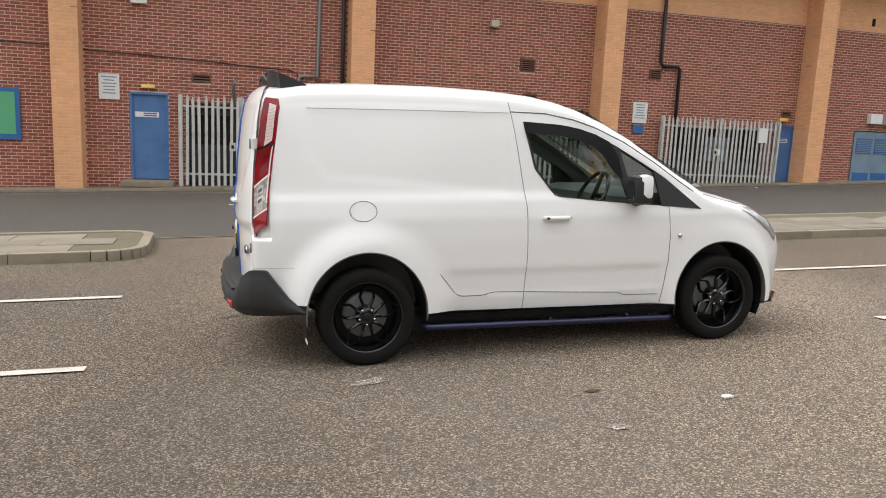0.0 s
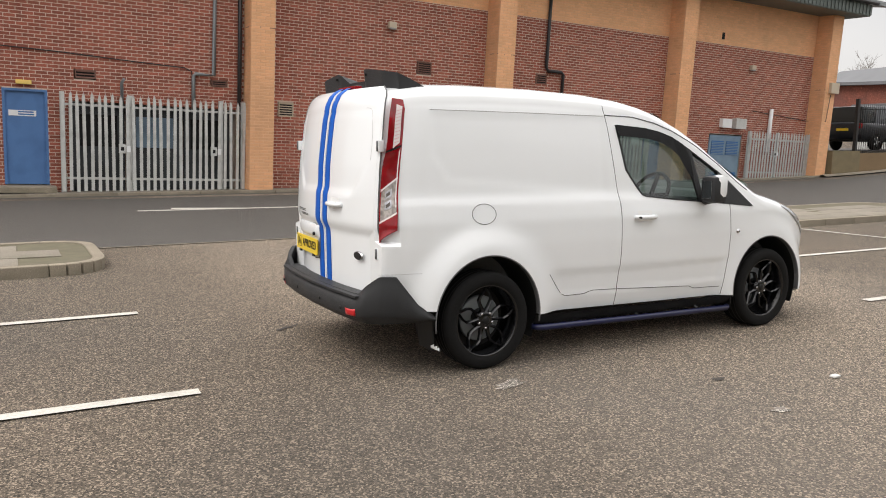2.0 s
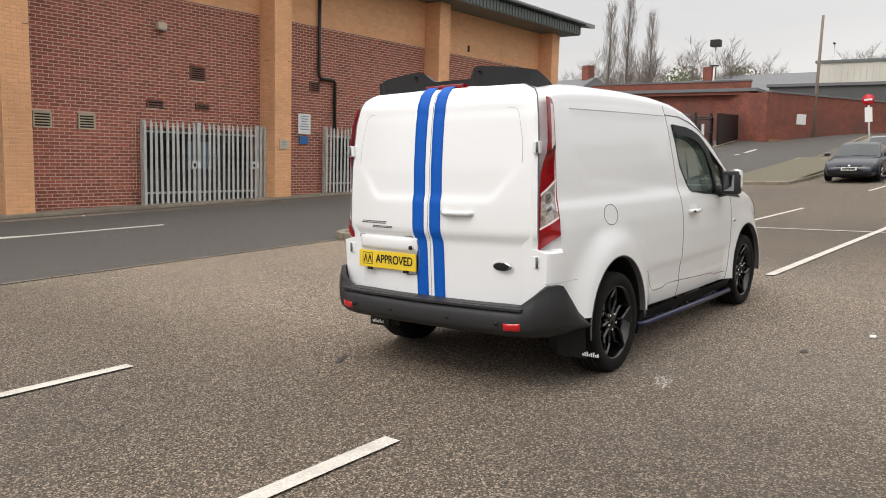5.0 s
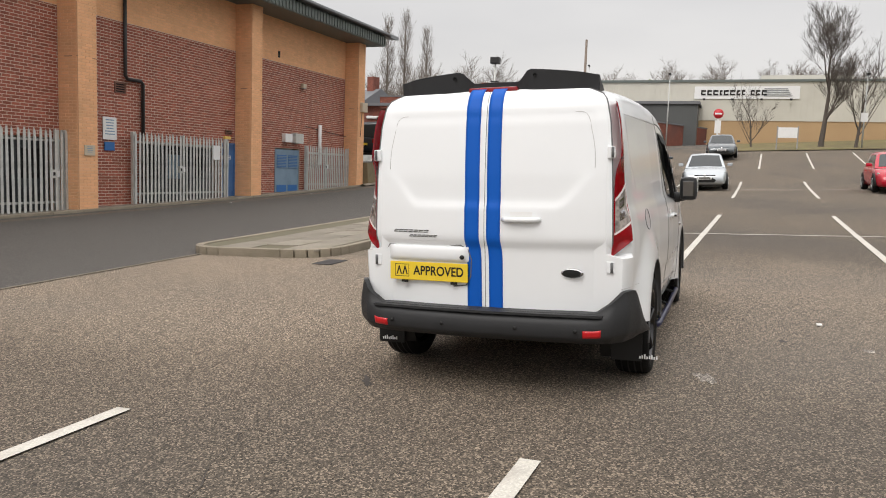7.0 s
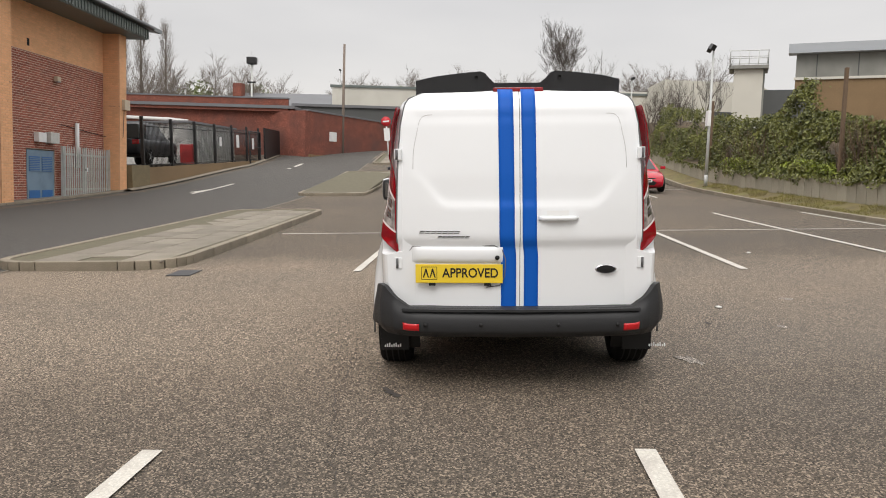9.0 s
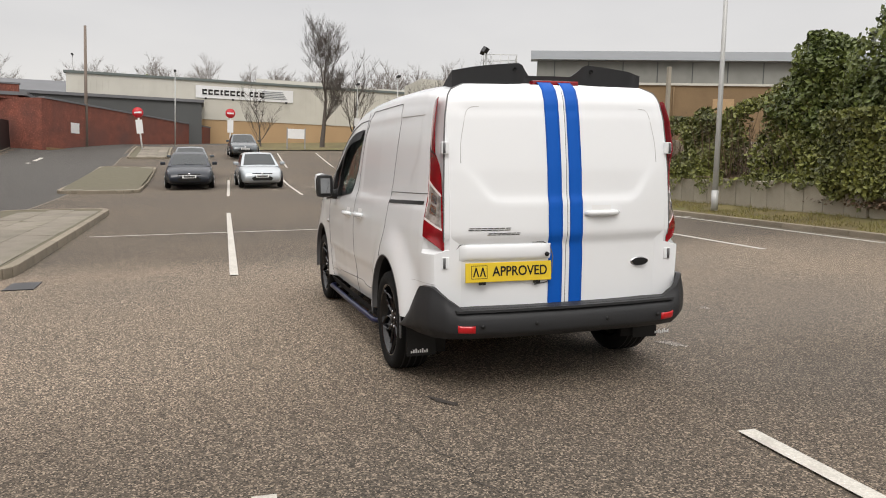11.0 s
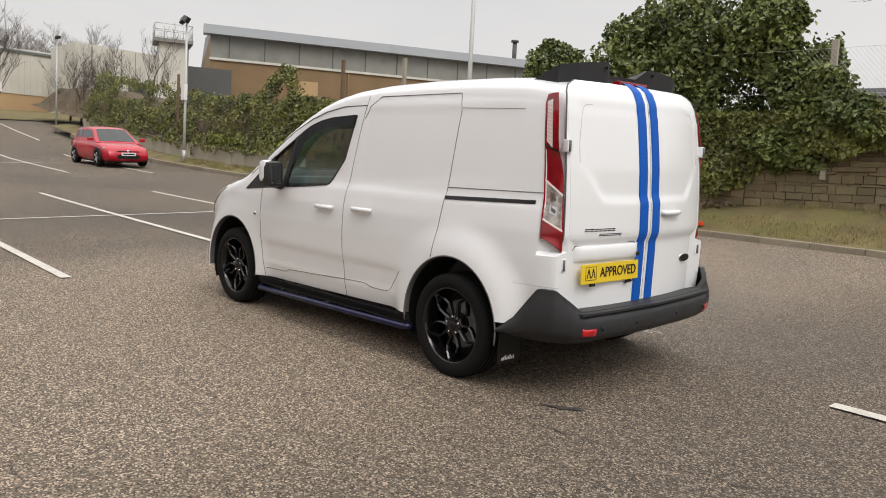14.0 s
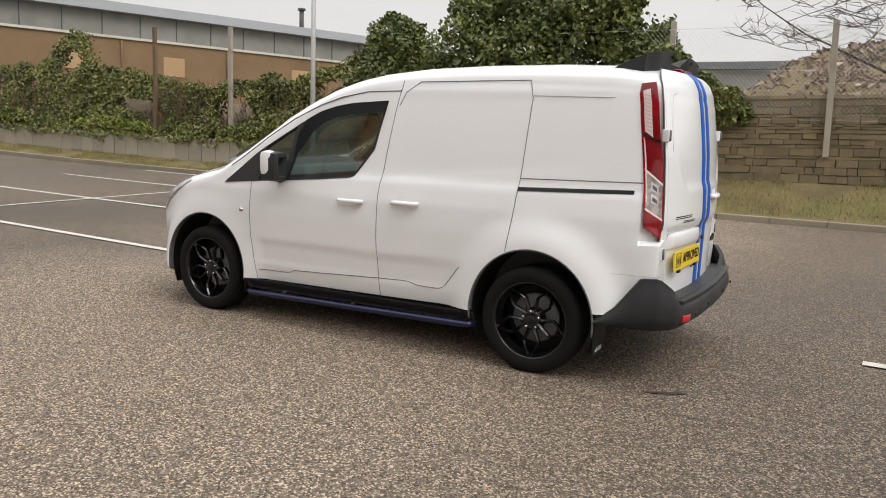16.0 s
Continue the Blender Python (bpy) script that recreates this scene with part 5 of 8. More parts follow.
GLASS_LINE = [(1.085, 1.590), (1.36, 1.572), (1.50, 1.548), (1.62, 1.512), (1.80, 1.425), (2.00, 1.312), (2.18, 1.205), (2.46, 0.988), (1.90, 1.034), (1.60, 1.058), (1.335, 1.085), (1.30, 1.098), (1.16, 1.275)]
van = thing("van", "white panel van with blue rear stripes and black alloy wheels", "van", on_slope(0, 0.0105, 0.0, -0.4))
body = part("body", van_shell(), [M_VAN, M_DASH], van, "glossy white van body")


def cutter(bm):
    for f in bm.faces:
        f.material_index = 1
    bmesh.ops.recalc_face_normals(bm, faces=bm.faces)
    ob = new("cutter", mesh_of("cutter", bm, [M_VAN, M_DASH]))
    ob.matrix_basis = van.matrix_basis
    return ob


def arch_cutter(ax, s):
    bm = bmesh.new()
    for y in (0.60 * s, 1.1 * s):
        pts = [(0.395 * math.cos(a), 0.405 * math.sin(a) + 0.01) for a in (math.pi * k / 20 for k in range(21))] + [(-0.40, -0.4), (0.40, -0.4)]
        ring = [bm.verts.new((ax + u, y, WHEEL_R + w)) for u, w in pts]
        bm.faces.new(ring)
        if y == 0.60 * s:
            first = ring
    for i in range(len(first)):
        j = (i + 1) % len(first)
        bm.faces.new((first[i], first[j], ring[j], ring[i]))
    return cutter(bm)


def cab_cutter():
    bm = bmesh.new()
    rows = []
    for x, zt, zb in ((1.06, 1.74, 0.50), (1.30, 1.73, 0.50), (1.55, 1.655, 0.50), (1.8, 1.56, 0.5), (2.05, 1.42, 0.50), (2.3, 1.25, 0.55), (2.42, 1.15, 0.7)):
        pts = []
        for z in (zb + (zt - zb) * f for f in (0.0, 0.35, 0.5, 0.62, 0.78, 0.94, 1.0)):
            w = lerp_table(SIDE, z) * lerp_table(PLAN, x) - 0.055 - (0.12 if z > zt - 0.001 else 0.0)
            pts.append((w, z))
        rows.append([bm.verts.new((x, -w, z)) for w, z in pts] + [bm.verts.new((x, w, z)) for w, z in pts[::-1]])
    for a, b in zip(rows, rows[1:]):
        for i in range(len(a)):
            j = (i + 1) % len(a)
            bm.faces.new((a[i], b[i], b[j], a[j]))
    bm.faces.new(rows[0])
    bm.faces.new(rows[-1][::-1])
    return cutter(bm)


def glass_inset(points, d):
    cx, cz = sum(p[0] for p in points) / len(points), sum(p[1] for p in points) / len(points)
    return [(cx + (x - cx) * (1 - d), cz + (z - cz) * (1 - d)) for x, z in points]


def windscreen_cutter():
    bm = bmesh.new()
    prism(bm, [(1.50, 1.47), (1.62, 1.78), (2.60, 1.20), (2.40, 1.0)], 1.50, lambda u, v, w: Vector((u, (w - 0.75) * (0.84 + 0.16 * (u - 1.5)), v)))
    return cutter(bm)


bpy.context.view_layer.update()
cut(body, [cab_cutter(), cutter(prism(bmesh.new(), GLASS_LINE, 2.4, lambda u, v, w: Vector((u, w - 1.2, v)))), windscreen_cutter()]
    + [arch_cutter(ax, s) for ax in (0.0, AXLE_F) for s in (1, -1)])
body.data.polygons.foreach_set("use_smooth", [True] * len(body.data.polygons))
body.data.set_sharp_from_angle(angle=radians(28))


def skin(x, z):
    """Half the width of the finished body, over the crown of roof or bonnet too."""
    top, crown = lerp_table(TOP, x), lerp_table(CROWN, x)
    zs = top - crown
    if z <= zs:
        return side(x, z)
    return side(x, zs) * max(0.0, 1 - min(1.0, (z - zs) / crown) ** 3.0) ** (1 / 3.0)


def on_side(s, x, z, out=0.0):
    return Vector((shear(x, z), s * (skin(x, z) + out), z))


def seam(points, s, name="seam", w=0.0026, mat=None, parent=None, out=0.0):
    pts = []
    for (x0, z0), (x1, z1) in zip(points, points[1:]):
        n = max(2, int(math.hypot(x1 - x0, z1 - z0) / 0.03))
        pts += [on_side(s, x0 + (x1 - x0) * i / n, z0 + (z1 - z0) * i / n, out) for i in range(n)]
    pts.append(on_side(s, *points[-1], out))
    return part(name, tube(bmesh.new(), pts, w, 5), mat or M_SEAM, parent or body)


for s in (1, -1):
    # cab door, drip line, wing and sill seams
    seam([(0.985, 1.72), (1.02, 1.55), (1.06, 1.28), (1.095, 1.02), (1.10, 0.70), (1.085, 0.31)], s)
    seam([(2.19, 1.02), (2.205, 0.80), (2.20, 0.62), (2.155, 0.31)], s)
    seam([(0.995, 1.655), (1.25, 1.648), (1.45, 1.612), (1.62, 1.56), (1.85, 1.46), (2.1, 1.315), (2.4, 1.115)], s, w=0.004)
    seam(rounded([(0.485, 0.585), (0.615, 0.425), (0.80, 0.425), (0.86, 0.445), (1.09, 0.437)], 0.04, closed=False), s, w=0.0028)
    seam(rounded([(1.10, 0.437), (1.82, 0.40), (1.86, 0.378), (2.14, 0.372)], 0.03, closed=False), s, w=0.0028)
    seam([(2.50, 1.09), (2.70, 1.045), (2.86, 1.01)], s, w=0.003)
    seam([(-0.72, 0.655), (-0.46, 0.655)], s, w=0.0015, mat=M_PRESS)
# load side: roof seam and sliding door on the near-road side
seam([(-0.36, 1.652), (0.3, 1.652), (0.985, 1.648)], -1, w=0.0025, mat=M_PRESS)
seam([(1.0, 1.56), (0.96, 1.645), (0.86, 1.712), (0.12, 1.722), (0.095, 1.62), (0.125, 1.14), (0.165, 0.72)], 1)
seam([(0.12, 1.15), (-0.59, 1.165)], 1, w=0.003)
seam([(-0.40, 1.625), (0.09, 1.632)], 1, w=0.0025, mat=M_PRESS)
rail = part("door_rail", sheet(bmesh.new(), 20, 1, lambda u, v: on_side(1, 0.13 - 0.675 * u, 1.078 + 0.022 * v + 0.022 * u, 0.003)), M_INK, van, "black sliding door rail")
fuel = part("fuel_flap", tube(bmesh.new(), [on_side(-1, -0.02 + 0.087 * math.cos(a), 1.005 + 0.064 * math.sin(a), 0.001) for a in (2 * math.pi * k / 36 for k in range(37))], 0.0022, 5, cap=False), M_SEAM, van, "round white fuel flap outlined by a dark seam")
for s in (1, -1):
    bm = bmesh.new()
    lathe(bm, [(0.0, s * 0.012), (0.013, s * 0.010), (0.016, 0.0)], 12, "y", centre=on_side(s, 2.285, 0.80))
    part("side_repeater", bm, M_CHROME, van, "small clear side repeater lamp")

# glazing of the cab
for s in (1, -1):
    bm = bmesh.new()
    loop = rounded(GLASS_LINE, 0.03)
    frame_in = glass_inset(loop, 0.035)
    n = len(loop)
    va = [bm.verts.new(on_side(s, x, z, 0.003)) for x, z in loop]
    vb = [bm.verts.new(on_side(s, x, z, 0.003)) for x, z in frame_in]
    vc = [bm.verts.new(on_side(s, x, z, -0.03)) for x, z in frame_in]
    for i in range(n):
        j = (i + 1) % n
        bm.faces.new((va[i], va[j], vb[j], vb[i]))
        bm.faces.new((vb[i], vb[j], vc[j], vc[i]))
    seal = part("window_seal", bm, M_TRIM, van, "black rubber window surround")
    pane_front = [(1.085, 1.59), (1.36, 1.572), (1.50, 1.548), (1.62, 1.512), (1.735, 1.458), (1.79, 1.30), (1.875, 1.036), (1.60, 1.058), (1.335, 1.085), (1.30, 1.098), (1.16, 1.275)]
    pane_fixed = [(1.81, 1.42), (2.00, 1.312), (2.075, 1.268), (2.135, 1.02), (1.91, 1.034)]
    for nm, pl, lab in (("door_window", pane_front, "tinted cab door window"), ("quarter_window", pane_fixed, "small fixed quarter window")):
        bm = bmesh.new()
        bm.faces.new([bm.verts.new(on_side(s, x, z, -0.012)) for x, z in pl])
        bmesh.ops.triangulate(bm, faces=bm.faces)
        ob = part(nm, bm, M_GLASS, van, lab)
        ob.visible_shadow = False
    bm = bmesh.new()
    prism(bm, [(1.725, 1.462), (1.81, 1.42), (1.915, 1.03), (1.87, 1.034)], 0.02, lambda u, v, w, s=s: on_side(s, u, v, -0.015 + w))
    part("division_bar", bm, M_TRIM, seal)
    bm = bmesh.new()
    prism(bm, [(2.075, 1.27), (2.18, 1.205), (2.46, 0.988), (2.13, 1.018)], 0.018, lambda u, v, w, s=s: on_side(s, u, v, -0.012 + w))
    part("corner_panel", bm, M_TRIM, seal, "black plastic corner panel")
    bm = bmesh.new()
    top = [(1.09, 1.592), (1.36, 1.574), (1.50, 1.55), (1.62, 1.514), (1.73, 1.462), (1.80, 1.36), (1.84, 1.22)]
    low = [(1.105, 1.515), (1.36, 1.498), (1.48, 1.474), (1.58, 1.435), (1.66, 1.375), (1.735, 1.27), (1.805, 1.20)]
    a = [bm.verts.new(on_side(s, x, z, 0.008)) for x, z in top]
    b = [bm.verts.new(on_side(s, x, z, 0.026)) for x, z in low]
    for i in range(len(a) - 1):
        bm.faces.new((a[i], a[i + 1], b[i + 1], b[i]))
    bmesh.ops.solidify(bm, geom=bm.faces[:], thickness=0.003)
    part("wind_deflector", bm, M_SMOKE, van, "smoked wind deflector over the window")
part("windscreen", prism(bmesh.new(), [(1.60, 1.692), (2.555, 1.147), (2.55, 1.14), (1.595, 1.685)], 1.50, lambda u, v, w: Vector((u, (w - 0.75) * (0.84 + 0.16 * (u - 1.5)), v))), M_GLASS, van, "sloping windscreen").visible_shadow = False

# mirrors
for s in (1, -1):
    mirror = part("door_mirror", bmesh.new(), M_TRIM, van, "black door mirror")
    bm = bmesh.new()
    box(bm, 1.815, 1.93, 0.0, 0.145, 0.0, 0.20, bevel=0.045)
    for v in bm.verts:
        v.co.y = s * (v.co.y + 0.935 - 0.10 * (1.97 - v.co.x) * 0)
        v.co.z += 1.035
        v.co.x += 0.10 * (v.co.z - 1.03) * -0.4 + (0.03 if v.co.x > 1.9 else 0)
    bmesh.ops.recalc_face_normals(bm, faces=bm.faces)
    mirror.data = mesh_of("door_mirror", bm, M_TRIM, smooth=40)
    bm = bmesh.new()
    box(bm, 1.845, 1.952, 0.05, 0.150, 0.035, 0.205, bevel=0.04)
    for v in bm.verts:
        v.co.y = s * (v.co.y + 0.935)
        v.co.z += 1.038
    bmesh.ops.recalc_face_normals(bm, faces=bm.faces)
    part("mirror_cap", bm, M_VAN, mirror, "white painted mirror cap", smooth=40)
    bm = bmesh.new()
    box(bm, 1.808, 1.816, 0.03, 0.115, 0.035, 0.165, bevel=0.002)
    for v in bm.verts:
        v.co.y = s * (v.co.y + 0.935)
        v.co.z += 1.035
    bmesh.ops.recalc_face_normals(bm, faces=bm.faces)
    part("mirror_glass", bm, M_MIRROR, mirror)
    bm = bmesh.new()
    tube(bm, [(1.93, s * 0.86, 1.055), (1.91, s * 0.97, 1.065)], [0.05, 0.035], 8)
    part("mirror_arm", bm, M_TRIM, mirror)

# handles
def pull_handle(x, z, s, length=0.20):
    bm = bmesh.new()
    pts = []
    for k in range(9):
        u = k / 8
        lift = 0.036 * math.sin(math.pi * min(1, max(0, u))) ** 0.35
        pts.append(on_side(s, x + length * (u - 0.5), z, lift * 0.9 + 0.002))
    tube(bm, pts, [0.012] + [0.016] * 7 + [0.012], 10)
    h = part("door_handle", bm, M_VAN, van, "white pull handle")
    bm = bmesh.new()
    sheet(bm, 6, 3, lambda u, v: on_side(s, x + 0.13 * (u - 0.5), z - 0.03 + 0.075 * v, 0.0016))
    part("handle_recess", bm, material_cache("shaded_white_recess"), h)
    if s < 0:
        bm = bmesh.new()
        lathe(bm, [(0.0, -0.05), (0.008, -0.05), (0.008, -0.02)], 10, "y", centre=on_side(s, x - length / 2 + 0.02, z, 0.0))
        part("key_lock", bm, M_INK, h)


def material_cache(name, made={}):
    if name not in made:
        made[name] = material(name, (0.74, 0.745, 0.74), 0.3, scale=2, amount=0.1)
    return made[name]


pull_handle(1.31, 0.945, -1)
pull_handle(1.31, 0.935, 1)
pull_handle(0.885, 0.95, 1)

# sills and side bars
for s in (1, -1):
    bm = bmesh.new()
    sheet(bm, 30, 3, lambda u, v: Vector((0.37 + 1.90 * u, s * (0.865 + 0.035 * v), 0.245 + 0.075 * v - 0.02 * u)))
    bmesh.ops.solidify(bm, geom=bm.faces[:], thickness=0.02)
    part("sill_cover", bm, M_TRIM, van, "black plastic sill cover")
    bar = part("side_bar", tube(bmesh.new(), [(0.37, s * 0.86, 0.236), (0.42, s * 0.90, 0.232), (1.3, s * 0.905, 0.215), (2.22, s * 0.90, 0.197), (2.27, s * 0.86, 0.197)], 0.021, 10), M_NAVY, van, "dark blue tubular side bar under the sill")
    for x in (0.7, 1.3, 1.9):
        part("bar_bracket", tube(bmesh.new(), [(x, s * 0.75, 0.27), (x, s * 0.90, 0.222)], 0.012, 6), M_TRIM, bar)
    # arch lips
    for ax in (0.0, AXLE_F):
        pts = [Vector((ax + 0.395 * math.cos(a), s * (side(ax + 0.395 * math.cos(a), WHEEL_R + 0.01 + 0.405 * math.sin(a)) - 0.004), WHEEL_R + 0.01 + 0.405 * math.sin(a))) for a in (math.radians(-8 + 196 * k / 40) for k in range(41))]
        part("arch_lip", tube(bmesh.new(), pts, 0.006, 6), M_SEAM, body)
        bm = bmesh.new()
        sheet(bm, 24, 1, lambda u, v: Vector((ax + 0.392 * math.cos(math.radians(-25 + 230 * u)), s * (0.62 + 0.26 * v), WHEEL_R + 0.01 + 0.40 * math.sin(math.radians(-25 + 230 * u)))))
        part("arch_liner", bm, M_INK, body)
    # mud flaps
    for fx in (-0.385, 2.30):
        bm = boxed(fx - 0.012, fx, 0.69 * s if s > 0 else -0.875, 0.875 if s > 0 else -0.69, 0.165 if fx < 0 else 0.19, 0.42, bevel=0.003)
        flap = part("mud_flap", bm, M_INK, van, "black mud flap with a small white mark")
        if fx < 0:
            bm = bmesh.new()
            for k in range(8):
                box(bm, fx - 0.015, fx - 0.0125, s * 0.855 - 0.014 * (k + 1), s * 0.855 - 0.014 * (k + 1) + 0.009, 0.185, 0.200 + 0.006 * (k % 3))
            part("flap_print", bm, M_WHITE, flap)


# wheels
def build_wheel():
    w = new("wheel")
    tyre = lathe(bmesh.new(), [(0.222, -0.085), (0.235, -0.10), (0.265, -0.108), (0.295, -0.106), (0.308, -0.097), (0.317, -0.080), (0.3195, -0.05), (0.32, 0.0), (0.3195, 0.05), (0.317, 0.080), (0.308, 0.097), (0.295, 0.106), (0.265, 0.108), (0.235, 0.10), (0.222, 0.085)], 56)
    t = part("tyre", tyre, M_RUBBER, w, "black low-profile tyre")
    bm = bmesh.new()
    for k in range(4):
        y = -0.06 + 0.04 * k
        lathe(bm, [(0.3212, y - 0.005), (0.3207, y), (0.3212, y + 0.005)], 56)
    part("tread_groove", bm, M_INK, t)
    rim = part("rim", lathe(bmesh.new(), [(0.236, -0.098), (0.230, -0.100), (0.222, -0.09), (0.216, -0.06), (0.205, -0.04), (0.20, 0.05), (0.22, 0.09)], 56), M_GLOSSBLACK, w, "gloss black alloy wheel")
    part("brake_disc", lathe(bmesh.new(), [(0.0, 0.005), (0.14, 0.005), (0.15, 0.01), (0.15, 0.03), (0.0, 0.03)], 32), M_GREYPIPE, w, "dull grey brake disc")
    part("wheel_back", lathe(bmesh.new(), [(0.0, 0.06), (0.21, 0.06)], 32), M_INK, w)
    hub = part("hub", lathe(bmesh.new(), [(0.0, -0.072), (0.045, -0.072), (0.062, -0.062), (0.07, -0.03), (0.07, 0.02)], 24), M_GLOSSBLACK, rim)
    part("centre_cap", lathe(bmesh.new(), [(0.0, -0.079), (0.02, -0.079), (0.027, -0.074), (0.027, -0.06)], 16), M_INK, rim, "dark centre cap")
    for k in range(5):
        a0 = math.pi / 2 + 2 * math.pi * k / 5
        bm = bmesh.new()
        for sgn in (1, -1):
            # each spoke is a pair of blades that spread and meet again at the rim
            pts = [(0.045, 0.006, 0.030, -0.064), (0.09, 0.030, 0.020, -0.066), (0.13, 0.046, 0.016, -0.070), (0.165, 0.036, 0.014, -0.078), (0.205, 0.010, 0.012, -0.088), (0.222, 0.006, 0.011, -0.09)]
            rows = []
            for r, off, wd, y in pts:
                row = []
                for du, dy in ((-wd * 0.5, 0.004), (0.0, -0.006), (wd * 0.5, 0.004), (wd * 0.4, 0.03), (-wd * 0.4, 0.03)):
                    t_ = sgn * off + du
                    row.append(bm.verts.new((r * math.cos(a0) - t_ * math.sin(a0), y + dy, r * math.sin(a0) + t_ * math.cos(a0))))
                rows.append(row)
            for p, q in zip(rows, rows[1:]):
                for i in range(5):
                    bm.faces.new((p[i], p[(i + 1) % 5], q[(i + 1) % 5], q[i]))
            bm.faces.new(rows[0][::-1])
            bm.faces.new(rows[-1])
        bmesh.ops.recalc_face_normals(bm, faces=bm.faces)
        part("spoke", bm, M_GLOSSBLACK, rim)
        an = a0 + math.pi / 5
        part("wheel_nut", lathe(bmesh.new(), [(0.0, -0.076), (0.007, -0.076), (0.009, -0.07), (0.009, -0.05)], 8, centre=(0.052 * math.cos(an), 0, 0.052 * math.sin(an))), M_CHROME, rim)
    return w


wheel = build_wheel()
wheel.parent = van
wheel.matrix_basis = pose(0, -0.795, 0.318)
for x, s, turn in ((AXLE_F, -1, 20), (0, 1, 180), (AXLE_F, 1, 180)):
    copy_thing(wheel, pose(x, s * 0.795, 0.318, 0, turn if s < 0 else 34, 180 if s > 0 else 0))

# rear doors
def back_x(z):
    return lerp_table(BACK, z)


def door_relief(y, z):
    """Pressed window panels, the ledge under them and the plate recess."""
    e = 0.0
    ay = abs(y)
    low = 1.135 + 0.17 * step(0.42, 0.62, ay)
    deep = 0.004 + 0.007 * (1 - step(1.12, 1.50, z)) * (1 - step(0.45, 0.62, ay))
    e -= deep * step(low - 0.034, low + 0.022, z) * (1 - step(1.650, 1.662, z)) * (1 - step(0.60, 0.64, ay))
    e -= 0.016 * (1 - step(0.865, 0.925, z))
    return e


def on_back(y, z, out=0.0):
    roundoff = 0.085 * (abs(y) / 0.74) ** 2.6
    return Vector((back_x(z) - 0.012 - door_relief(y, z) + roundoff - out, y, z))


DOOR_EDGE = [(0.49, 0.60), (0.53, 0.665), (0.66, 0.715), (0.80, 0.728), (0.95, 0.735), (1.20, 0.730), (1.45, 0.720), (1.60, 0.708), (1.72, 0.685), (1.765, 0.655), (1.795, 0.57), (1.80, 0.50)]
for s in (1, -1):
    def door_at(u, v, s=s):
        z = 0.49 + 1.302 * v
        y = 0.002 + (lerp_table(DOOR_EDGE, z) - 0.002) * u
        return on_back(s * y, z)
    bm = sheet(bmesh.new(), 34, 66, door_at)
    if s > 0:
        bmesh.ops.reverse_faces(bm, faces=bm.faces[:])
    door = part("rear_door", bm, M_VAN, van, "white rear door with pressed panel")
    ridge = rounded([(0.05, 1.658), (0.585, 1.658), (0.63, 1.45), (0.632, 1.34)], 0.05, closed=False)
    part("pressed_edge", tube(bmesh.new(), [on_back(s * a, b, -0.001) for a, b in ridge], 0.0022, 4), M_PRESS, door)
    edge = [on_back(s * lerp_table(DOOR_EDGE, 0.49 + 1.302 * k / 40), 0.49 + 1.302 * k / 40, -0.001) for k in range(41)]
    part("door_seam", tube(bmesh.new(), [on_back(s * 0.004, 0.49, -0.001)] + edge, 0.0045, 5), M_SEAM, door)
    for z in (1.425, 0.775):
        bm = bmesh.new()
        p = on_back(s * lerp_table(DOOR_EDGE, z), z)
        box(bm, p.x - 0.030, p.x + 0.01, p.y - 0.022, p.y + 0.022, z - 0.035, z + 0.035, bevel=0.006)
        h = part("hinge", bm, M_VAN, door, "white door hinge")
        part("hinge_pin", tube(bmesh.new(), [(p.x - 0.032, p.y + s * 0.008, z - 0.03), (p.x - 0.032, p.y + s * 0.008, z + 0.03)], 0.008, 8), M_SEAM, h)
part("door_gap", tube(bmesh.new(), [on_back(0, 0.49 + 1.30 * k / 30, -0.002) for k in range(31)], 0.0022, 5), M_SEAM, van, "dark gap between the rear doors")

for y0, y1 in ((0.032, 0.122), (-0.098, -0.014)):
    def stripe_at(u, v, w, y0=y0, y1=y1):
        z = 0.492 + 1.318 * v
        jog = -0.010 * (1 - step(0.80, 0.95, z)) + 0.004 * step(1.1, 1.7, z)
        return on_back(y0 + (y1 - y0) * u + jog, min(z, 1.80), 0.0015 + w) + Vector((0.05 * max(0.0, z - 1.80) / 0.02, 0, max(0.0, z - 1.80)))
    part("stripe", solid_sheet(bmesh.new(), 4, 80, stripe_at, 0.001), M_STRIPE, van, "broad blue vinyl stripe")
# plate, its housing, handle, badge and letters
bm = bmesh.new()
solid_sheet(bm, 24, 8, lambda u, v, w: on_back(0.648 - 0.55 * u, 0.785 + 0.09 * v, w * (0.35 + 0.65 * math.sin(math.pi * min(1, max(0, v))) ** 0.4) * step(0, 0.06, u) * step(0, 0.06, 1 - u) + 0.001), 0.020)
housing = part("plate_housing", bm, M_VAN, van, "white plate lamp housing", smooth=50)
seam_pts = [(0.67, 0.79), (0.675, 0.83), (0.64, 0.875), (0.15, 0.885), (0.105, 0.86), (0.085, 0.80), (0.09, 0.70), (0.12, 0.645), (0.20, 0.635)]
part("housing_seam", tube(bmesh.new(), [on_back(y, z, 0.003) for y, z in seam_pts], 0.0035, 5), M_SEAM, housing)
part("release_button", lathe(bmesh.new(), [(0.0, -0.012), (0.012, -0.011), (0.014, 0.0)], 12, "x", centre=on_back(0.135, 0.815, 0.03)), M_INK, housing)
plate_c = on_back(0.362, 0.718, 0.006)
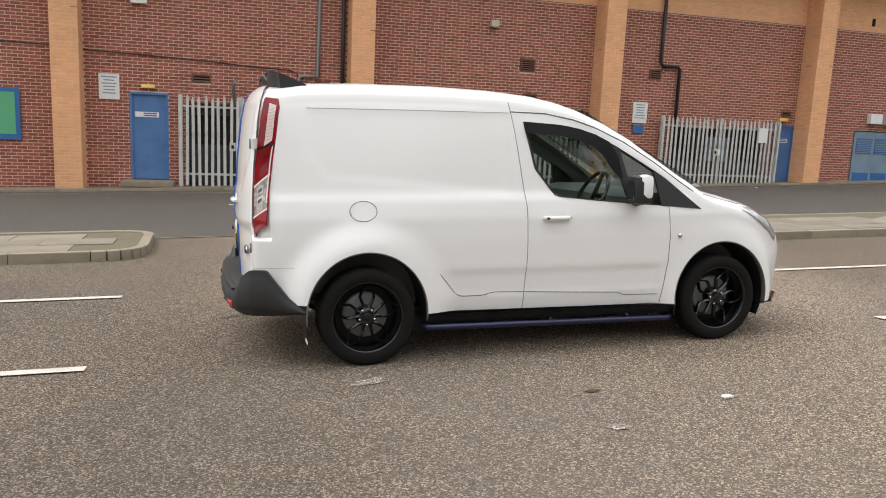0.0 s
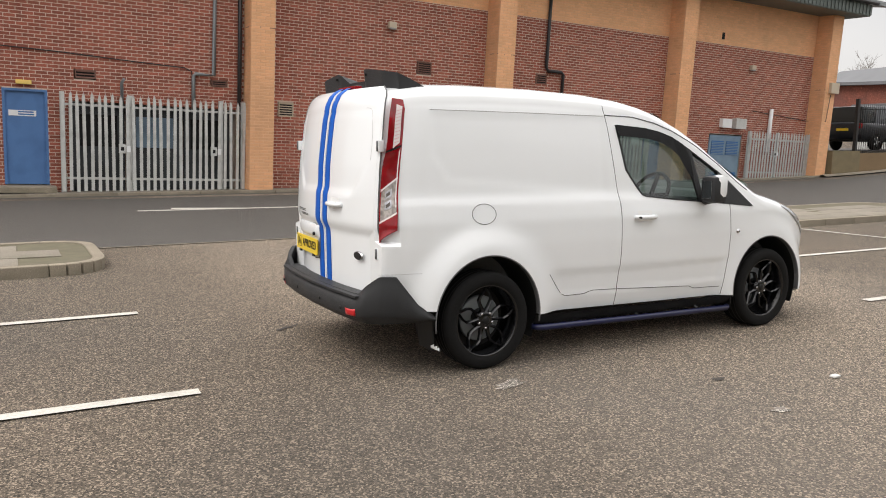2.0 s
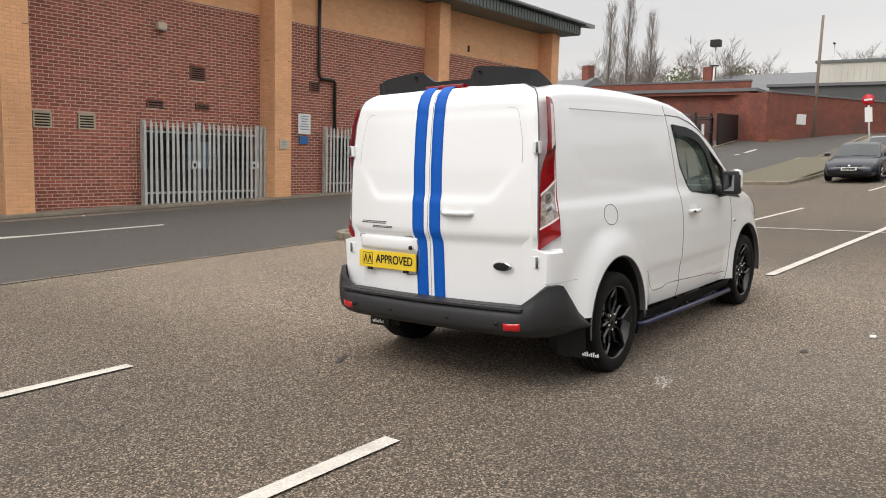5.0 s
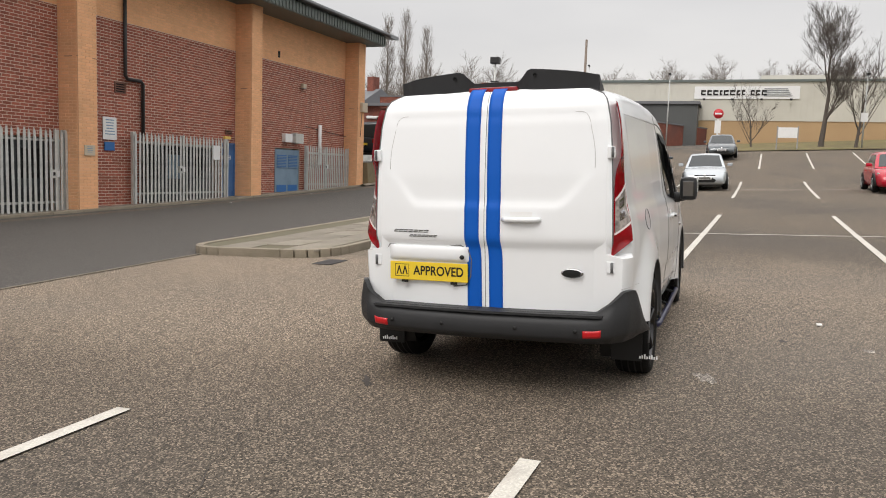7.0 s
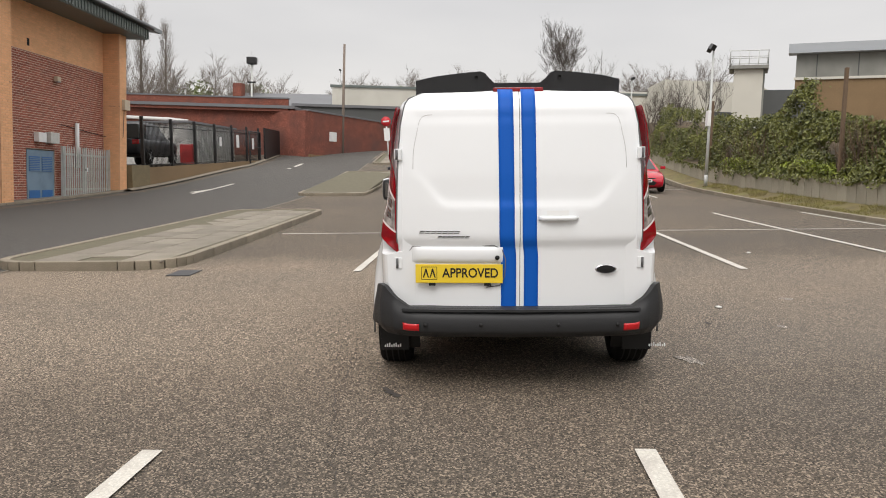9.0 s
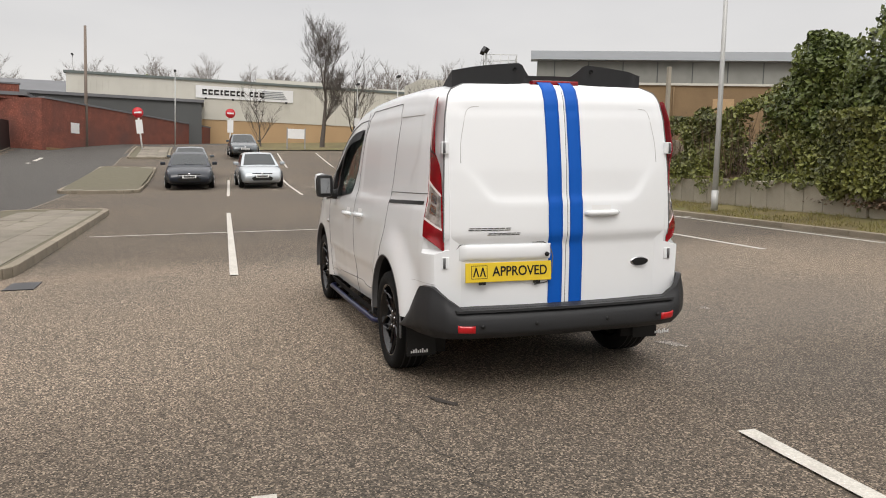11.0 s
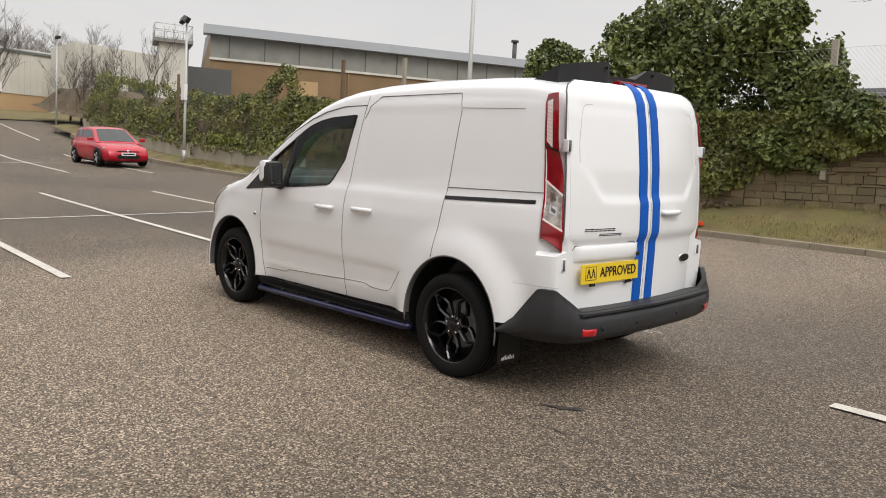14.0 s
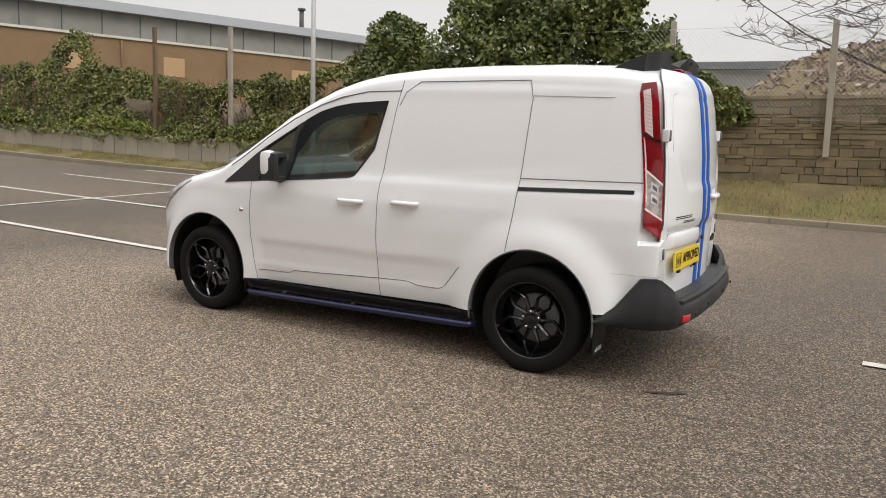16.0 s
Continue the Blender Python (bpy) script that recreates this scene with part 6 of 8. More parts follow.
plate = part("registration_plate", boxed(-0.004, 0.004, -0.26, 0.26, -0.056, 0.056, bevel=0.003), M_PLATE, van, "yellow plate reading APPROVED", m=pose(plate_c.x - 0.012, plate_c.y, plate_c.z, 0, 2, -3.5))
tx = new("lettering", text_mesh("APPROVED", 0.078, M_INK, "lettering", 0.0008, 0.0012))
tx.parent = plate
tx.matrix_basis = Matrix.Translation((-0.0055, -0.068, 0.002)) @ Matrix(((0, 0, -1, 0), (-0.86, 0, 0, 0), (0, 1, 0, 0), (0, 0, 0, 1)))
bm = bmesh.new()
for y0 in (0.197, 0.157):
    prism(bm, [(y0 + 0.019, -0.024), (y0 + 0.011, -0.024), (y0, 0.012), (y0 - 0.011, -0.024), (y0 - 0.019, -0.024), (y0 - 0.003, 0.030), (y0 + 0.003, 0.030)], 0.001, lambda u, v, w: Vector((-0.0055 + w, u, v)))
for za, zb in ((0.038, 0.041), (-0.036, -0.033)):
    box(bm, -0.0052, -0.004, 0.13, 0.225, za, zb)
for ya in (0.13, 0.222):
    box(bm, -0.0052, -0.004, ya, ya + 0.003, -0.036, 0.041)
part("emblem_mark", bm, M_INK, plate)
for y in (0.16, -0.17):
    part("plate_clip", boxed(-0.006, 0.006, y - 0.02, y + 0.02, -0.072, -0.055), M_INK, plate)
bm = bmesh.new()
lathe(bm, [(0.0, -0.012), (0.05, -0.010), (0.062, -0.006), (0.066, 0.0)], 28, "x")
badge_c = on_back(-0.512, 0.738, 0.004)
badge = part("oval_badge", bm, M_CHROME, van, "oval dark badge with chrome rim", m=pose(badge_c.x, badge_c.y, badge_c.z) @ Matrix.Diagonal((1, 1, 0.44, 1)))
part("badge_face", lathe(bmesh.new(), [(0.0, -0.0145), (0.054, -0.0125)], 28, "x"), M_INK, badge)
for y0, y1, z, h in ((0.60, 0.355, 0.965, 0.015), (0.49, 0.30, 0.937, 0.012)):
    bm = bmesh.new()
    n = 7
    for k in range(n):
        a = y0 + (y1 - y0) * k / n
        b = y0 + (y1 - y0) * (k + 0.78) / n
        prism(bm, [(a, z - h / 2), (b, z - h / 2), (b - 0.006, z - h / 2 + h * 0.3), (a - 0.004, z - h / 2 + h * 0.3)], 0.002, lambda u, v, w: on_back(u, v, 0.001 + w))
        prism(bm, [(a - 0.006, z + h * 0.2), (b - 0.008, z + h * 0.2), (b - 0.010, z + h / 2), (a - 0.008, z + h / 2)], 0.002, lambda u, v, w: on_back(u, v, 0.001 + w))
    part("name_mark", bm, M_INK, van, "dark illegible model name bars")
bm = bmesh.new()
tube(bm, [on_back(-0.112 - 0.225 * k / 8, 1.045, 0.002 + 0.022 * math.sin(math.pi * k / 8) ** 0.35) for k in range(9)], [0.012] + [0.016] * 7 + [0.012], 10)
part("rear_handle", bm, M_VAN, van, "white rear door pull handle")
part("rear_handle_recess", sheet(bmesh.new(), 6, 3, lambda u, v: on_back(-0.157 - 0.13 * u, 1.02 + 0.07 * v, 0.0016)), material_cache("shaded_white_recess"), van)

# rear lamps
LAMP_FRONT = [(0.83, -0.70), (0.925, -0.607), (1.05, -0.598), (1.22, -0.586), (1.32, -0.580), (1.52, -0.566), (1.66, -0.562), (1.70, -0.575), (1.725, -0.61)]
LAMP_BACK = [(0.83, 0.722), (0.95, 0.732), (1.15, 0.734), (1.30, 0.738), (1.36, 0.752), (1.41, 0.772), (1.60, 0.755), (1.70, 0.732), (1.725, 0.722)]
for s in (1, -1):
    def lamp_at(u, z, out, s=s):
        xf = lerp_table(LAMP_FRONT, z)
        yb = lerp_table(LAMP_BACK, z)
        f = Vector((shear(xf, z), lerp_table(SIDE, z) * lerp_table(PLAN, xf), z))
        b = Vector((back_x(z) + 0.080, yb, z))
        k = (f + b) / 2 + Vector((-0.6, 0.8, 0)) * 0.010
        p = f * (1 - u) ** 2 + k * 2 * u * (1 - u) + b * u * u
        p += Vector((-0.6, 0.8, 0)) * (out + 0.003)
        return Vector((p.x, s * p.y, p.z))

    def lamp_piece(nm, mat, low, high, u0, u1, lab, parent=None, base=0.0, thick=0.004, s=s):
        """A lens whose lower and upper edges slant from its front corner to its rear corner."""
        def at(u, v, w):
            z0, z1 = low[0] + (low[1] - low[0]) * u, high[0] + (high[1] - high[0]) * u
            return lamp_at(u0 + (u1 - u0) * u, z0 + (z1 - z0) * v, base + w)
        bm = solid_sheet(bmesh.new(), 10, 14, at, thick)
        bmesh.ops.recalc_face_normals(bm, faces=bm.faces)
        return part(nm, bm, mat, parent or van, lab, smooth=35)
    lamp = lamp_piece("tail_lamp", M_REDDARK, (0.925, 0.832), (1.705, 1.712), -0.02, 1.0, "tall red and clear tail lamp cluster", thick=0.003)
    lamp_piece("red_lens", M_RED, (0.932, 0.840), (1.022, 0.958), 0.02, 0.98, "deep red lower lens", lamp, 0.003)
    lamp_piece("lens_divider", M_WHITELENS, (1.022, 0.958), (1.034, 0.970), 0.04, 0.96, "", lamp, 0.003, 0.005)
    lamp_piece("clear_lens", M_CLEAR, (1.034, 0.970), (1.232, 1.150), 0.06, 0.93, "clear reversing lens", lamp, 0.003)
    lamp_piece("lens_divider", M_WHITELENS, (1.232, 1.150), (1.246, 1.164), 0.04, 0.96, "", lamp, 0.003, 0.005)
    for z0 in (1.060, 1.125):
        lamp_piece("bulb_bowl", M_CHROME, (z0, z0 - 0.02), (z0 + 0.05, z0 + 0.03), 0.32, 0.70, "silvery reflector bowl", lamp, 0.0072, 0.002)
        lamp_piece("bulb_shade", M_CLEARDARK, (z0 + 0.012, z0 - 0.004), (z0 + 0.034, z0 + 0.016), 0.40, 0.62, "", lamp, 0.0092, 0.002)
    lamp_piece("red_lens", M_RED, (1.246, 1.164), (1.395, 1.380), 0.22, 0.98, "red stop lens", lamp, 0.003)
    lamp_piece("white_lens", M_WHITELENS, (1.070, 1.060), (1.415, 1.395), 0.06, 0.12, "pale ribbed lens edge", lamp, 0.0045, 0.003)
    lamp_piece("lens_divider", M_INK, (1.422, 1.384), (1.434, 1.396), 0.0, 0.98, "", lamp, 0.004, 0.004)
    lamp_piece("red_lens", M_RED, (1.436, 1.398), (1.698, 1.705), 0.02, 0.98, "red upper lens", lamp, 0.003)
    lamp_piece("white_lens", M_WHITELENS, (1.446, 1.412), (1.664, 1.676), 0.15, 0.56, "pale ribbed upper lens", lamp, 0.0065, 0.002)
    for k in range(10):
        z = 1.455 + 0.021 * k
        lamp_piece("lens_rib", M_PINKRIB, (z, z - 0.012), (z + 0.004, z - 0.008), 0.18, 0.53, "", lamp, 0.0082, 0.002)

# rear bumper
def bumper_plan(u):
    """From the left arch round the back to the right arch."""
    pts = [(-0.385, 0.888), (-0.50, 0.875), (-0.61, 0.852), (-0.715, 0.808), (-0.785, 0.735), (-0.822, 0.62), (-0.845, 0.38), (-0.855, 0.0)]
    pts = pts + [(x, -y) for x, y in pts[::-1][1:]]
    f = u * (len(pts) - 1)
    i = min(int(f), len(pts) - 2)
    a, b = Vector((*pts[i], 0)), Vector((*pts[i + 1], 0))
    return a.lerp(b, f - i)


def bumper_at(u, v, w):
    p = bumper_plan(u)
    k = min(u, 1 - u) * 14
    top = lerp_table([(0, 0.385), (1.0, 0.47), (2.2, 0.645), (3.1, 0.645), (3.9, 0.585), (4.6, 0.525), (7, 0.52)], k)
    low = lerp_table([(0, 0.362), (1, 0.355), (3, 0.350), (7, 0.348)], k)
    z = low + (top - low) * v
    bulge = 0.020 * math.sin(math.pi * min(1, v * 1.05)) - 0.03 * step(0.72, 1.0, v) * step(3.6, 4.8, k) + (-0.03 * (1 - step(0.0, 0.22, v)))
    d = Vector((-(0.3 + 0.7 * step(1.5, 4, k)), (0.9 if u < 0.5 else -0.9) * (1 - step(3, 5.5, k)), 0)).normalized()
    q = p + d * (bulge + w - 0.012)
    return Vector((q.x, q.y, z))


bm = solid_sheet(bmesh.new(), 84, 14, bumper_at, 0.03)
bmesh.ops.recalc_face_normals(bm, faces=bm.faces)
bumper = part("rear_bumper", bm, M_TRIM, van, "textured dark grey plastic rear bumper", smooth=50)
part("bumper_step", prism(bmesh.new(), [(-0.84, -0.70), (-0.87, -0.4), (-0.885, 0.0), (-0.87, 0.4), (-0.84, 0.70), (-0.72, 0.72), (-0.72, -0.72)], 0.014, lambda u, v, w: Vector((u, v, 0.505 + w))), M_TRIM, bumper)
part("under_tray", boxed(-0.78, -0.2, -0.66, 0.66, 0.40, 0.44, bevel=0.01), M_INK, van, "dark underbody behind the bumper")
for u0, u1 in ((4.45 / 14, 5.10 / 14), (1 - 5.10 / 14, 1 - 4.45 / 14)):
    bm = solid_sheet(bmesh.new(), 6, 3, lambda u, v, w: bumper_at(u0 + (u1 - u0) * u, 0.24 + 0.24 * v, 0.0305 + w), 0.002)
    bmesh.ops.recalc_face_normals(bm, faces=bm.faces)
    part("reflector", bm, M_REFLECTOR, bumper, "bright red rear reflector")
for y in (0.235, -0.215, 0.56, -0.56):
    part("parking_sensor", lathe(bmesh.new(), [(0.0, -0.004), (0.011, -0.003), (0.012, 0.004)], 14, "x", centre=(-0.893 + 0.02 * abs(y), y, 0.430)), M_INK, bumper)
part("floor_pan", boxed(-0.25, 3.1, -0.72, 0.72, 0.26, 0.34, bevel=0.01), M_INK, van, "dark underbody")

# roof spoiler: two raised wings joined by a low centre over the high brake lamp
def spoiler_at(u, v, w):
    y = 0.62 - 1.24 * u
    ay = abs(y)
    lift = step(0.13, 0.22, ay)
    base_z = 1.842 - 0.055 * (ay / 0.62) ** 2
    back = -0.515 - 0.05 * lift + 0.05 * step(0.5, 0.62, ay)
    front = -0.31
    top = base_z + 0.015 + 0.072 * lift
    x = front + (back - front) * v
    z = base_z - 0.006 + (top - base_z + 0.006) * (v ** 0.8)
    return Vector((x, y, z + w))


bm = bmesh.new()
nu, nv = 44, 8
up = [[bm.verts.new(spoiler_at(i / nu, j / nv, 0)) for j in range(nv + 1)] for i in range(nu + 1)]
lo = []
for i in range(nu + 1):
    row = []
    for j in range(nv + 1):
        p = spoiler_at(i / nu, j / nv, 0)
        ay = abs(p.y)
        lift = step(0.13, 0.22, ay)
        bz = 1.842 - 0.055 * (ay / 0.62) ** 2 - 0.03 * step(0.5, 1, j / nv)
        row.append(bm.verts.new((p.x + (0.012 * j / nv), p.y, min(p.z - 0.006, bz - 0.012 + 0.012 * lift * (j / nv)))))
    lo.append(row)
for i in range(nu):
    for j in range(nv):
        bm.faces.new((up[i][j], up[i + 1][j], up[i + 1][j + 1], up[i][j + 1]))
        bm.faces.new((lo[i][j], lo[i][j + 1], lo[i + 1][j + 1], lo[i + 1][j]))
    bm.faces.new((up[i][nv], up[i + 1][nv], lo[i + 1][nv], lo[i][nv]))
    bm.faces.new((lo[i][0], lo[i + 1][0], up[i + 1][0], up[i][0]))
for j in range(nv):
    bm.faces.new((up[0][j], up[0][j + 1], lo[0][j + 1], lo[0][j]))
    bm.faces.new((lo[nu][j], lo[nu][j + 1], up[nu][j + 1], up[nu][j]))
bmesh.ops.recalc_face_normals(bm, faces=bm.faces)
spoiler = part("roof_spoiler", bm, M_TRIM, van, "black plastic roof spoiler with two raised wings", smooth=40)
part("brake_lamp", boxed(-0.60, -0.55, -0.15, 0.15, 1.792, 1.822, bevel=0.008), M_RED, van, "dark red high-level brake lamp")
for y in (0.5, 0.25, -0.25, -0.5):
    part("spoiler_bolt", lathe(bmesh.new(), [(0.0, 0.004), (0.010, 0.003), (0.011, -0.004)], 8, "x", centre=(-0.567 + 0.02 * (abs(y) > 0.4), y, 1.885)), M_INK, spoiler)

# front end
for s in (1, -1):
    bm = solid_sheet(bmesh.new(), 16, 6, lambda u, v, w, s=s: on_side(s, 2.84 + 0.36 * u, 0.985 - 0.155 * u ** 1.3 - 0.02 * u + (0.012 + 0.075 * u) * (v - 0.5) * 2, w - 0.004), 0.010)
    bmesh.ops.recalc_face_normals(bm, faces=bm.faces)
    part("headlamp", bm, M_HEADLAMP, van, "clear swept-back headlamp")
for s in (1, -1):
    part("splitter", prism(bmesh.new(), [(3.02, 0.84), (3.22, 0.80), (3.42, 0.60), (3.52, 0.25), (3.53, 0.0), (3.3, 0.0), (3.0, 0.78)], 0.02, lambda u, v, w, s=s: Vector((u, s * v, 0.235 + w + 0.05 * (u - 3.02)))), M_GLOSSBLACK, van, "gloss black front splitter")
part("grille", boxed(3.44, 3.50, -0.35, 0.35, 0.42, 0.66, bevel=0.02), M_TRIM, van, "black front grille")

# cab interior
for s in (1, -1):
    seat = part("cab_seat", boxed(1.28, 1.78, s * 0.40 - 0.25, s * 0.40 + 0.25, 0.62, 0.82, bevel=0.05), M_SEAT, van, "dark fabric cab seat", smooth=60)
    bm = boxed(-0.07, 0.07, -0.24, 0.24, 0.0, 0.58, bevel=0.05)
    part("backrest", bm, M_SEAT, seat, smooth=60, m=pose(1.30, s * 0.40, 0.76, 0, -14, 0))
    part("headrest", boxed(-0.045, 0.045, -0.13, 0.13, 0.0, 0.17, bevel=0.035), M_SEAT, seat, smooth=60, m=pose(1.15, s * 0.40, 1.33, 0, -10, 0))
part("dashboard", prism(bmesh.new(), [(1.93, 0.95), (1.96, 1.06), (2.10, 1.10), (2.38, 1.10), (2.38, 0.6), (2.05, 0.62)], 1.56, lambda u, v, w: Vector((u, w - 0.78, v))), M_DASH, van, "charcoal dashboard")
sw = bmesh.new()
tube(sw, [(0.185 * math.cos(a), 0.185 * math.sin(a), 0) for a in (2 * math.pi * k / 28 for k in range(29))], 0.016, 8, cap=False)
for a in (0, math.pi, -math.pi / 2):
    tube(sw, [(0, 0, -0.02), (0.18 * math.cos(a), 0.18 * math.sin(a), 0)], 0.018, 6)
part("steering_wheel", sw, M_INK, van, "black steering wheel", m=pose(1.84, -0.40, 1.07, 0, -62, 0))

# ---- beyond the car park ----
M_CREAM = material("cream_cladding", (0.60, 0.585, 0.52), 0.6, scale=0.3, amount=0.4, stain=0.3, stain_scale=0.4, stain_color=(0.42, 0.40, 0.35))
M_TAN = material("tan_brick", (0.48, 0.33, 0.18), 0.9, dark=(0.40, 0.27, 0.15), scale=0.6, amount=0.6, fine=0.2, fine_scale=12)
M_BROWNBRICK = material("brown_brick", (0.255, 0.172, 0.092), 0.9, dark=(0.19, 0.128, 0.07), scale=0.5, amount=0.6, fine=0.2, fine_scale=12, stain=0.3, stain_scale=0.3)
M_REDWALL = material("old_red_brick", (0.27, 0.088, 0.058), 0.9, dark=(0.14, 0.055, 0.042), scale=1.6, amount=0.85, fine=0.6, fine_scale=9, stain=0.8, stain_scale=0.35, stain_color=(0.13, 0.06, 0.05))
M_OLDCLAD = material("stained_grey_cladding", (0.27, 0.275, 0.25), 0.7, dark=(0.18, 0.18, 0.165), scale=0.4, amount=0.7, stain=0.4, stain_scale=0.5)
M_BLUEGREY = material("blue_grey_roof_edge", (0.40, 0.43, 0.46), 0.5, scale=0.5, amount=0.3)
M_DARKSHED = material("dark_grey_shed_cladding", (0.085, 0.09, 0.09), 0.6, scale=0.5, amount=0.4)
M_SLATE = material("slate_roof", (0.16, 0.165, 0.175), 0.7, scale=0.6, amount=0.5)
M_IRON = material("black_iron", (0.012, 0.012, 0.013), 0.5, scale=3, amount=0.3)
M_SIGNRED = material("red_sign_enamel", (0.55, 0.02, 0.03), 0.4, scale=3, amount=0.1)
M_WOODPOLE = material("weathered_timber_pole", (0.22, 0.18, 0.15), 0.9, scale=2, amount=0.5)

# factory ahead
fac = thing("factory", "long low factory with cream cladding over tan brick", "building", upright(72, 0, 2.2))
part("brick_base", boxed(0, 0.4, -25, 13, -2.5, 2.95), M_TAN, fac, "tan brick base")
part("cladding", boxed(-0.05, 0.4, -25, 13, 2.95, 6.55), M_CREAM, fac, "cream sheet cladding")
bm = bmesh.new()
for k in range(76):
    box(bm, -0.10, -0.045, -25 + 0.5 * k, -24.9 + 0.5 * k, 2.95, 6.5)
part("cladding_ribs", bm, M_CREAM, fac)
part("roof_edge", boxed(-0.2, 0.5, -25.2, 13.2, 6.5, 6.72), M_FASCIA, fac, "dark green roof edge")
part("roof", boxed(0.3, 30, -25, 13, 6.4, 6.6), M_ROOFSHEET, fac)
part("roof_monitor", boxed(4, 8, -12, -4, 6.7, 7.6), M_CREAM, fac, "raised rooflight")
part("roof_monitor", boxed(4, 8, -22, -14, 6.7, 7.4), M_CREAM, fac, "raised rooflight")
board = part("sign_board", boxed(-0.16, -0.1, -7.2, 1.9, 4.95, 6.1), M_WHITE, fac, "white sign board with dark illegible letter bars")
y = 1.3
for w in (0.42, 0.40, 0.45, 0.22, 0.42, 0.45, 0.30, 0.30, 0.0, 0.32, 0.36, 0.45):
    if w:
        bm = bmesh.new()
        box(bm, -0.2, -0.155, y - w, y, 5.28, 5.42)
        box(bm, -0.2, -0.155, y - w, y, 5.60, 5.76)
        box(bm, -0.2, -0.155, y - 0.12, y, 5.42, 5.60)
        part("letter_bar", bm, M_INK, board)
    y -= w + 0.13 if w else 0.35
bm = bmesh.new()
for k in range(5):
    box(bm, -0.2, -0.155, -6.6 + 0.1 * k, -4.2, 5.2 + 0.16 * k, 5.26 + 0.16 * k)
part("faded_print", bm, M_ROOFSHEET, board)
for y in (1.0, -1.5, -4.0, -6.5):
    part("sign_lamp", boxed(-0.6, -0.3, y - 0.1, y + 0.1, 4.8, 4.95), M_IRON, fac)
end = thing("factory_annexe", "pale clad factory end with a sloping roof", "building", upright(64, -24, 2.2))
part("end_wall", prism(bmesh.new(), [(-9, -2), (6, -2), (6, 6.3), (-2, 6.2), (-6.5, 4.2), (-9, 2.0)], 6, lambda u, v, w: Vector((w, u, v))), M_CREAM, end)
for k in range(9):
    part("panel_joint", boxed(-0.03, 0.0, -5 + 1.2 * k, -4.94 + 1.2 * k, -1, 3.8 if k < 3 else 6.1), M_OLDCLAD, end)
part("door", boxed(-0.04, 0.0, -0.5, 1.6, 1.2, 3.6), M_DARKSHED, end, "dark opening")
shed = thing("grey_shed", "dark grey clad shed with a low pitched roof", "building", upright(69, 8, 2.0))
part("wall", boxed(-1, 3, -6.6, 8, 0, 4.7), M_DARKSHED, shed)
part("roof_edge", boxed(-1.2, 3, -6.8, 8.2, 4.7, 4.95), M_SLATE, shed)


# old red wall along the bend of the road
ang = math.degrees(math.atan2(0.6 - 11.1, 72 - 50))
L = math.hypot(22, 10.5)
rw = tagged(new("wall_old_red_brick"), "tall old red brick wall beside the road", "wall", kind="structure")
rw.matrix_basis = upright(50, 11.1, 1.7, ang)
part("wall_face", boxed(0, L, 0, 0.4, -2, 3.6), M_REDWALL, rw)
part("coping", boxed(-0.1, L, -0.05, 0.45, 3.6, 3.72), M_SLATE, rw)
part("plinth", boxed(0, L, -0.25, 0.0, -2, 0.5), M_BROWNBRICK, rw)
part("wall_notice", boxed(2.6, 3.5, -0.05, 0.0, 1.6, 2.3), M_WHITE, rw, "white notice on the wall")
part("return_wall", boxed(-0.4, 0, 0, 9, -2, 3.6), M_REDWALL, rw)
solo("workshop", boxed(0, 10, 0, 34, -1.5, 3.9), M_REDWALL, "flat-roofed red brick workshop behind the yard", "building", upright(51, 12.5, 1.6))
solo("workshop_roof", boxed(-0.4, 10, -0.4, 34, 0, 0.22), M_SLATE, "flat felt roof with a pale edge", "roof", upright(51, 12.5, 5.5), kind="structure")
bend = bmesh.new()
cl = [(46.8, 9.75), (50, 9.0), (54, 7.4), (59, 4.9), (64, 2.2), (69, -0.6)]
rows = []
for i, (x, y) in enumerate(cl):
    a, b = cl[max(0, i - 1)], cl[min(len(cl) - 1, i + 1)]
    n = Vector((-(b[1] - a[1]), b[0] - a[0], 0)).normalized()
    rows.append([bend.verts.new((x + n.x * w, y + n.y * w, rise(x + n.x * w, y + n.y * w) + 0.012)) for w in (-3.3, -1.5, 0, 1.5, 3.3)])
for a, b in zip(rows, rows[1:]):
    for k in range(4):
        bend.faces.new((a[k], b[k], b[k + 1], a[k + 1]))
solo("road_bend", bend, M_ROAD, "dark asphalt road bending away to the factory", "road", SLOPE, kind="structure")


def house(x, y, z, w, d, h, roof, deg, wall, lab, chimneys=1):
    b = thing("house", lab, "house", upright(x, y, z, deg))
    part("wall", boxed(-w / 2, w / 2, -d / 2, d / 2, -3, h), wall, b)
    part("roof", prism(bmesh.new(), [(-d / 2 - 0.3, h), (d / 2 + 0.3, h), (0, h + roof)], w + 0.4, lambda u, v, t: Vector((t - w / 2 - 0.2, u, v))), M_SLATE, b, "slate pitched roof")
    for k in range(chimneys):
        part("chimney", boxed(-w / 2 + 0.5 + k * w * 0.6, -w / 2 + 1.3 + k * w * 0.6, -0.4, 0.4, h + roof * 0.5, h + roof + 1.1), M_REDWALL, b)
    return b


house(66, 25.5, 2.0, 12, 8, 3.6, 2.4, 80, M_REDWALL, "red brick house with a slate roof and chimney")
house(88, 18, 3.0, 20, 12, 4.4, 2.6, 84, M_BROWNBRICK, "long house with a grey hipped roof", 0)
house(62, 34, 2.0, 10, 8, 4.0, 2.5, 70, M_REDWALL, "red brick house with a slate roof and chimney")

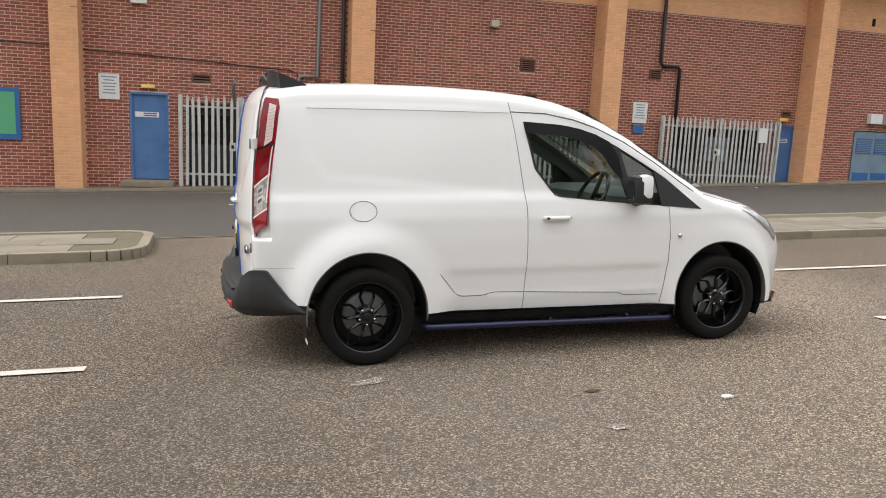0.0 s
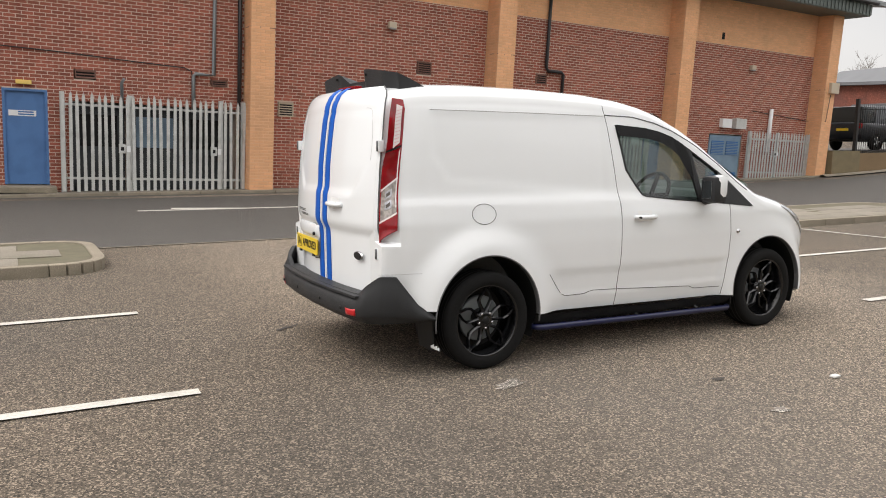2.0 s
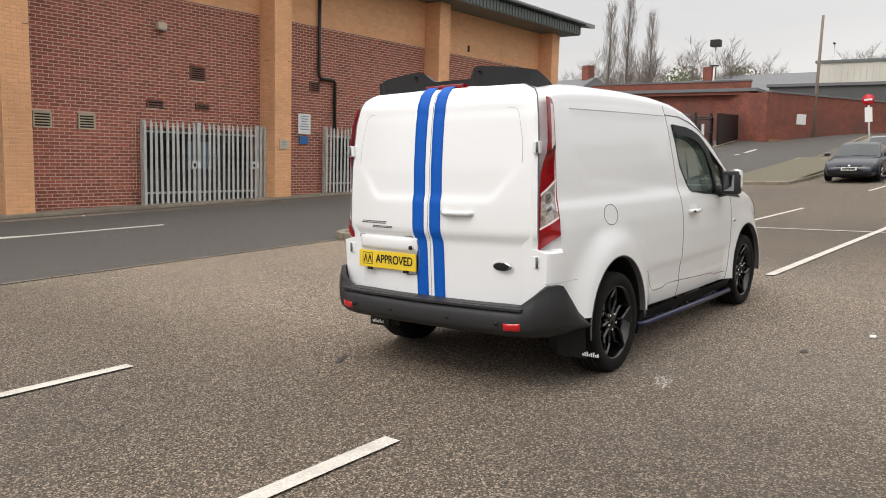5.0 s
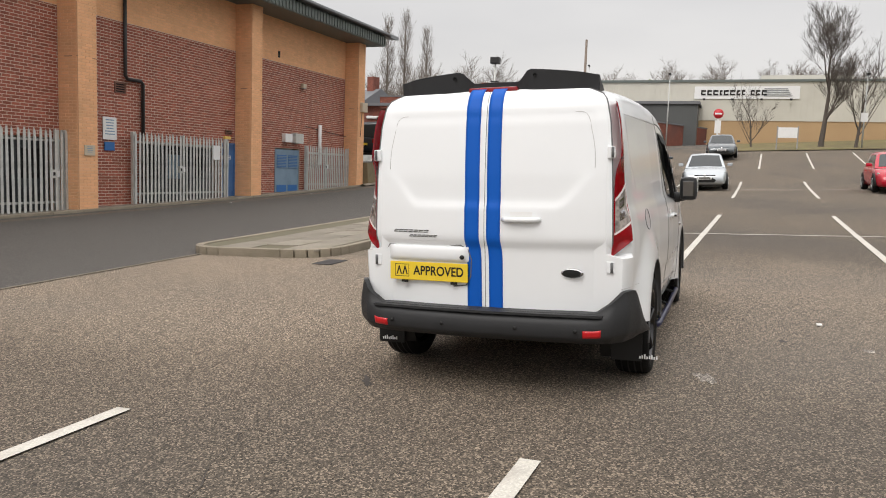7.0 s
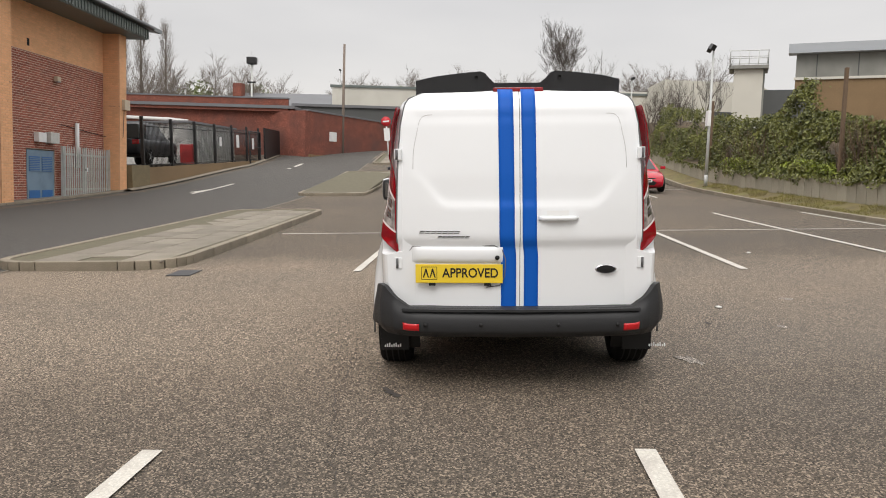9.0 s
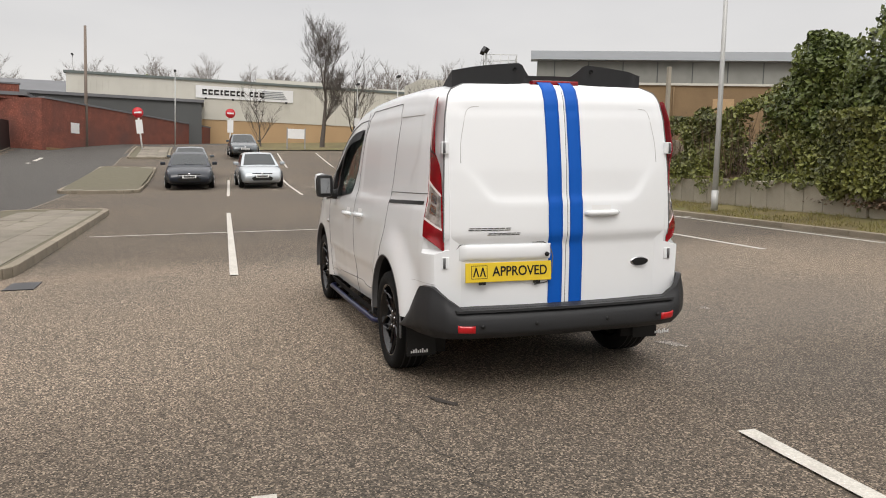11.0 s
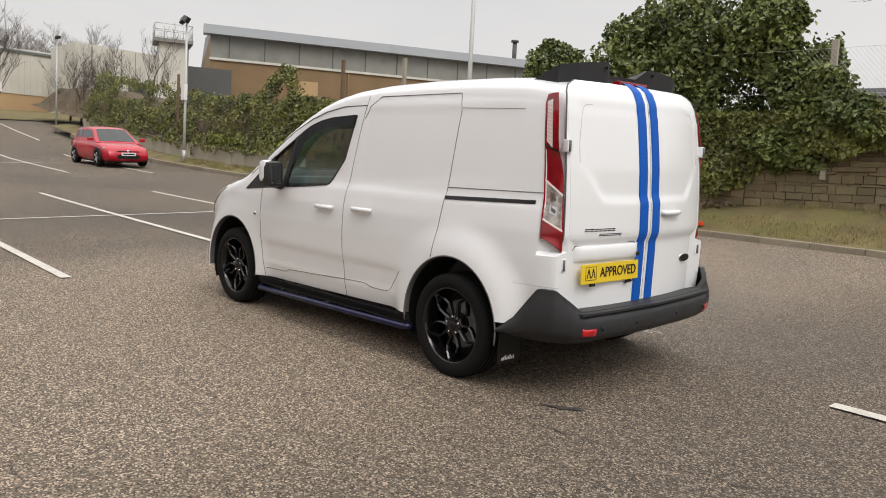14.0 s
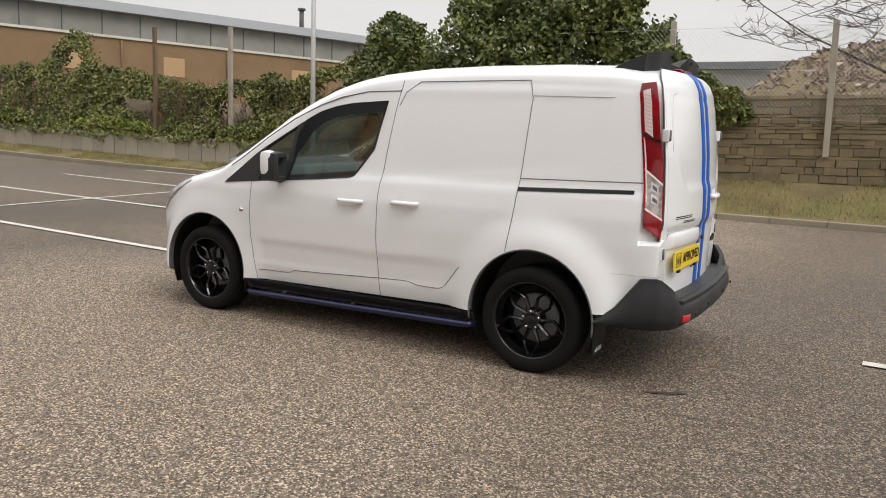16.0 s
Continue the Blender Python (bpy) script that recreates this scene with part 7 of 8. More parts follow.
# big workshop to the side, brown brick below stained cladding
wdir = math.degrees(math.atan2(-61.2 + 27.3, 43.3 - 58.8))
wh = thing("warehouse", "large brown brick warehouse with stained grey upper cladding", "building", upright(58.8, -27.3, 3.0, wdir))
part("brick_wall", boxed(0, 44, 0, 0.4, -4, 5.1), M_BROWNBRICK, wh, "brown brick lower wall")
part("upper_cladding", boxed(0, 44, 0.02, 0.4, 5.1, 7.1), M_OLDCLAD, wh, "stained grey cladding")
part("string_course", boxed(-0.1, 44, -0.15, 0.0, 5.02, 5.22), M_CREAM, wh)
part("roof_edge", boxed(-0.6, 44.6, -0.7, 0.6, 7.1, 7.85), M_BLUEGREY, wh, "blue-grey roof edge")
part("roof", prism(bmesh.new(), [(0.4, 7.4), (14, 9.0), (28, 7.4), (28, 7.2), (0.4, 7.2)], 44, lambda u, v, w: Vector((w, u, v))), M_ROOFSHEET, wh)
part("end_wall", boxed(0, 0.4, 0.4, 28, -4, 7.3), M_BROWNBRICK, wh)
for k in range(14):
    part("cladding_joint", boxed(1.5 + 3 * k, 1.58 + 3 * k, -0.03, 0.02, 5.22, 7.05), M_DARKSHED, wh)
for k in (0.35, 0.17, 0.62):
    part("blocked_window", boxed(44 * k, 44 * k + 1.8, -0.05, 0.0, 2.3, 3.9), M_TAN, wh, "bricked-up window")
for k in (12, 21, 30):
    part("waste_pipe", tube(bmesh.new(), [(k, -0.12, 1.0), (k, -0.12, 4.9)], 0.07, 6), M_BROWNBRICK, wh)
part("flue", tube(bmesh.new(), [(29, 1.5, 7.4), (29, 1.5, 9.8)], 0.22, 10), M_DARKSHED, wh, "dark metal flue")
part("flue_cap", tube(bmesh.new(), [(29, 1.5, 9.8), (29, 1.5, 10.0)], 0.38, 10), M_DARKSHED, wh)
tw = thing("service_tower", "pale concrete service tower with a railed platform", "tower", upright(52.8, -21.2, 2.4, -20))
part("shaft", boxed(-1.0, 1.0, -1.0, 1.0, -2, 5.7), M_CREAM, tw)
part("platform", boxed(-1.35, 1.35, -1.35, 1.35, 5.7, 5.95), M_OLDCLAD, tw)
bm = bmesh.new()
for a in span(-1.3, 1.3, 4):
    for p in ((a, -1.3), (a, 1.3), (-1.3, a), (1.3, a)):
        tube(bm, [(p[0], p[1], 5.95), (p[0], p[1], 7.0)], 0.03, 4)
for z in (6.45, 7.0):
    tube(bm, [(-1.3, -1.3, z), (1.3, -1.3, z), (1.3, 1.3, z), (-1.3, 1.3, z), (-1.3, -1.3, z)], 0.03, 4)
part("railing", bm, M_GALV, tw, "galvanised guard rail")
part("ladder", boxed(-0.2, 0.2, -1.15, -1.02, 0, 5.9), M_OLDCLAD, tw)
solo("dark_annexe", boxed(-2, 3, -2, 2, -2, 4.4), M_DARKSHED, "dark clad annexe beside the tower", "building", upright(56.5, -25.5, 2.4, -20))
low = thing("grey_outbuilding", "low grey-roofed brown outbuilding", "building", upright(12, -54, 1.9, 12))
part("wall", boxed(-8, 8, -4, 4, -4, 2.2), M_BROWNBRICK, low)
part("upper_wall", boxed(-8.02, 8.02, 3.9, 4.05, 2.2, 3.6), M_OLDCLAD, low)
part("roof", boxed(-8.4, 8.4, -4.4, 4.4, 3.6, 4.1), M_SLATE, low)

# rubble mound behind the stone wall
M_RUBBLE = material("brick_rubble", (0.34, 0.27, 0.22), 0.95, dark=(0.16, 0.12, 0.09), scale=2, amount=0.9)
island_varied(M_RUBBLE, 0.5)
M_SOIL = material("dry_earth_and_bramble", (0.21, 0.16, 0.085), 0.95, dark=(0.12, 0.10, 0.05), scale=0.8, amount=0.8, bump=0.8, bump_scale=6)


def mound_z(x, y):
    r = math.hypot((x + 4.5) / 11.0, (y + 24.0) / 8.0)
    return -0.5 + 5.6 * max(0.0, 1 - r * r) + 0.5 * noise.noise(Vector((x * 0.4, y * 0.4, 0))) + 0.2 * noise.noise(Vector((x * 1.5, y * 1.5, 0)))


solo("earth_mound", sheet(bmesh.new(), 48, 36, lambda u, v: Vector((-20 + 26 * u, -32 + 18 * v, mound_z(-20 + 26 * u, -32 + 18 * v)))), M_SOIL, "mound of dry earth and bramble behind the wall", "mound", SLOPE)
rng = random.Random(31)
bm = bmesh.new()
for k in range(2600):
    x, y = rng.gauss(-1.0, 2.6), rng.uniform(-23.5, -17.5)
    s_ = rng.uniform(0.05, 0.20)
    z = max(mound_z(x, y), 0.6)
    vs = [bm.verts.new(Vector((x, y, z)) + Vector((rng.uniform(-s_, s_), rng.uniform(-s_, s_), rng.uniform(-s_, s_)))) for _ in range(4)]
    for f in ((0, 1, 2), (0, 3, 1), (1, 3, 2), (0, 2, 3)):
        bm.faces.new([vs[i] for i in f])
solo("rubble", bm, M_RUBBLE, "broken stone and brick rubble on the mound", "rubble", SLOPE, kind="stuff")

# yard beside the brick building
yard = tagged(new("wall_yard"), "low stone retaining wall with black railings round a raised yard", "wall", kind="structure")
yard.matrix_basis = SLOPE
part("yard_front", boxed(25.12, 26.9, 13.35, 13.75, 0.0, 1.45), M_STONE, yard, "rough stone retaining wall")
part("yard_wall", prism(bmesh.new(), [(26.9, 0.2), (46, 1.0), (46, 1.75), (26.9, 1.35)], 0.35, lambda u, v, w: Vector((u, 13.5 + w, v))), M_BROWNBRICK, yard, "low brown brick wall")
solo("yard_surface", prism(bmesh.new(), [(25.15, 13.75), (51, 13.75), (51, 40), (25.15, 40)], 0.1, lambda u, v, w: Vector((u, v, 1.3 + w + 0.012 * (u - 24)))), M_ROAD, "raised asphalt yard", "yard", SLOPE, kind="structure")
bm = bmesh.new()
rows = []
for x in span(24.5, 50, 30):
    rows.append([bm.verts.new((x, 13.12, rise(x, 13.1) + 0.05)), bm.verts.new((x, 13.3, rise(x, 13.1) + 0.12)), bm.verts.new((x, 13.52, rise(x, 13.1) + 0.02))])
for a, b in zip(rows, rows[1:]):
    for k in range(2):
        bm.faces.new((a[k], b[k], b[k + 1], a[k + 1]))
solo("yard_verge", bm, M_KERB, "narrow paved strip at the foot of the yard wall", "pavement", SLOPE, kind="structure")
rail_mesh = mesh_of("railing_bar", tube(bmesh.new(), [(0, 0, 0), (0, 0, 2.0)], 0.013, 4), M_IRON)
fence = thing("black_railings", "black iron railings with stout posts", "fence", SLOPE)
n = 135
for k in range(n):
    x = 26.9 + 19.0 * k / n
    o = new("railing_bar", rail_mesh)
    o.parent = fence
    o.matrix_basis = Matrix.Translation((x, 13.6, 1.3 + 0.021 * (x - 26.9)))
for x in (26.9, 30.2, 33.4, 36.6, 39.8, 43.0, 45.9):
    z0 = 0.3 if x < 27 else 1.2 + 0.021 * (x - 26.9)
    part("fence_post", boxed(x - 0.06, x + 0.06, 13.54, 13.66, z0, 3.5 + 0.021 * (x - 26.9)), M_IRON, fence)
for dz in (0.15, 1.8):
    part("fence_rail", tube(bmesh.new(), [(26.9, 13.6, 1.3 + dz), (45.9, 13.6, 1.7 + dz)], 0.025, 4), M_IRON, fence)
solo("site_gate", boxed(46.1, 50.4, 13.2, 13.3, 1.6, 3.9), M_IRON, "dark solid site gate", "gate", SLOPE)
cont = thing("roller_shutter_store", "pale grey ribbed steel store in the yard", "container", SLOPE @ Matrix.Translation((38, 15.6, 1.55)))
part("store_body", boxed(0, 9, 0, 5, 0, 2.3), M_GALV, cont)
bm = bmesh.new()
for k in range(36):
    box(bm, 0.1 + 0.25 * k, 0.2 + 0.25 * k, -0.05, 0.0, 0.1, 2.2)
part("ribs", bm, M_GALV, cont)
part("store_roof", boxed(-0.2, 9.2, -0.2, 5.2, 2.3, 2.42), M_SLATE, cont)
solo("red_bin", boxed(-0.38, 0.38, -0.36, 0.36, 0, 1.08, bevel=0.06), material("red_plastic_bin", (0.42, 0.03, 0.03), 0.5, scale=3, amount=0.3), "red plastic wheeled bin in the yard", "bin", SLOPE @ Matrix.Translation((36.4, 15.0, 1.5)))

# masts, poles and signs
solo("timber_pole", tube(bmesh.new(), [(0, 0, -0.3), (0, 0, 8.4)], [0.13, 0.09], 10), M_WOODPOLE, "tall plain timber pole beside the road", "pole", upright(54.0, 9.2, 2.2))
mast = thing("camera_mast", "slim grey mast with a camera head and floodlights", "mast", upright(52.6, 15.95, 1.6))
part("pole", tube(bmesh.new(), [(0, 0, 0), (0, 0, 7.6)], [0.09, 0.06], 8), M_GALV, mast)
part("head", boxed(-0.3, 0.3, -0.35, 0.35, 7.4, 7.9, bevel=0.05), M_IRON, mast)
part("bracket", boxed(-0.1, 0.1, -0.25, 0.25, 4.6, 4.75), M_IRON, mast)
part("bracket", boxed(-0.1, 0.1, -0.3, 0.3, 6.0, 6.1), M_IRON, mast)


def no_entry(x, y, h, lean, base):
    s_ = thing("no_entry_sign", "round red no-entry sign on a white post", "road sign", upright(x, y, base) @ pose(0, 0, 0, lean, 0, 0))
    part("post", tube(bmesh.new(), [(0, 0, -0.3), (0, 0, h)], 0.06, 8), M_WHITE, s_)
    part("disc", lathe(bmesh.new(), [(0.0, -0.09), (0.36, -0.09), (0.36, -0.05), (0.0, -0.05)], 28, "x", centre=(0, 0, h)), M_SIGNRED, s_)
    part("bar", boxed(-0.10, -0.088, -0.24, 0.24, h - 0.06, h + 0.06), M_WHITE, s_)
    part("plate", boxed(-0.10, -0.07, -0.22, 0.22, h - 1.45, h - 0.5), M_WHITE, s_)


no_entry(55.9, -0.55, 3.4, 0, 1.45)
no_entry(52.8, 5.5, 2.5, -6, 2.15)
board = thing("site_board", "white information board on two posts", "sign", upright(53.4, -5.2, 1.5))
part("panel", boxed(-0.04, 0.04, -0.62, 0.62, 1.40, 2.12), M_WHITE, board)
for y in (-0.66, 0.66):
    part("leg", boxed(-0.04, 0.04, y - 0.04, y + 0.04, -0.3, 2.2), M_GREY, board)
for x, y, h in ((54.0, -9.95, 5.0), (46.0, -11.05, 5.5), (62, 3.5, 6.0), (84, 14, 8.0)):
    c = thing("slim_lamp_post", "slim grey lamp post with a small head", "lamp post", upright(x, y, rise(x, y) - 0.1))
    part("pole", tube(bmesh.new(), [(0, 0, 0), (0, 0, h)], [0.06, 0.04], 8), M_STEELPOLE, c)
    part("lamp_head", boxed(-0.5, 0.1, -0.1, 0.1, h, h + 0.14, bevel=0.03), M_IRON, c)
    if x == 54.0:
        part("sign_plate", boxed(-0.06, -0.04, -0.22, 0.22, 1.9, 2.5), M_WHITE, c)
solo("rough_grass", sheet(bmesh.new(), 20, 20, lambda u, v: Vector((52 + 19 * u, -22 + 20 * v, rise(52 + 19 * u, -5) + 0.05 + 0.15 * step(0.2, 1.0, u) * step(1.0, 0.2, v) + 0.08 * noise.noise(Vector((u * 20, v * 20, 0)))))), M_VERGE, "rough winter grass before the factory", "grass", SLOPE, kind="structure")


# ---- bare trees ----
def bare_tree(name, height, spread, seed, levels=5, trunk=0.16, upness=0.55, first=0.25, sides=5, label="", split=3, ratio=0.61, wander=0.16, thin=0.007, bark=None):
    """A leafless tree: tapered trunk and limbs that fork into fine twigs."""
    rng = random.Random(seed)
    trunk_bm, crown_bm = bmesh.new(), bmesh.new()

    def grow(p, d, length, r, level):
        pts, rad = [p], [r]
        q, dd = p.copy(), d.copy()
        n = 4 if level < 2 else 3
        for i in range(n):
            wob = wander if level else wander * 0.3
            dd = (dd + Vector((rng.gauss(0, wob), rng.gauss(0, wob), rng.gauss(0.06, wob)))).normalized()
            q = q + dd * length / n
            pts.append(q.copy())
            rad.append(r * (1 - 0.55 * (i + 1) / n))
        tube(trunk_bm if level == 0 else crown_bm, pts, rad, sides if level < 2 else 3, cap=False)
        if level >= levels:
            return
        kids = split + (1 if level == 0 else 0) + (1 if rng.random() < 0.5 else 0)
        for k in range(kids):
            t = rng.uniform(first if level == 0 else 0.3, 1.0)
            i = min(n - 1, int(t * n))
            base = pts[i].lerp(pts[i + 1], t * n - i)
            a = rng.uniform(0, 6.28)
            out = Vector((math.cos(a), math.sin(a), 0))
            nd = (dd * upness + out * spread * rng.uniform(0.6, 1.2) + Vector((0, 0, 0.25))).normalized()
            grow(base, nd, length * rng.uniform(ratio - 0.11, ratio + 0.11), max(thin, rad[i] * rng.uniform(0.36, 0.55)), level + 1)
        nd = (dd + Vector((rng.gauss(0, 0.2), rng.gauss(0, 0.2), 0.2))).normalized()
        grow(pts[-1], nd, length * 0.66, rad[-1], level + 1)

    grow(Vector((0, 0, -0.3)), Vector((0, 0, 1)), height * 0.42, trunk, 0)
    t = thing(name, label, "tree")
    part("trunk", trunk_bm, bark or M_BARK, t)
    part("crown", crown_bm, bark or M_BARK, t, "fine bare branches")
    return t


def planted(tree, x, y, z, rz, s=1.0):
    o = copy_thing(tree, Matrix.Identity(4))
    o.matrix_basis = upright(x, y, z, rz) @ Matrix.Diagonal((s, s, s, 1))
    return o


oak = bare_tree("bare_tree", 10.5, 0.62, 5, 5, 0.22, 0.75, 0.40, 6, "leafless broad tree with fine grey-brown twigs", 4, thin=0.007, wander=0.09)
oak.matrix_basis = upright(56.9, -7.7, 2.0, 40)
young = bare_tree("bare_tree", 6.5, 0.6, 8, 4, 0.10, 0.6, 0.4, 5, "slender leafless young tree", thin=0.008, wander=0.10)
young.matrix_basis = upright(58.5, -3.1, 1.7, 0)
planted(young, 54.5, -9.6, 1.8, 200, 1.35)
for x, y, s in ((53.3, -14.2, 0.95), (50, -15, 0.8), (38.5, -13.6, 0.9), (44, -14.0, 0.85), (47, -12.8, 0.8), (60, -18, 1.0)):
    planted(young, x, y, 2.0, 50 * x, s)


def make_poplar(height, seed):
    """A slim leafless poplar: one stem and a sheaf of steep thin branches all the way up."""
    rng = random.Random(seed)
    stem, sheaf = bmesh.new(), bmesh.new()
    tube(stem, [(0, 0, -0.3), (0.05, 0.02, height * 0.5), (0, 0, height)], [0.26, 0.15, 0.03], 6)
    for k in range(300):
        z = height * rng.uniform(0.06, 0.93)
        a, reach = rng.uniform(0, 6.28), (0.7 + 1.7 * (1 - z / height)) * rng.uniform(0.4, 1.0)
        up = rng.uniform(1.8, 4.2) * (1.15 - 0.75 * z / height)
        c, s_ = math.cos(a), math.sin(a)
        tip = Vector((reach * c, reach * s_, min(height + 0.4, z + up)))
        mid = Vector((reach * 0.65 * c, reach * 0.65 * s_, z + up * 0.45))
        tube(sheaf, [(0, 0, z), mid, tip], [0.022, 0.016, 0.009], 3, cap=False)
        for q in range(3):
            d = Vector((rng.gauss(0, 0.3), rng.gauss(0, 0.3), rng.uniform(0.6, 1.4)))
            b = mid.lerp(tip, rng.random())
            tube(sheaf, [b, b + d], [0.012, 0.007], 3, cap=False)
    t = thing("poplar", "tall narrow leafless poplar, its feathery outline coloured pale for haze", "tree")
    part("trunk", stem, M_HAZETWIG, t)
    part("crown", sheaf, M_HAZETWIG, t, "steep fine branches")
    return t


poplar = make_poplar(20.5, 11)
poplar.matrix_basis = upright(96, 42.3, 2.0, 0)
planted(poplar, 95.3, 44.6, 2.0, 120, 0.97)
planted(poplar, 98, 39.8, 2.0, 220, 0.9)
wood = bare_tree("woodland_tree", 13.0, 0.6, 17, 4, 0.2, 0.6, 0.3, 4, "leafless woodland tree on the skyline", 5, thin=0.016, bark=M_HAZETWIG)
wood.matrix_basis = upright(90.7, 27.5, 2.5, 0)
rng = random.Random(77)
for k in range(78):
    if k < 20:
        a = math.radians(rng.uniform(13, 29))
        d = rng.uniform(88, 118)
        x, y, z, s = -5 + d * math.cos(a), d * math.sin(a), 2.0, rng.uniform(0.7, 1.0)
    else:
        a = math.radians(rng.uniform(-17, 9))
        d = rng.uniform(118, 150)
        x, y, z, s = -5 + d * math.cos(a), d * math.sin(a), 5.5, rng.uniform(0.55, 0.95)
    planted(wood, x, y, z, rng.uniform(0, 360), s)
# evergreen clumps on the skyline
for k, (x, y, z, r) in enumerate(((108, 30, 9.0, 3.2), (104, 37, 9.0, 3.4), (96, 34, 7.5, 3.0), (88, 38, 6.0, 3.0), (75, 6.5, 8.0, 0.9))):
    pts = []
    for i in range(2400):
        v = Vector((rng.gauss(0, 1), rng.gauss(0, 1), rng.gauss(0, 1))).normalized() * (0.5 + 0.6 * rng.random())
        pts.append((x + v.x * r, y + v.y * r, z + v.z * r * 1.3 + 0.5 * noise.noise(v * 3)))
    leaf_cloud("evergreen_crown", pts, 0.26, M_LAUREL, "dark evergreen crown on the skyline", "tree", SLOPE, 40 + k, face=(-1, 0, 0.3))
hill = sheet(bmesh.new(), 60, 6, lambda u, v: Vector((0, 0, 0)) + Vector(((150 + 60 * v) * math.cos(math.radians(-60 + 125 * u)), (150 + 60 * v) * math.sin(math.radians(-60 + 125 * u)), -2 + 13 * step(0, 0.8, v) + 1.5 * noise.noise(Vector((u * 14, v, 0))))))
solo("wooded_hill", hill, material("hazy_winter_woodland", (0.13, 0.115, 0.10), 0.95, dark=(0.085, 0.078, 0.068), scale=0.12, amount=0.9, fine=0.4, fine_scale=1.5), "grey-brown wooded hill in the distance", "hill", SLOPE, kind="structure")
# spreading tree whose low twigs hang over the wall
spread = bare_tree("overhanging_tree", 7.5, 1.3, 23, 5, 0.13, 0.30, 0.25, 5, "leafless tree with thin spreading branches over the wall")
spread.matrix_basis = edge_upright(-3.1, -13.6, 1.0, 30) @ Matrix.Diagonal((1.75, 1.75, 1.15, 1))


# ---- parked cars ----
M_CARGLASS = material("dark_car_glass", (0.03, 0.036, 0.038), 0.08, scale=3, amount=0.3)
M_ALLOY = material("silver_alloy", (0.45, 0.46, 0.47), 0.3, 0.8, scale=6, amount=0.3)


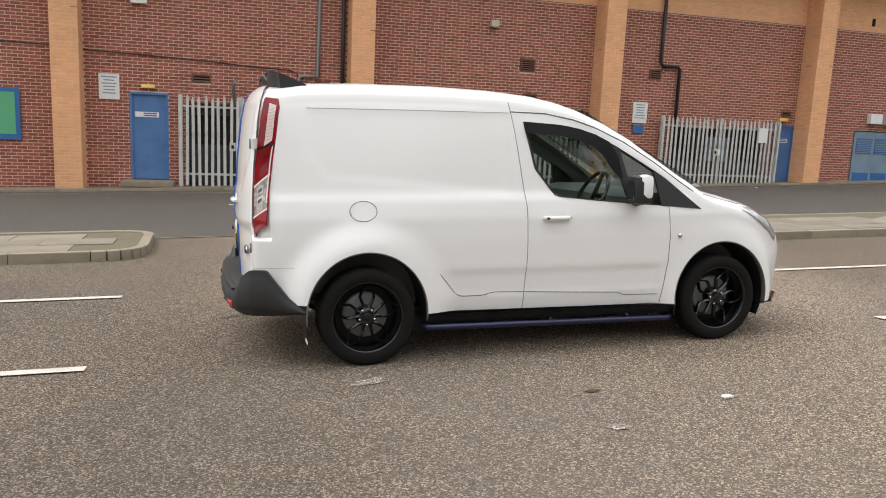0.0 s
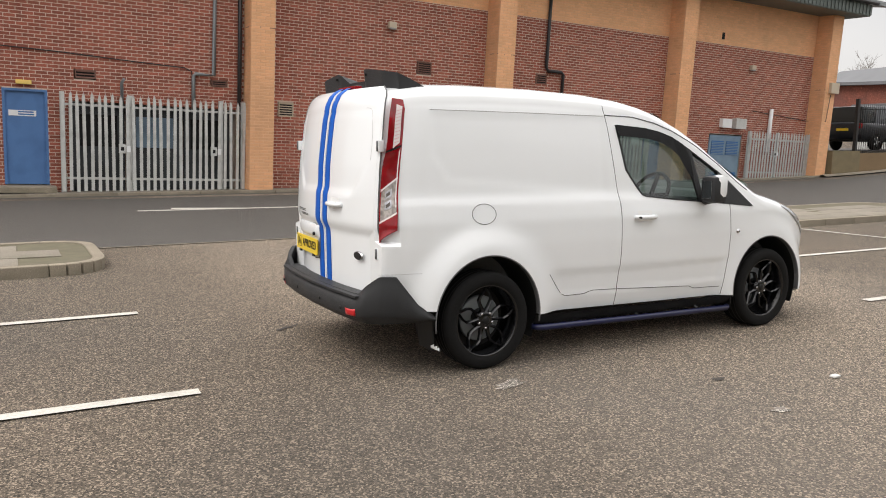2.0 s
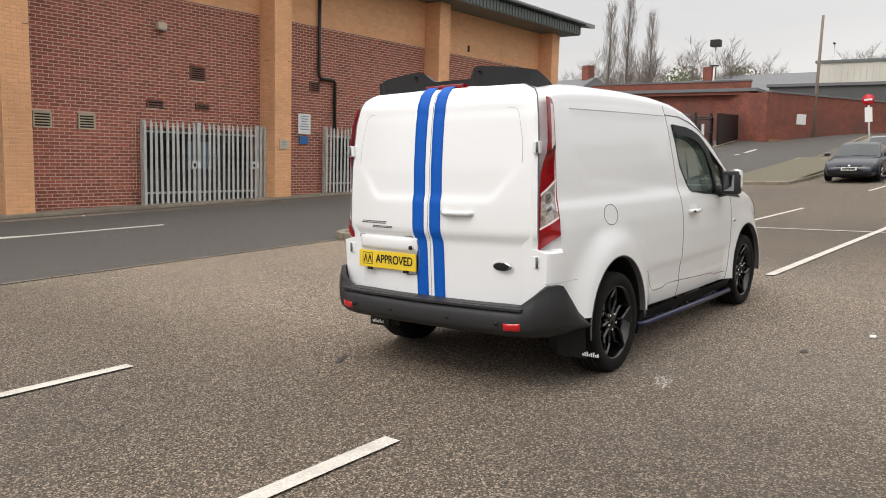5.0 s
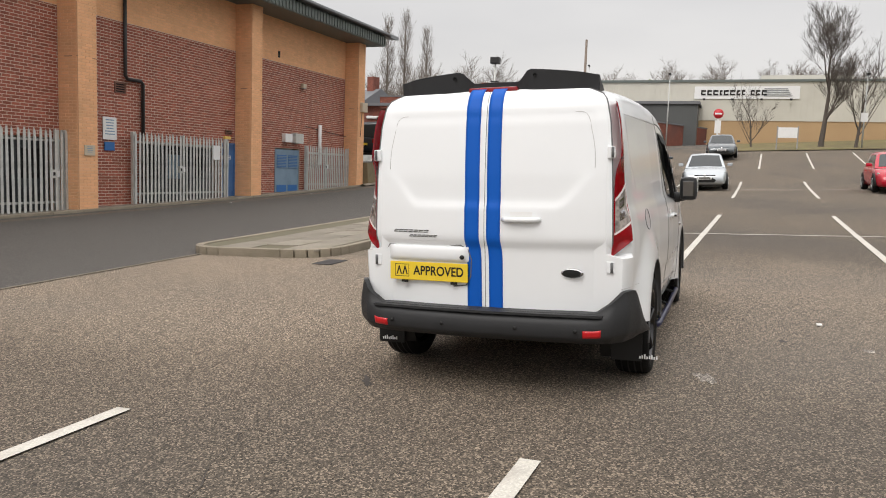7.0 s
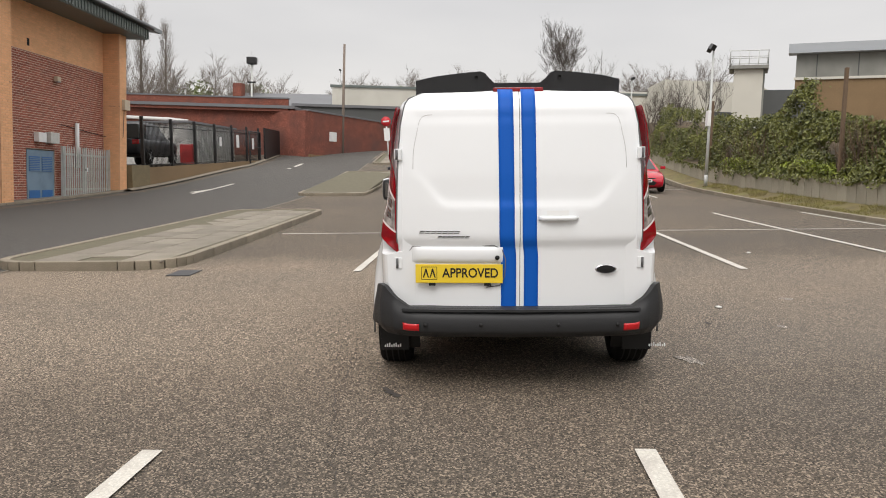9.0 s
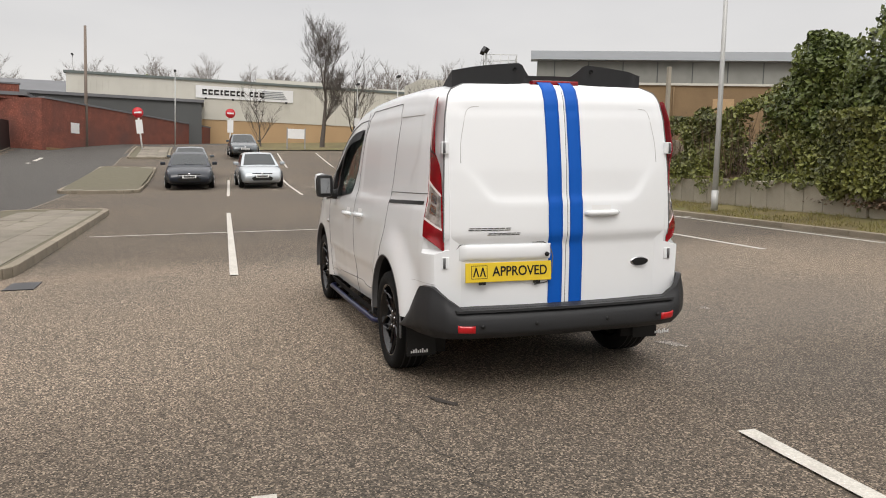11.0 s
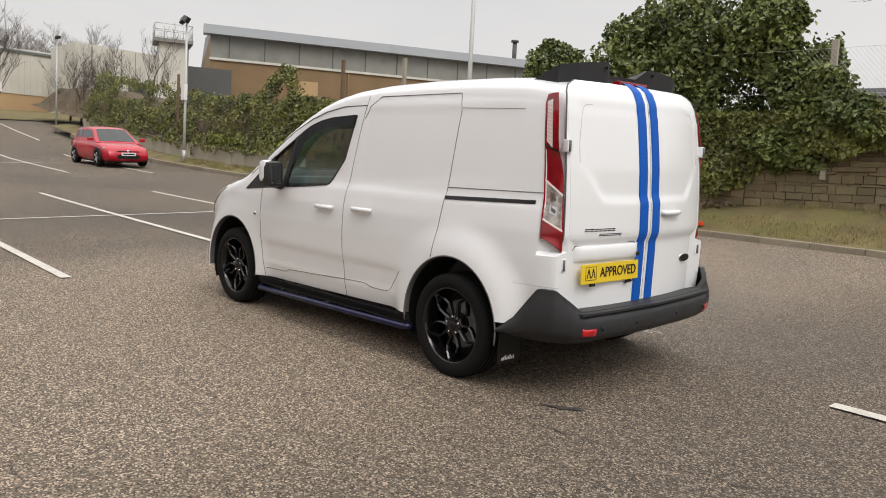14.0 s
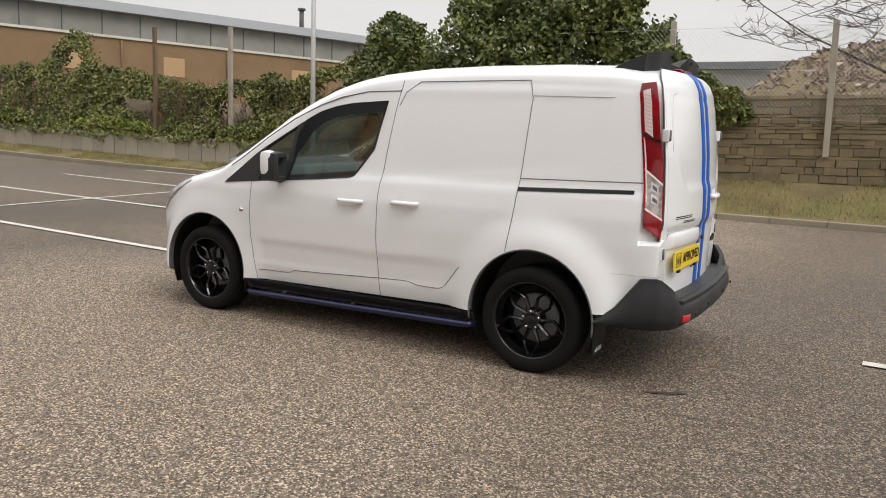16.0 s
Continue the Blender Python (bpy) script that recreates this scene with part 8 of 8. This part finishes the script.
def car(x, y, deg, paint, label, length=4.1, width=1.74, height=1.47, hatch=True, base=None, pickup=False):
    """A parked car facing its own +x."""
    z0 = rise(x, y) if base is None else base
    c = thing("car" if not pickup else "pickup_truck", label, "car" if not pickup else "pickup", on_slope(x, y, z0, deg), group="parked cars")
    h, l2, w2 = height, length / 2, width / 2
    lift = 0.22 if pickup else 0.0
    hb = h * (0.63 if not pickup else 0.60)
    waist = [(-1.0, hb - 0.20), (-0.985, hb - 0.03), (-0.94, hb + 0.02), (-0.5, hb + 0.01), (0.2, hb - 0.02), (0.46, hb - 0.04), (0.70, hb - 0.11), (0.86, hb - 0.19), (0.95, hb - 0.29), (0.985, hb - 0.38), (1.0, hb - 0.48)]
    floor_z = [(-1.0, 0.42 + lift), (-0.97, 0.28 + lift), (-0.85, 0.20 + lift), (0.85, 0.19 + lift), (0.97, 0.22 + lift), (1.0, 0.30 + lift)]
    if pickup:
        waist = [(-1.0, hb - 0.15), (-0.99, hb), (0.40, hb), (0.60, hb - 0.02), (0.90, hb - 0.08), (0.97, hb - 0.2), (1.0, hb - 0.40)]

    def half(xn):
        return w2 * (1 - 0.17 * abs(xn) ** 7 - 0.04 * abs(xn) ** 3)

    def hull(xn, k):
        """Point k of 9 up the side and over the deck at a station."""
        zb, zt, w = lerp_table(floor_z, xn), lerp_table(waist, xn), half(xn)
        dz = max(0.02, zt - zb)
        return [(0.84 * w, zb), (0.95 * w, zb + 0.10 * dz), (0.995 * w, zb + 0.34 * dz), (w, zb + 0.58 * dz), (0.985 * w, zb + 0.76 * dz), (0.955 * w, zb + 0.90 * dz), (0.90 * w, zb + 0.975 * dz), (0.55 * w, zt + 0.018), (0, zt + 0.03)][k]
    bm = bmesh.new()
    rows = []
    for xn in [-1, -0.992, -0.97, -0.92] + span(-0.84, 0.84, 20) + [0.90, 0.945, 0.975, 0.992, 1]:
        sec = [hull(xn, k) for k in range(9)]
        full = [(-a, b) for a, b in sec] + [(a, b) for a, b in sec[::-1][1:]]
        rows.append([bm.verts.new((xn * l2, a, b)) for a, b in full])
    for a, b in zip(rows, rows[1:]):
        for i in range(len(a) - 1):
            bm.faces.new((a[i], b[i], b[i + 1], a[i + 1]))
        bm.faces.new((a[-1], b[-1], b[0], a[0]))
    bm.faces.new(rows[0])
    bm.faces.new(rows[-1][::-1])
    bmesh.ops.recalc_face_normals(bm, faces=bm.faces)
    part("body", bm, paint, c, smooth=55)

    # cabin shell in the body's colour, its glass laid on as panes of their own
    if pickup:
        roof = [(-0.62, hb), (-0.53, h - 0.07), (-0.40, h - 0.02), (-0.05, h), (0.10, h - 0.05), (0.44, hb - 0.02)]
    elif hatch:
        roof = [(-0.985, hb - 0.02), (-0.90, hb + 0.22), (-0.78, h - 0.08), (-0.60, h - 0.025), (-0.25, h), (-0.02, h - 0.02), (0.10, h - 0.075), (0.50, hb - 0.05)]
    else:
        roof = [(-0.86, hb), (-0.70, hb + 0.16), (-0.50, h - 0.07), (-0.30, h - 0.015), (-0.10, h), (0.04, h - 0.04), (0.12, h - 0.09), (0.48, hb - 0.04)]
    ra, rb = roof[0][0], roof[-1][0]

    def shell(xn, q, out=0.0):
        """q runs from the waist (0) over the cant rail (0.5) to the middle of the roof (1)."""
        zr, w = lerp_table(roof, xn), half(xn)
        zl = min(zr, lerp_table(waist, xn)) - 0.03
        up = zr - zl
        wr = w * (0.90 - 0.20 * min(1.0, up / (h - hb + 0.03)))
        pts = [(0.0, 0.915 * w, zl), (0.44, wr + 0.015, zl + 0.86 * up), (0.52, wr - 0.03, zl + 0.955 * up), (0.62, wr - 0.11, zl + 0.992 * up), (1.0, 0.0, zr + 0.018)]
        for (qa, ya, za), (qb, yb, zb) in zip(pts, pts[1:]):
            if q <= qb:
                f = (q - qa) / (qb - qa)
                return Vector((xn * l2 + (out if xn > 0.2 else -out if xn < -0.8 else 0.0) * 0.5, ya + (yb - ya) * f + (out if q < 0.5 else 0), za + (zb - za) * f + (out if q >= 0.5 else 0.0)))
        return Vector((xn * l2, 0, zr))
    qs = [0, 0.15, 0.3, 0.44, 0.52, 0.57, 0.62, 0.75, 0.88, 1.0]
    flip = lambda p, s: Vector((p.x, s * p.y, p.z))
    bm = bmesh.new()
    xs = sorted(set([round(p[0], 3) for p in roof] + [round(v, 3) for v in span(ra, rb, 22)]))
    rows = [[bm.verts.new(flip(shell(xn, q), -1)) for q in qs] + [bm.verts.new(shell(xn, q)) for q in qs[::-1][1:]] for xn in xs]
    for a, b in zip(rows, rows[1:]):
        for i in range(len(a) - 1):
            bm.faces.new((a[i], b[i], b[i + 1], a[i + 1]))
    bmesh.ops.recalc_face_normals(bm, faces=bm.faces)
    part("roof", bm, paint, c, smooth=50)

    def pane(name, x0, x1, q0, q1, s, lab="dark tinted glass"):
        """A pane between two stations; x0 and x1 are (lower, upper) stations."""
        def at(u, v):
            xn = (x0[0] + (x1[0] - x0[0]) * u) * (1 - v) + (x0[1] + (x1[1] - x0[1]) * u) * v
            return flip(shell(xn, q0 + (q1 - q0) * v, 0.007), s)
        part(name, sheet(bmesh.new(), 8, 5, at), M_CARGLASS, c, lab)
    front, back = [p[0] for p in roof][-2], ([p[0] for p in roof][2] if hatch and not pickup else [p[0] for p in roof][1])
    for s in (1, -1):
        mid = (front + back) / 2
        pane("side_window", (mid + 0.02, mid + 0.02), (rb - 0.12, front + 0.02), 0.14, 0.42, s)
        pane("side_window", (back + 0.05, back + 0.10), (mid - 0.02, mid - 0.02), 0.14, 0.42, s)

        def screen_at(u, v, s=s):
            return flip(shell(front + 0.015 + (rb - 0.05 - front) * u, 0.60 + 0.40 * v, 0.008), s)
        part("windscreen", sheet(bmesh.new(), 8, 5, screen_at), M_CARGLASS, c, "dark reflective windscreen")
        if not pickup:
            part("rear_window", sheet(bmesh.new(), 6, 5, lambda u, v, s=s: flip(shell(ra + 0.05 + (back - ra - 0.05) * u, 0.60 + 0.40 * v, 0.008), s)), M_CARGLASS, c, "dark rear window")
        mx = (rb - 0.10) * l2
        mirror = boxed(mx - 0.05, mx + 0.09, s * (w2 + 0.09) - 0.10, s * (w2 + 0.09) + 0.10, hb + 0.01, hb + 0.14, bevel=0.04)
        part("door_mirror", mirror, paint, c, smooth=50)
        lamp_at = lambda u, v, w, s=s: Vector(((0.80 + 0.165 * u) * l2 + w, s * (half(0.80 + 0.165 * u) * (0.955 - 0.42 * u ** 2 * (1 - 0.3 * v)) + w), lerp_table(waist, 0.80 + 0.165 * u) - 0.035 - 0.10 * (1 - v) * (0.5 + 0.5 * u)))
        hl = solid_sheet(bmesh.new(), 8, 4, lamp_at, 0.012)
        bmesh.ops.recalc_face_normals(hl, faces=hl.faces)
        part("headlamp", hl, M_HEADLAMP, c, "clear headlamp")
        part("rear_lamp", boxed(-l2 - 0.006, -l2 + 0.14, s * w2 * 0.70 - 0.14, s * w2 * 0.70 + 0.14, hb - 0.26, hb - 0.04, bevel=0.03), M_RED, c)
        part("fog_lamp", boxed(l2 - 0.10, l2 - 0.02, s * w2 * 0.66 - 0.09, s * w2 * 0.66 + 0.09, 0.33 + lift, 0.40 + lift, bevel=0.015), M_INK, c)
        for ax in (-l2 * 0.62, l2 * 0.62):
            arch = bmesh.new()
            prism(arch, [(ax + 0.365 * math.cos(a), 0.325 + lift * 0.2 + 0.365 * math.sin(a)) for a in (math.pi * (k / 14 * 1.16 - 0.08) for k in range(15))], 0.10, lambda u, v, w, s=s: Vector((u, s * (w2 * 0.995 - 0.09 + w), v)))
            part("wheel_arch", arch, M_INK, c)
            whl = part("wheel", lathe(bmesh.new(), [(0.0, -0.09), (0.20, -0.09), (0.21, -0.10), (0.29, -0.10), (0.315, -0.07), (0.315, 0.07), (0.29, 0.1), (0.0, 0.1)], 24, centre=(0, 0, 0)), M_RUBBER, c, m=pose(ax, s * (w2 - 0.085), 0.315, 0, 0, 0 if s < 0 else 180))
            if pickup:
                whl.scale = (1.15, 1, 1.15)
                whl.location.z = 0.362
            hub = lathe(bmesh.new(), [(0.0, -0.112), (0.05, -0.112), (0.06, -0.104)], 14)
            for k in range(5):
                a = 2 * math.pi * k / 5
                tube(hub, [(0.05 * math.cos(a), -0.108, 0.05 * math.sin(a)), (0.20 * math.cos(a), -0.104, 0.20 * math.sin(a))], [0.028, 0.020], 5)
            part("alloy", hub, M_ALLOY, whl, "five-spoke silver alloy")
    part("grille", prism(bmesh.new(), [(-w2 * 0.42, 0.30), (w2 * 0.42, 0.30), (w2 * 0.50, 0.40), (w2 * 0.34, 0.47), (-w2 * 0.34, 0.47), (-w2 * 0.50, 0.40)], 0.09, lambda u, v, w: Vector((l2 - 0.075 + w, u, v + lift))), M_INK, c, "black lower grille")
    part("upper_grille", boxed(l2 * 0.955, l2 * 0.985, -w2 * 0.46, w2 * 0.46, hb - 0.365, hb - 0.325, bevel=0.008), M_INK, c)
    part("front_badge", lathe(bmesh.new(), [(0.0, 0.012), (0.045, 0.010), (0.05, 0.0)], 14, "x", centre=(l2 * 0.985, 0, hb - 0.345)), M_CHROME, c)
    part("number_plate", boxed(l2 - 0.01, l2 + 0.024, -0.26, 0.26, 0.42 + lift, 0.53 + lift), M_WHITE, c, "white plate with an illegible dark bar")
    part("plate_bar", boxed(l2 + 0.024, l2 + 0.027, -0.21, 0.21, 0.45 + lift, 0.50 + lift), M_INK, c)
    part("rear_plate", boxed(-l2 - 0.02, -l2 + 0.02, -0.26, 0.26, 0.60 + lift, 0.71 + lift), M_PLATE, c)
    if pickup:
        part("load_bed_cover", boxed(-l2 + 0.06, -l2 * 0.60, -w2 * 0.86, w2 * 0.86, hb - 0.02, h - 0.10, bevel=0.10), M_CARGLASS, c, "dark hard-top over the load bed", smooth=50)
    part("underbody", boxed(-l2 + 0.3, l2 - 0.3, -w2 * 0.80, w2 * 0.80, 0.16 + lift, 0.28 + lift), M_INK, c)
    return c


P_SILVER = material("silver_blue_car_paint", (0.46, 0.50, 0.53), 0.25, 0.3, scale=2, amount=0.1, coat=0.6)
P_NAVY = material("dark_blue_grey_car_paint", (0.012, 0.017, 0.028), 0.3, 0.0, scale=2, amount=0.2, coat=0.15)
P_RED = material("bright_red_car_paint", (0.44, 0.004, 0.022), 0.25, scale=2, amount=0.12, coat=0.35)
P_GREY = material("slate_grey_car_paint", (0.09, 0.105, 0.115), 0.22, 0.4, scale=2, amount=0.2, coat=0.8)
P_BLACK = material("black_truck_paint", (0.010, 0.012, 0.017), 0.3, 0.0, scale=2, amount=0.2, coat=0.15)
car(28.9, -0.5, 181, P_SILVER, "silver-blue small hatchback parked in a marked bay", 3.95, 1.72, 1.46)
car(29.1, 2.28, 180, P_NAVY, "dark blue-grey saloon parked in a marked bay", 4.75, 1.83, 1.46, hatch=False)
car(35.1, 2.23, 180, P_GREY, "slate grey estate car parked behind a saloon", 4.6, 1.8, 1.5)
car(47.5, -1.0, 181, P_GREY, "slate grey hatchback parked far up the car park", 4.3, 1.8, 1.5)
car(27.2, -7.15, 179, P_RED, "bright red hatchback parked near the verge", 4.05, 1.75, 1.45)
car(31.3, 15.4, 2, P_BLACK, "black double-cab pickup truck on the raised yard", 5.3, 1.86, 1.95, base=1.48, pickup=True)

# pipes, parapets and notices of the yard
run = thing("white_downpipe", "white plastic waste pipe run on the workshop wall", "pipe", upright(50.9, 20.0, 1.6))
part("pipe", tube(bmesh.new(), [(0, 6, 3.3), (0, 1.5, 3.2), (0, 0.2, 3.1), (0, 0, 2.8), (0, 0, 0.4)], 0.13, 8), M_WHITE, run)
yard_gate = thing("yard_gate", "black barred yard gate with a white notice", "gate", SLOPE @ Matrix.Translation((43.2, 13.45, 1.55)))
part("gate_frame", tube(bmesh.new(), [(0, 0, 0), (0, 0, 2.0), (2.6, 0, 2.05), (2.6, 0, 0.05), (0, 0, 0)], 0.05, 5, cap=False), M_IRON, yard_gate)
part("cross_bar", tube(bmesh.new(), [(0, 0, 1.0), (2.6, 0, 1.05)], 0.04, 5), M_IRON, yard_gate)
part("notice", boxed(0.3, 0.75, -0.07, -0.05, 0.9, 1.6), M_WHITE, yard_gate, "white notice")
for x, w, h in ((40.5, 0.5, 0.75), (37.2, 0.35, 0.5)):
    solo("white_notice", boxed(x, x + w, 13.5, 13.53, 2.5, 2.5 + h), M_WHITE, "small white notice fixed to the railings", "notice", SLOPE)
hipped = thing("low_parapet", "brick parapet with dark coping on the workshop", "parapet", upright(50.7, 12.6, 5.3))
part("parapet_wall", boxed(0, 0.3, 0, 12, 0, 0.9), M_REDWALL, hipped)
part("parapet_coping", boxed(-0.05, 0.35, -0.05, 12.05, 0.9, 1.0), M_SLATE, hipped)
